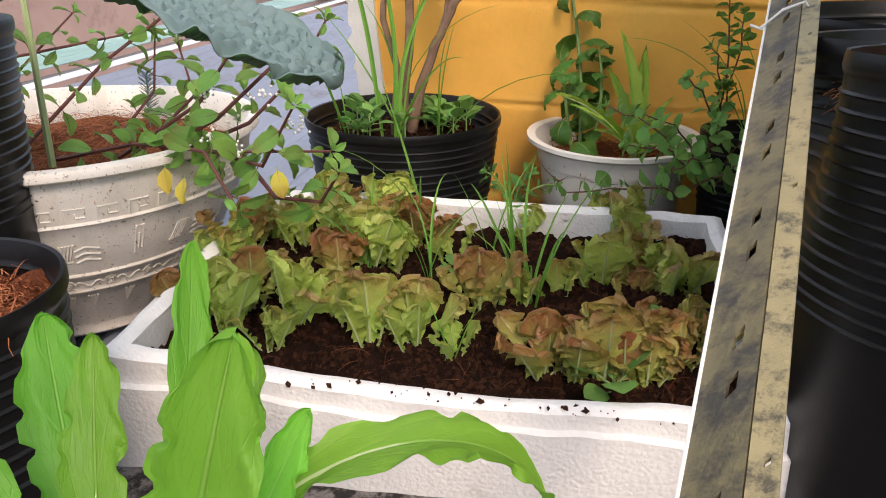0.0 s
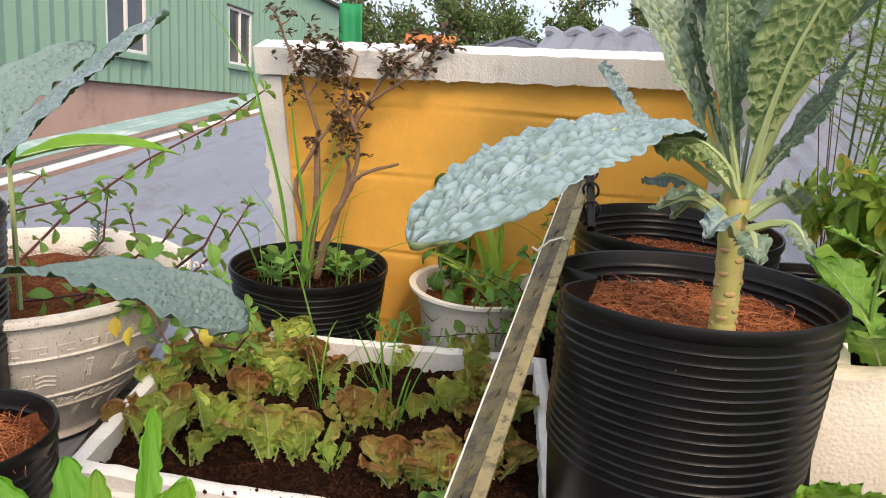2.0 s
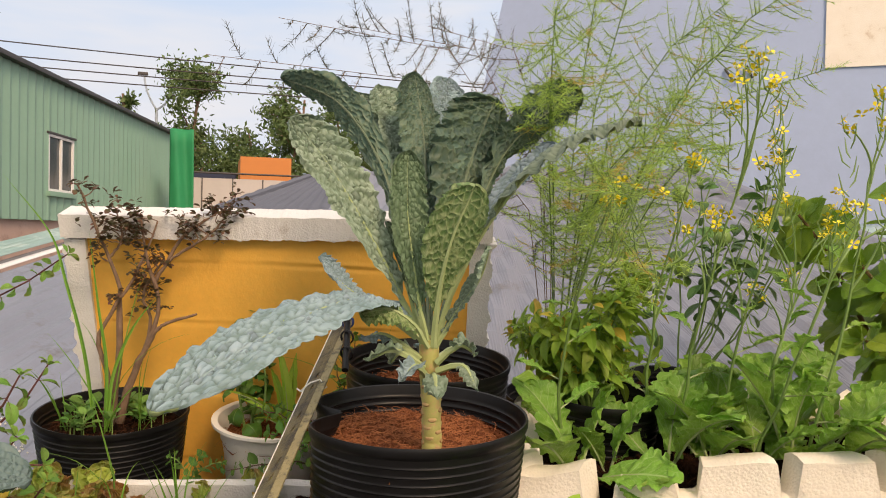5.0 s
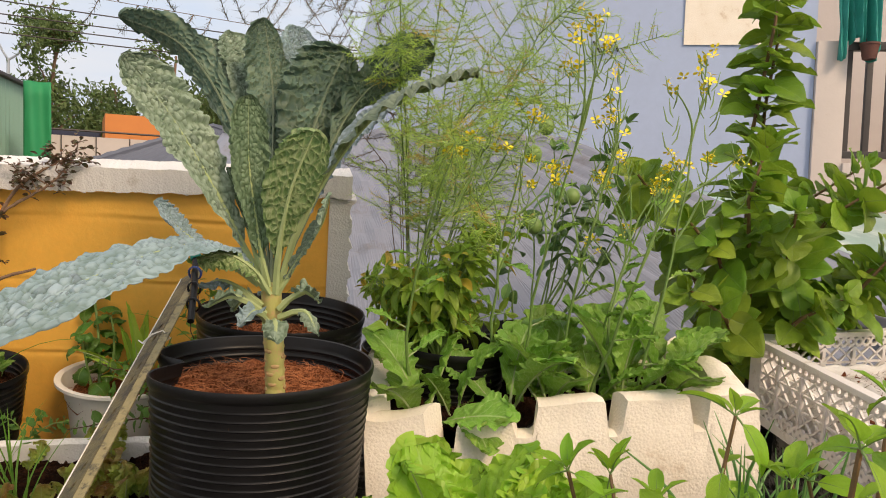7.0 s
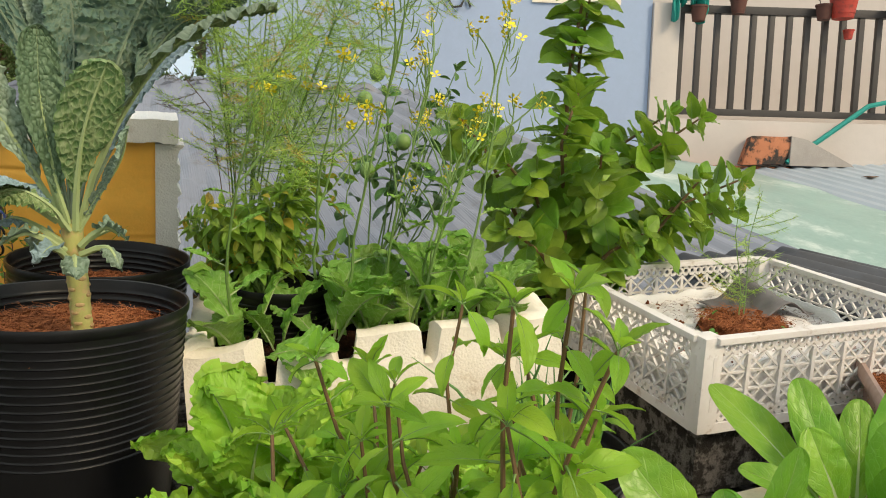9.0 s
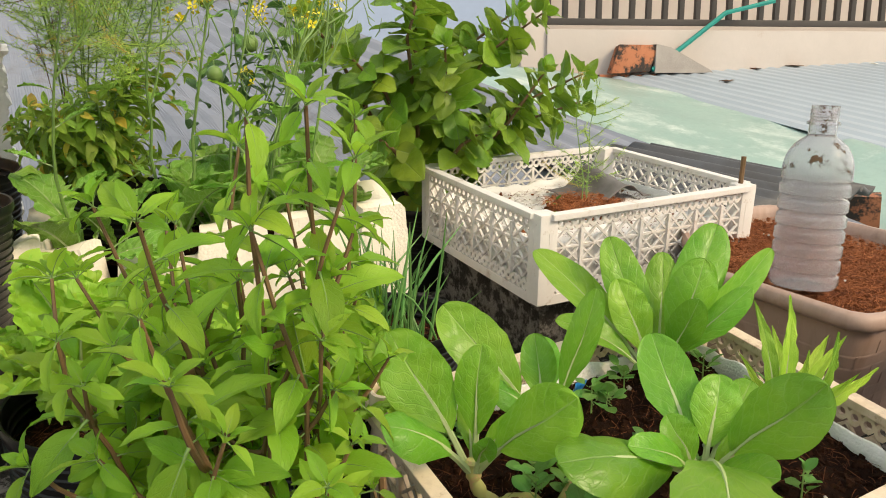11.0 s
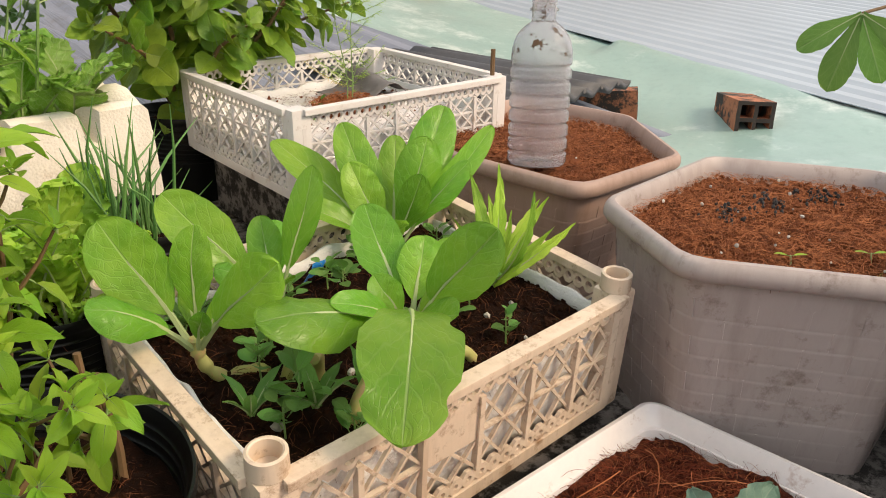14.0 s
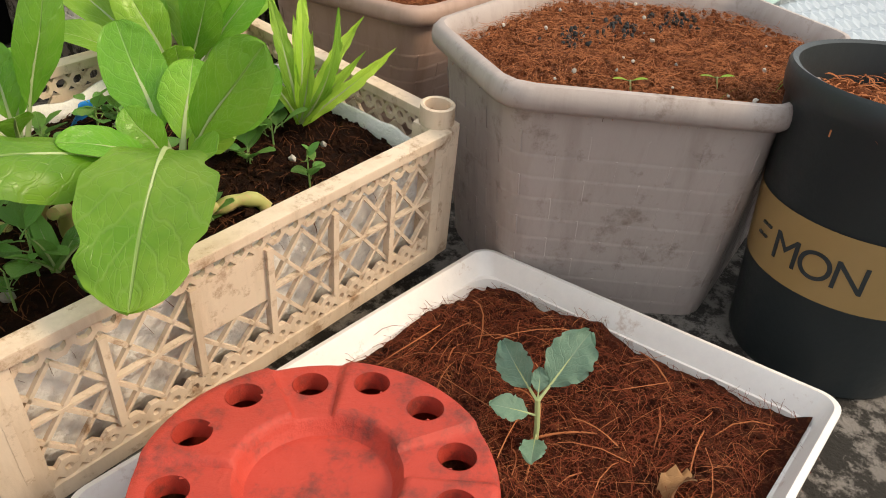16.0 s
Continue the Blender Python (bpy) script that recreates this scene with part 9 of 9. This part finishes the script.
BAS = pool(5, lambda i: leaf_mesh("basil_leaf", BASIL, 0.047, 0.0200, "lance", 12, 3, 0.6 + 0.25 * (i % 3), 0.35, 0.04, 2.5, 0.03, 8, 0.02, 6, 0.0012, GREEN_STEM, i, 0.008))
BB = Vector((0.465, -0.205, 0.130))
B = lambda *p: Vector(p) - BB
tops = [(0.523, -0.228, 0.505), (0.466, -0.181, 0.488), (0.427, -0.167, 0.441), (0.388, -0.14, 0.454), (0.36, -0.141, 0.414), (0.484, -0.204, 0.456), (0.405, -0.166, 0.409), (0.41, -0.290, 0.510), (0.437, -0.300, 0.515), (0.458, -0.310, 0.488), (0.409, -0.290, 0.455),
        (0.37, -0.25, 0.46), (0.45, -0.10, 0.43), (0.39, -0.09, 0.40), (0.345, -0.19, 0.39), (0.355, -0.28, 0.42), (0.43, -0.315, 0.40), (0.38, -0.305, 0.36), (0.42, -0.33, 0.33), (0.47, -0.34, 0.27), (0.40, -0.335, 0.29), (0.51, -0.31, 0.25), (0.44, -0.35, 0.24), (0.35, -0.22, 0.33), (0.37, -0.12, 0.33), (0.45, -0.07, 0.34)]
runs = []
for i, tp in enumerate(tops):
    a = i * 2.4
    s = Vector((0.055 * math.cos(a) * ((i * 0.618) % 1), 0.055 * math.sin(a) * ((i * 0.618) % 1), 0))
    run = arc(s, B(*tp), rng.uniform(0.0, 0.03), 7, (math.cos(a), math.sin(a), 0.2), rng, 0.005)
    runs.append(run)
    for f0 in (0.50, 0.68):
        q = along(run, f0)
        runs.append(arc(q, q + Vector((rng.uniform(-0.05, 0.05), rng.uniform(-0.05, 0.05), rng.uniform(0.02, 0.07))), 0.01, 4, (0, 0, -1)))
stem_plant("basil_plant", "bushy basil plant with pointed bright green leaves on brown woody stems", "basil", BB, runs, BAS, BROWN_STEM, rng, 0.027, 0.88, True, (-40, 45), (0.0024, 0.0011), start=lambda p: (0.58 if p[-1].z > 0.24 else 0.38) if p[0].z < 0.02 else 0.15)
sticks = ((0.545, -0.215, 0.11, 0.240), (0.560, -0.230, 0.11, 0.225), (0.553, -0.218, 0.11, 0.20), (0.49, -0.33, 0.12, 0.19))
for i, (x, y, z0, z1) in enumerate(sticks):
    bm = bmesh.new()
    tube(bm, arc((x, y, z0), (x + 0.006 * (-1) ** i, y + 0.004, z1), 0.004, 5, (1, 0, 0), rng, 0.001), [0.0042, 0.0032], 7)
    solo("dry_twig", bm, BROWN_STEM, "cut-off brown woody twig standing in the pot", "twig", group="cut stems")
rng = random.Random(55)
chive = thing("chive_clump", "clump of thin dark green chives", "chives", Matrix.Translation((0.795, 0.055, 0.212)))
CH = pool(4, lambda i: (lambda bm: (tube(bm, [(0, 0, 0), (0, 0.004 * i, 0.05), (0, 0.012 * i, 0.10), (0, 0.026 * i, 0.145)], [0.0021, 0.0020, 0.0015, 0.0003], 6), finish(bm, "chive_leaf", CHIVE))[1])(bmesh.new()))
for i in range(52):
    a, r = rng.uniform(0, 6.28), 0.055 * math.sqrt(rng.random())
    part("leaf", rng.choice(CH), None, chive, m=Matrix.Translation((r * math.cos(a), r * math.sin(a), 0)) @ Euler((rng.gauss(0, 0.22), rng.gauss(0, 0.22), rng.uniform(0, 6.28))).to_matrix().to_4x4() @ Matrix.Scale(rng.uniform(0.55, 1.25), 4))

# ---- bok choy ----
rng = random.Random(61)
def bok_choy(base, leaves, label="bok choy with broad smooth oval leaves on pale stalks"):
    """Each leaf: tip, the side it faces, width, how far it bows towards that side; the stalks spring from one knobbly stem."""
    base = Vector(base)
    ob = thing("bok_choy", label, "bok choy", Matrix.Translation(base), "bok choy in the tan crate")
    bm = bmesh.new()
    stem = [(0.058, -0.036, -0.048), (0.050, -0.034, -0.034), (0.036, -0.022, -0.031), (0.022, -0.012, -0.034), (0.010, -0.004, -0.024), (0.003, 0, -0.010), (0, 0, 0.004), (0, 0, 0.014)]
    tube(bm, [curve_at(stem, i / 24) for i in range(25)], [0.0064 + 0.0010 * math.sin(i * 1.7) + 0.0006 * math.sin(i * 3.1) for i in range(25)], 10)
    part("stem", bm, KALE_STEM, ob, "knobbly yellowish stem")
    for i, (tip, up, w, bow) in enumerate(leaves):
        tip, up = Vector(tip) - base, Vector(up).normalized()
        out = Vector((tip.x, tip.y, 0)).normalized() if Vector((tip.x, tip.y, 0)).length > 0.01 else Vector()
        root = out * 0.005 + Vector((0, 0, 0.004))
        path = [root, root.lerp(tip, 0.34) + up * bow * 0.6 + Vector((0, 0, 0.006)), root.lerp(tip, 0.70) + up * bow, tip - up * bow * 0.4]
        ln = path_length(path)
        bare = 0.22 if w > 0.032 else 0.16
        me = leaf_mesh("bok_choy_leaf", BOK, ln * (1 - bare), w, "disc", 44, 12, 0, 0.16 + 0.10 * (i % 3), 0.022, 1.3, 0.015, 6, 0.016, 3.2, 0.0036 if w > 0.04 else 0.0026, PALE_STEM, 170 + i + int(w * 5000), ln * bare, 0.10 * (i % 4), path=path, facing=up)
        part("leaf", me, None, ob)
    return ob


NEAR, EDGE, FLAT, BACK = (-0.60, -0.62, 0.45), (-0.90, -0.10, 0.35), (-0.32, -0.42, 0.85), (-0.25, -0.85, 0.45)
bok_choy((0.683, -0.180, 0.180), [((0.655, -0.098, 0.303), (-0.62, -0.55, 0.42), 0.064, 0.004), ((0.702, -0.172, 0.298), (-0.86, -0.35, 0.30), 0.044, 0.006), ((0.697, -0.283, 0.281), (-0.42, -0.60, 0.62), 0.060, 0.006), ((0.590, -0.163, 0.255), (-0.25, -0.50, 0.82), 0.046, 0.012),
                                  ((0.668, -0.214, 0.232), NEAR, 0.022, 0.004), ((0.705, -0.150, 0.240), NEAR, 0.022, 0.004), ((0.715, -0.205, 0.238), NEAR, 0.024, 0.003)])
bok_choy((0.788, -0.180, 0.186), [((0.733, -0.090, 0.312), (-0.55, -0.60, 0.52), 0.058, 0.006), ((0.806, -0.150, 0.278), (-0.60, -0.75, 0.30), 0.038, 0.004), ((0.832, -0.207, 0.332), (-0.45, -0.85, 0.10), 0.038, 0.004), ((0.735, -0.155, 0.245), FLAT, 0.034, 0.008), ((0.845, -0.130, 0.262), NEAR, 0.036, 0.006), ((0.760, -0.225, 0.236), FLAT, 0.030, 0.006)])
bok_choy((0.975, -0.195, 0.190), [((0.950, -0.035, 0.330), (-0.30, -0.70, 0.60), 0.052, 0.008), ((0.990, -0.115, 0.350), (-0.62, -0.60, 0.40), 0.050, 0.005), ((1.100, -0.198, 0.362), (-0.45, -0.55, 0.68), 0.060, 0.006), ((1.013, -0.228, 0.338), (-0.35, -0.55, 0.72), 0.056, 0.010), ((1.120, -0.258, 0.336), (-0.75, -0.60, 0.10), 0.034, 0.003), ((0.962, -0.146, 0.308), NEAR, 0.048, 0.004), ((0.980, -0.240, 0.298), (-0.75, -0.50, 0.35), 0.040, 0.003),
                                  ((1.032, -0.275, 0.310), (-0.30, -0.40, 0.85), 0.036, 0.008), ((0.895, -0.110, 0.268), FLAT, 0.036, 0.010), ((0.930, -0.235, 0.255), NEAR, 0.036, 0.005), ((1.040, -0.160, 0.330), NEAR, 0.046, 0.004)])
bok_choy((0.806, -0.338, 0.186), [((0.842, -0.262, 0.296), (-0.70, -0.62, 0.32), 0.050, 0.004), ((0.852, -0.328, 0.270), (-0.70, -0.60, 0.38), 0.046, 0.005), ((0.814, -0.430, 0.300), (-0.72, -0.35, 0.55), 0.060, 0.005), ((0.650, -0.300, 0.250), (-0.22, -0.42, 0.88), 0.066, 0.012), ((0.722, -0.316, 0.243), (-0.25, -0.50, 0.82), 0.030, 0.008),
                                  ((0.762, -0.420, 0.238), (-0.55, 0.10, 0.80), 0.040, 0.004), ((0.880, -0.345, 0.262), FLAT, 0.040, 0.005), ((0.868, -0.398, 0.268), NEAR, 0.040, 0.004), ((0.790, -0.310, 0.245), NEAR, 0.032, 0.003), ((0.835, -0.375, 0.235), NEAR, 0.030, 0.003)], "large bok choy with one leaf hanging over the crate rim")
rim_path = [(-0.006, -0.004, 0.008), (-0.028, -0.022, 0.038), (-0.068, -0.052, 0.046), (-0.118, -0.082, 0.028), (-0.160, -0.104, -0.006)]
hang = leaf_mesh("bok_choy_leaf", BOK, path_length(rim_path) * 0.70, 0.086, "disc", 60, 16, 0, 0.10, 0.030, 1.6, 0.20, 2.6, 0.012, 4, 0.0036, PALE_STEM, 191, path_length(rim_path) * 0.30, path=rim_path, facing=[(-0.2, -0.4, 0.9), (-0.62, -0.42, 0.55)])
part("leaf", hang, None, bpy.data.objects["bok_choy.003"], "large torn leaf hanging over the rim")
rng = random.Random(63)
for x, y, dx in ((0.735, -0.235, 0.012), (0.760, -0.262, -0.015), (0.720, -0.330, 0.02)):
    bm = bmesh.new()
    tube(bm, [(x, y, 0.125), (x + dx * 0.6, y - 0.004, 0.150), (x + dx, y - 0.012, 0.172), (x + dx * 2.2, y - 0.024, 0.178)], [0.008, 0.0075, 0.0065, 0.005], 9)
    solo("cut_stalk", bm, KALE_STEM, "pale knobbly old stalk bent over the soil", "stalk", group="old stalks")
rng = random.Random(62)
leg = thing("mustard_plant", "leggy yellow-green mustard with narrow torn leaves in the crate", "mustard plant", Matrix.Translation((0.985, -0.330, 0.175)))
NARROW = pool(3, lambda i: leaf_mesh("narrow_leaf", CURLY, 0.12, 0.0140, "strap", 40, 4, 0.4 + 0.3 * i, 0.4, 0.10, 3, 0.22, 5.5, 0.01, 6, 0.003, PALE_STEM, i))
for tip, up in (((1.008, -0.288, 0.300), (-0.7, -0.6, 0.3)), ((1.09, -0.34, 0.255), (-0.3, -0.4, 0.9)), ((1.00, -0.40, 0.25), NEAR), ((0.95, -0.30, 0.26), NEAR), ((1.06, -0.40, 0.24), BACK), ((0.975, -0.36, 0.27), NEAR), ((1.03, -0.30, 0.27), FLAT), ((1.02, -0.32, 0.31), NEAR), ((1.05, -0.37, 0.27), FLAT), ((0.99, -0.38, 0.29), BACK)):
    me = rng.choice(NARROW)
    part("leaf", me, None, leg, m=aim(me, (0, 0, 0), Vector(tip) - Vector((0.985, -0.330, 0.175)), up))
for i in range(26):
    u, v = rng.random() * 0.9 + 0.05, rng.random() * 0.9 + 0.05
    weed(C1M @ Vector(crate1_soil(u, v)) - Vector((0, 0, 0.003)), rng, 9, rng.uniform(0.9, 1.5), "tiny green weed under the bok choy", 0.02, rng.uniform(0.015, 0.04))
for i in range(12):
    p = C1M @ Vector(crate1_soil(rng.random() * 0.9 + 0.05, rng.random() * 0.9 + 0.05))
    bm = bmesh.new()
    bmesh.ops.create_icosphere(bm, subdivisions=1, radius=rng.uniform(0.003, 0.007))
    for v in bm.verts:
        v.co *= 1 + rng.uniform(-0.25, 0.25)
    solo("pebble", bm, STONE, "pale pebble lying on the dark soil", "pebble", Matrix.Translation(p), group="pebbles in the crate", smooth=False)
long_leaf = pool(2, lambda i: leaf_mesh("weed_leaf", MINT, 0.050, 0.014, "strap", 10, 3, 0.5, 0.3, 0.06, 3, seed=i, rib=0.0015, rib_mat=PALE_STEM))
for x, y in ((0.705, -0.305), (0.745, -0.330), (0.665, -0.265)):
    ob = thing("weed", "small strap-leaved weed at the crate's edge", "weed", Matrix.Translation((x, y, 0.145)), "weeds")
    for k in range(5):
        part("leaf", rng.choice(long_leaf), None, ob, m=turn_leaf((0, 0, 0), 72 * k + rng.uniform(-20, 20), rng.uniform(45, 80), 0, rng.uniform(0.7, 1.1)))

bm = sheet(lambda u, v: (0.030 * (u - 0.5), 0.006 * math.sin(3 * u + 1) + 0.004 * math.sin(5 * v), 0.042 * v), 8, 8)
thick(solo("plastic_scrap", bm, surface("blue_plastic_film", (0.015, 0.16, 0.52), (0.03, 0.24, 0.62), 0.3, 40, 120, 0.3, 0.001), "crumpled blue plastic scrap stuck in the soil", "scrap", pose(0.885, -0.140, 0.160, 12, 0, 30)), 0.0006)

# ---- crate with coir, seedlings, hexagonal pots ----
rng = random.Random(71)
p = C2M @ Vector(crate2_soil(0.55, 0.55))
fern(tuple(p), [[p, p + Vector((0.005, 0.0, 0.06)), p + Vector((-0.01, 0.01, 0.17)), p + Vector((-0.015, 0.0, 0.27))], [p + Vector((0.015, 0, 0)), p + Vector((0.02, 0.0, 0.06)), p + Vector((0.035, 0.01, 0.16)), p + Vector((0.05, 0.0, 0.25))], [p + Vector((0.04, 0.02, 0)), p + Vector((0.06, 0.03, 0.06)), p + Vector((0.09, 0.02, 0.12))]], rng, "thin young asparagus seedlings in the white crate", 0.1, 0.8, "asparagus_seedling")
bm = bmesh.new()
tube(bm, [C2 @ Vector((C2W - 0.02, 0.01, -0.02)), C2 @ Vector((C2W - 0.018, 0.012, 0.048))], 0.0045, 7)
solo("wooden_stick", bm, BROWN_STEM, "short brown stick at the crate's corner", "stick")
for i, (u, v) in enumerate(((0.3, 0.4), (0.4, 0.55), (0.62, 0.3), (0.7, 0.6))):
    weed(C2M @ Vector(crate2_soil(u, v)), rng, 5, 0.8, "tiny green seedling in the coir")
SEED = leaf_mesh("seed_leaf", CURLY, 0.014, 0.008, "oval", 6, 2, 0.3, 0.2, seed=1, stalk=0.003, rib=0.0006)
for x, y in ((1.105, -0.628), (1.17, -0.70)):
    ob = thing("seedling", "tiny two-leaved green seedling in the coir", "seedling", Matrix.Translation((x, y, 0.200 + 0.1 * (y + 0.6) + 0.03 * (x - 1.27))), "seedlings")
    bm = bmesh.new()
    tube(bm, [(0, 0, -0.006), (0.002, 0, 0.02), (0.001, 0.001, 0.030)], 0.0010, 5)
    part("stem", bm, PALE_STEM, ob)
    for a in (20, 200):
        part("leaf", SEED, None, ob, m=turn_leaf((0.001, 0.001, 0.029), a, 15))
for x, y in ((1.20, -0.75), (1.09, -0.70), (1.30, -0.79)):
    tuft(Vector((x, y, 0.185)), 2, 0.06, rng, "single thin grass shoot in the coir")
bm = bmesh.new()
for _ in range(150):
    c = rng.choice(((0.05, 0.05), (0.12, 0.0), (-0.02, 0.08)))
    q = HEX2_M @ Vector((c[0] + rng.gauss(0, 0.024), c[1] + rng.gauss(0, 0.016), rng.uniform(0.004, 0.010)))
    bmesh.ops.create_icosphere(bm, subdivisions=1, radius=rng.uniform(0.0015, 0.005), matrix=Matrix.Translation(q) @ Euler((rng.uniform(0, 3), rng.uniform(0, 3), 0)).to_matrix().to_4x4() @ Matrix.Diagonal((1, 0.8, 0.5, 1)))
solo("charcoal_crumbs", bm, BLACK_CHAR, "scattered black charcoal crumbs on the coir", "charcoal", kind="stuff", smooth=False)
for mm, k, rr in ((HEX1_M, 14, 0.17), (HEX2_M, 22, 0.19)):
    for _ in range(k):
        a, r = rng.uniform(0, 6.28), rr * math.sqrt(rng.random())
        bm = bmesh.new()
        bmesh.ops.create_icosphere(bm, subdivisions=1, radius=rng.uniform(0.001, 0.003))
        for v in bm.verts:
            v.co *= 1 + rng.uniform(-0.3, 0.3)
        solo("pebble", bm, STONE, "small pale chip lying on the coir", "pebble", mm @ pose(r * math.cos(a), r * math.sin(a), 0.010), group="chips on the coir", smooth=False)

# kale seedling in the tray
KS = Vector((0.818, -0.642, 0.010))
ks = thing("kale_seedling", "young kale seedling with rounded blue-green leaves", "seedling", Matrix.Translation(KS))
SEEDK = pool(2, lambda i: leaf_mesh("kale_leaf", KALE_SEED, 0.042, 0.030, "oval", 24, 6, 0.4, 0.25, 0.05, 2.5, 0.20, 5, 0.02, 5, 0.0014, PALE_STEM, 5 + i, 0.012))
bm = bmesh.new()
tube(bm, [(0, 0, -0.006), (0.003, 0.0, 0.02), (0.006, 0.002, 0.042)], 0.0022, 7)
part("stem", bm, PALE_STEM, ks)
for base, tip, up in (((0.006, 0.002, 0.040), (0.055, -0.022, 0.080), (-0.7, -0.2, 0.6)), ((0.006, 0.002, 0.040), (0.030, 0.040, 0.070), (-0.8, 0.1, 0.5)), ((0.004, 0.0, 0.028), (-0.012, 0.034, 0.040), (-0.5, 0.0, 0.9)), ((0.002, 0.0, 0.012), (-0.034, -0.008, 0.016), (-0.4, 0, 1)), ((0.006, 0.002, 0.042), (0.022, 0.006, 0.060), (-0.7, -0.3, 0.5))):
    me = rng.choice(SEEDK)
    part("leaf", me, None, ks, m=aim(me, base, tip, up))
bm = bmesh.new()
for i in range(5):
    a = i * 1.25
    tube(bm, arc((0, 0, 0), (0.016 * math.cos(a), 0.016 * math.sin(a), 0.006), 0.004, 3), [0.004, 0.001], 5)
solo("dry_leaf", bm, BARK, "crumpled dry brown leaf on the coir", "leaf", pose(0.690, -0.745, 0.008))

# fig leaf hanging over the deck
fg = thing("fig_branch", "lobed green fig leaf on a thin branch", "fig", Matrix.Translation((1.925, -0.60, 0.455)))
FIGL = pool(2, lambda i: leaf_mesh("fig_lobe", FIG, 0.150, 0.060, "spoon", 16, 5, 0.3, 0.12, 0.02, 3, 0.05, 6, 0.01, 6, 0.0020, PALE_STEM, i))
bm = bmesh.new()
tube(bm, [(0.55, -0.45, 0.10), (0.25, -0.2, 0.06), (0.0, 0.0, 0.0)], [0.006, 0.003], 7)
part("branch", bm, BROWN_STEM, fg)
for tip in ((1.900, -0.560, 0.312), (1.905, -0.650, 0.330), (1.895, -0.715, 0.380), (1.890, -0.500, 0.390)):
    me = rng.choice(FIGL)
    part("leaf_lobe", me, None, fg, m=aim(me, (0, 0, 0), Vector(tip) - Vector((1.925, -0.60, 0.455)), (-1, 0, 0.25)))
# tree leaf hanging in from above beside the tall pot
tl = leaf_mesh("broad_leaf", ROMAINE, 0.20, 0.075, "lance", 16, 4, 0.7, 0.25, 0.03, 3, 0.08, 4, 0.02, 5, 0.0025, PALE_STEM, 5)
br = thing("leafy_branch", "green leaf on a branch reaching over the tall pot", "branch", Matrix.Translation((-0.52, 0.66, 0.86)))
bm = bmesh.new()
tube(bm, [(-0.02, 0.0, -0.46), (-0.03, 0.0, -0.2), (0, 0, 0)], [0.005, 0.003], 6)
part("branch", bm, PALE_STEM, br)
for tip in ((-0.178, 0.652, 0.748), (-0.80, 0.70, 0.80), (-0.50, 0.95, 0.84)):
    part("leaf", tl, None, br, m=aim(tl, (0, 0, 0), Vector(tip) - Vector((-0.52, 0.66, 0.86)), (0.1, -0.5, 1)))

# crumbs spilt on the rim of the lettuce box
spill = thing("spilt_soil", "dark soil crumbs spilt on the white foam rim", "soil", Matrix(), kind="stuff")
crumbs("soil_clod_stuff", lambda g: tuple(LETTUCE_M @ Vector((-0.14 + 0.36 * g.random() ** 0.8, -0.178 + g.uniform(-0.008, 0.008), 0.137))), 60, CLOD, spill, 5, (0.0007, 0.0032))

# ---- litter on the tray's coir ----
DRY_BROWN = leaf_material("dry_brown_leaf", (0.24, 0.12, 0.055), (0.34, 0.18, 0.085), (0.36, 0.20, 0.10), 0.7, 0.1, 6, 0.3, vein_amount=0.4)
DRY = leaf_mesh("dry_leaf", DRY_BROWN, 0.030, 0.020, "oval", 14, 5, 2.6, 0.9, 0.16, 2.6, 0.15, 6, 0.02, 5, 0.0008, BROWN_STEM, 7, 0.005)
dry = thing("dry_leaf", "small curled brown dry leaf lying on the coir", "leaf", Matrix.Translation((0.833, -0.761, 0.012)))
part("blade", DRY, None, dry, m=turn_leaf((0, 0, 0), 40, 35, 20, 1.0))
bm = bmesh.new()
tube(bm, arc((0.823, -0.637, 0.012), (0.851, -0.682, 0.012), 0.004, 6, (0, 0, 1)), [0.0011, 0.0006], 6)
solo("dry_twig", bm, FIBRE, "thin straw-coloured twig lying on the coir", "twig", group="cut stems")
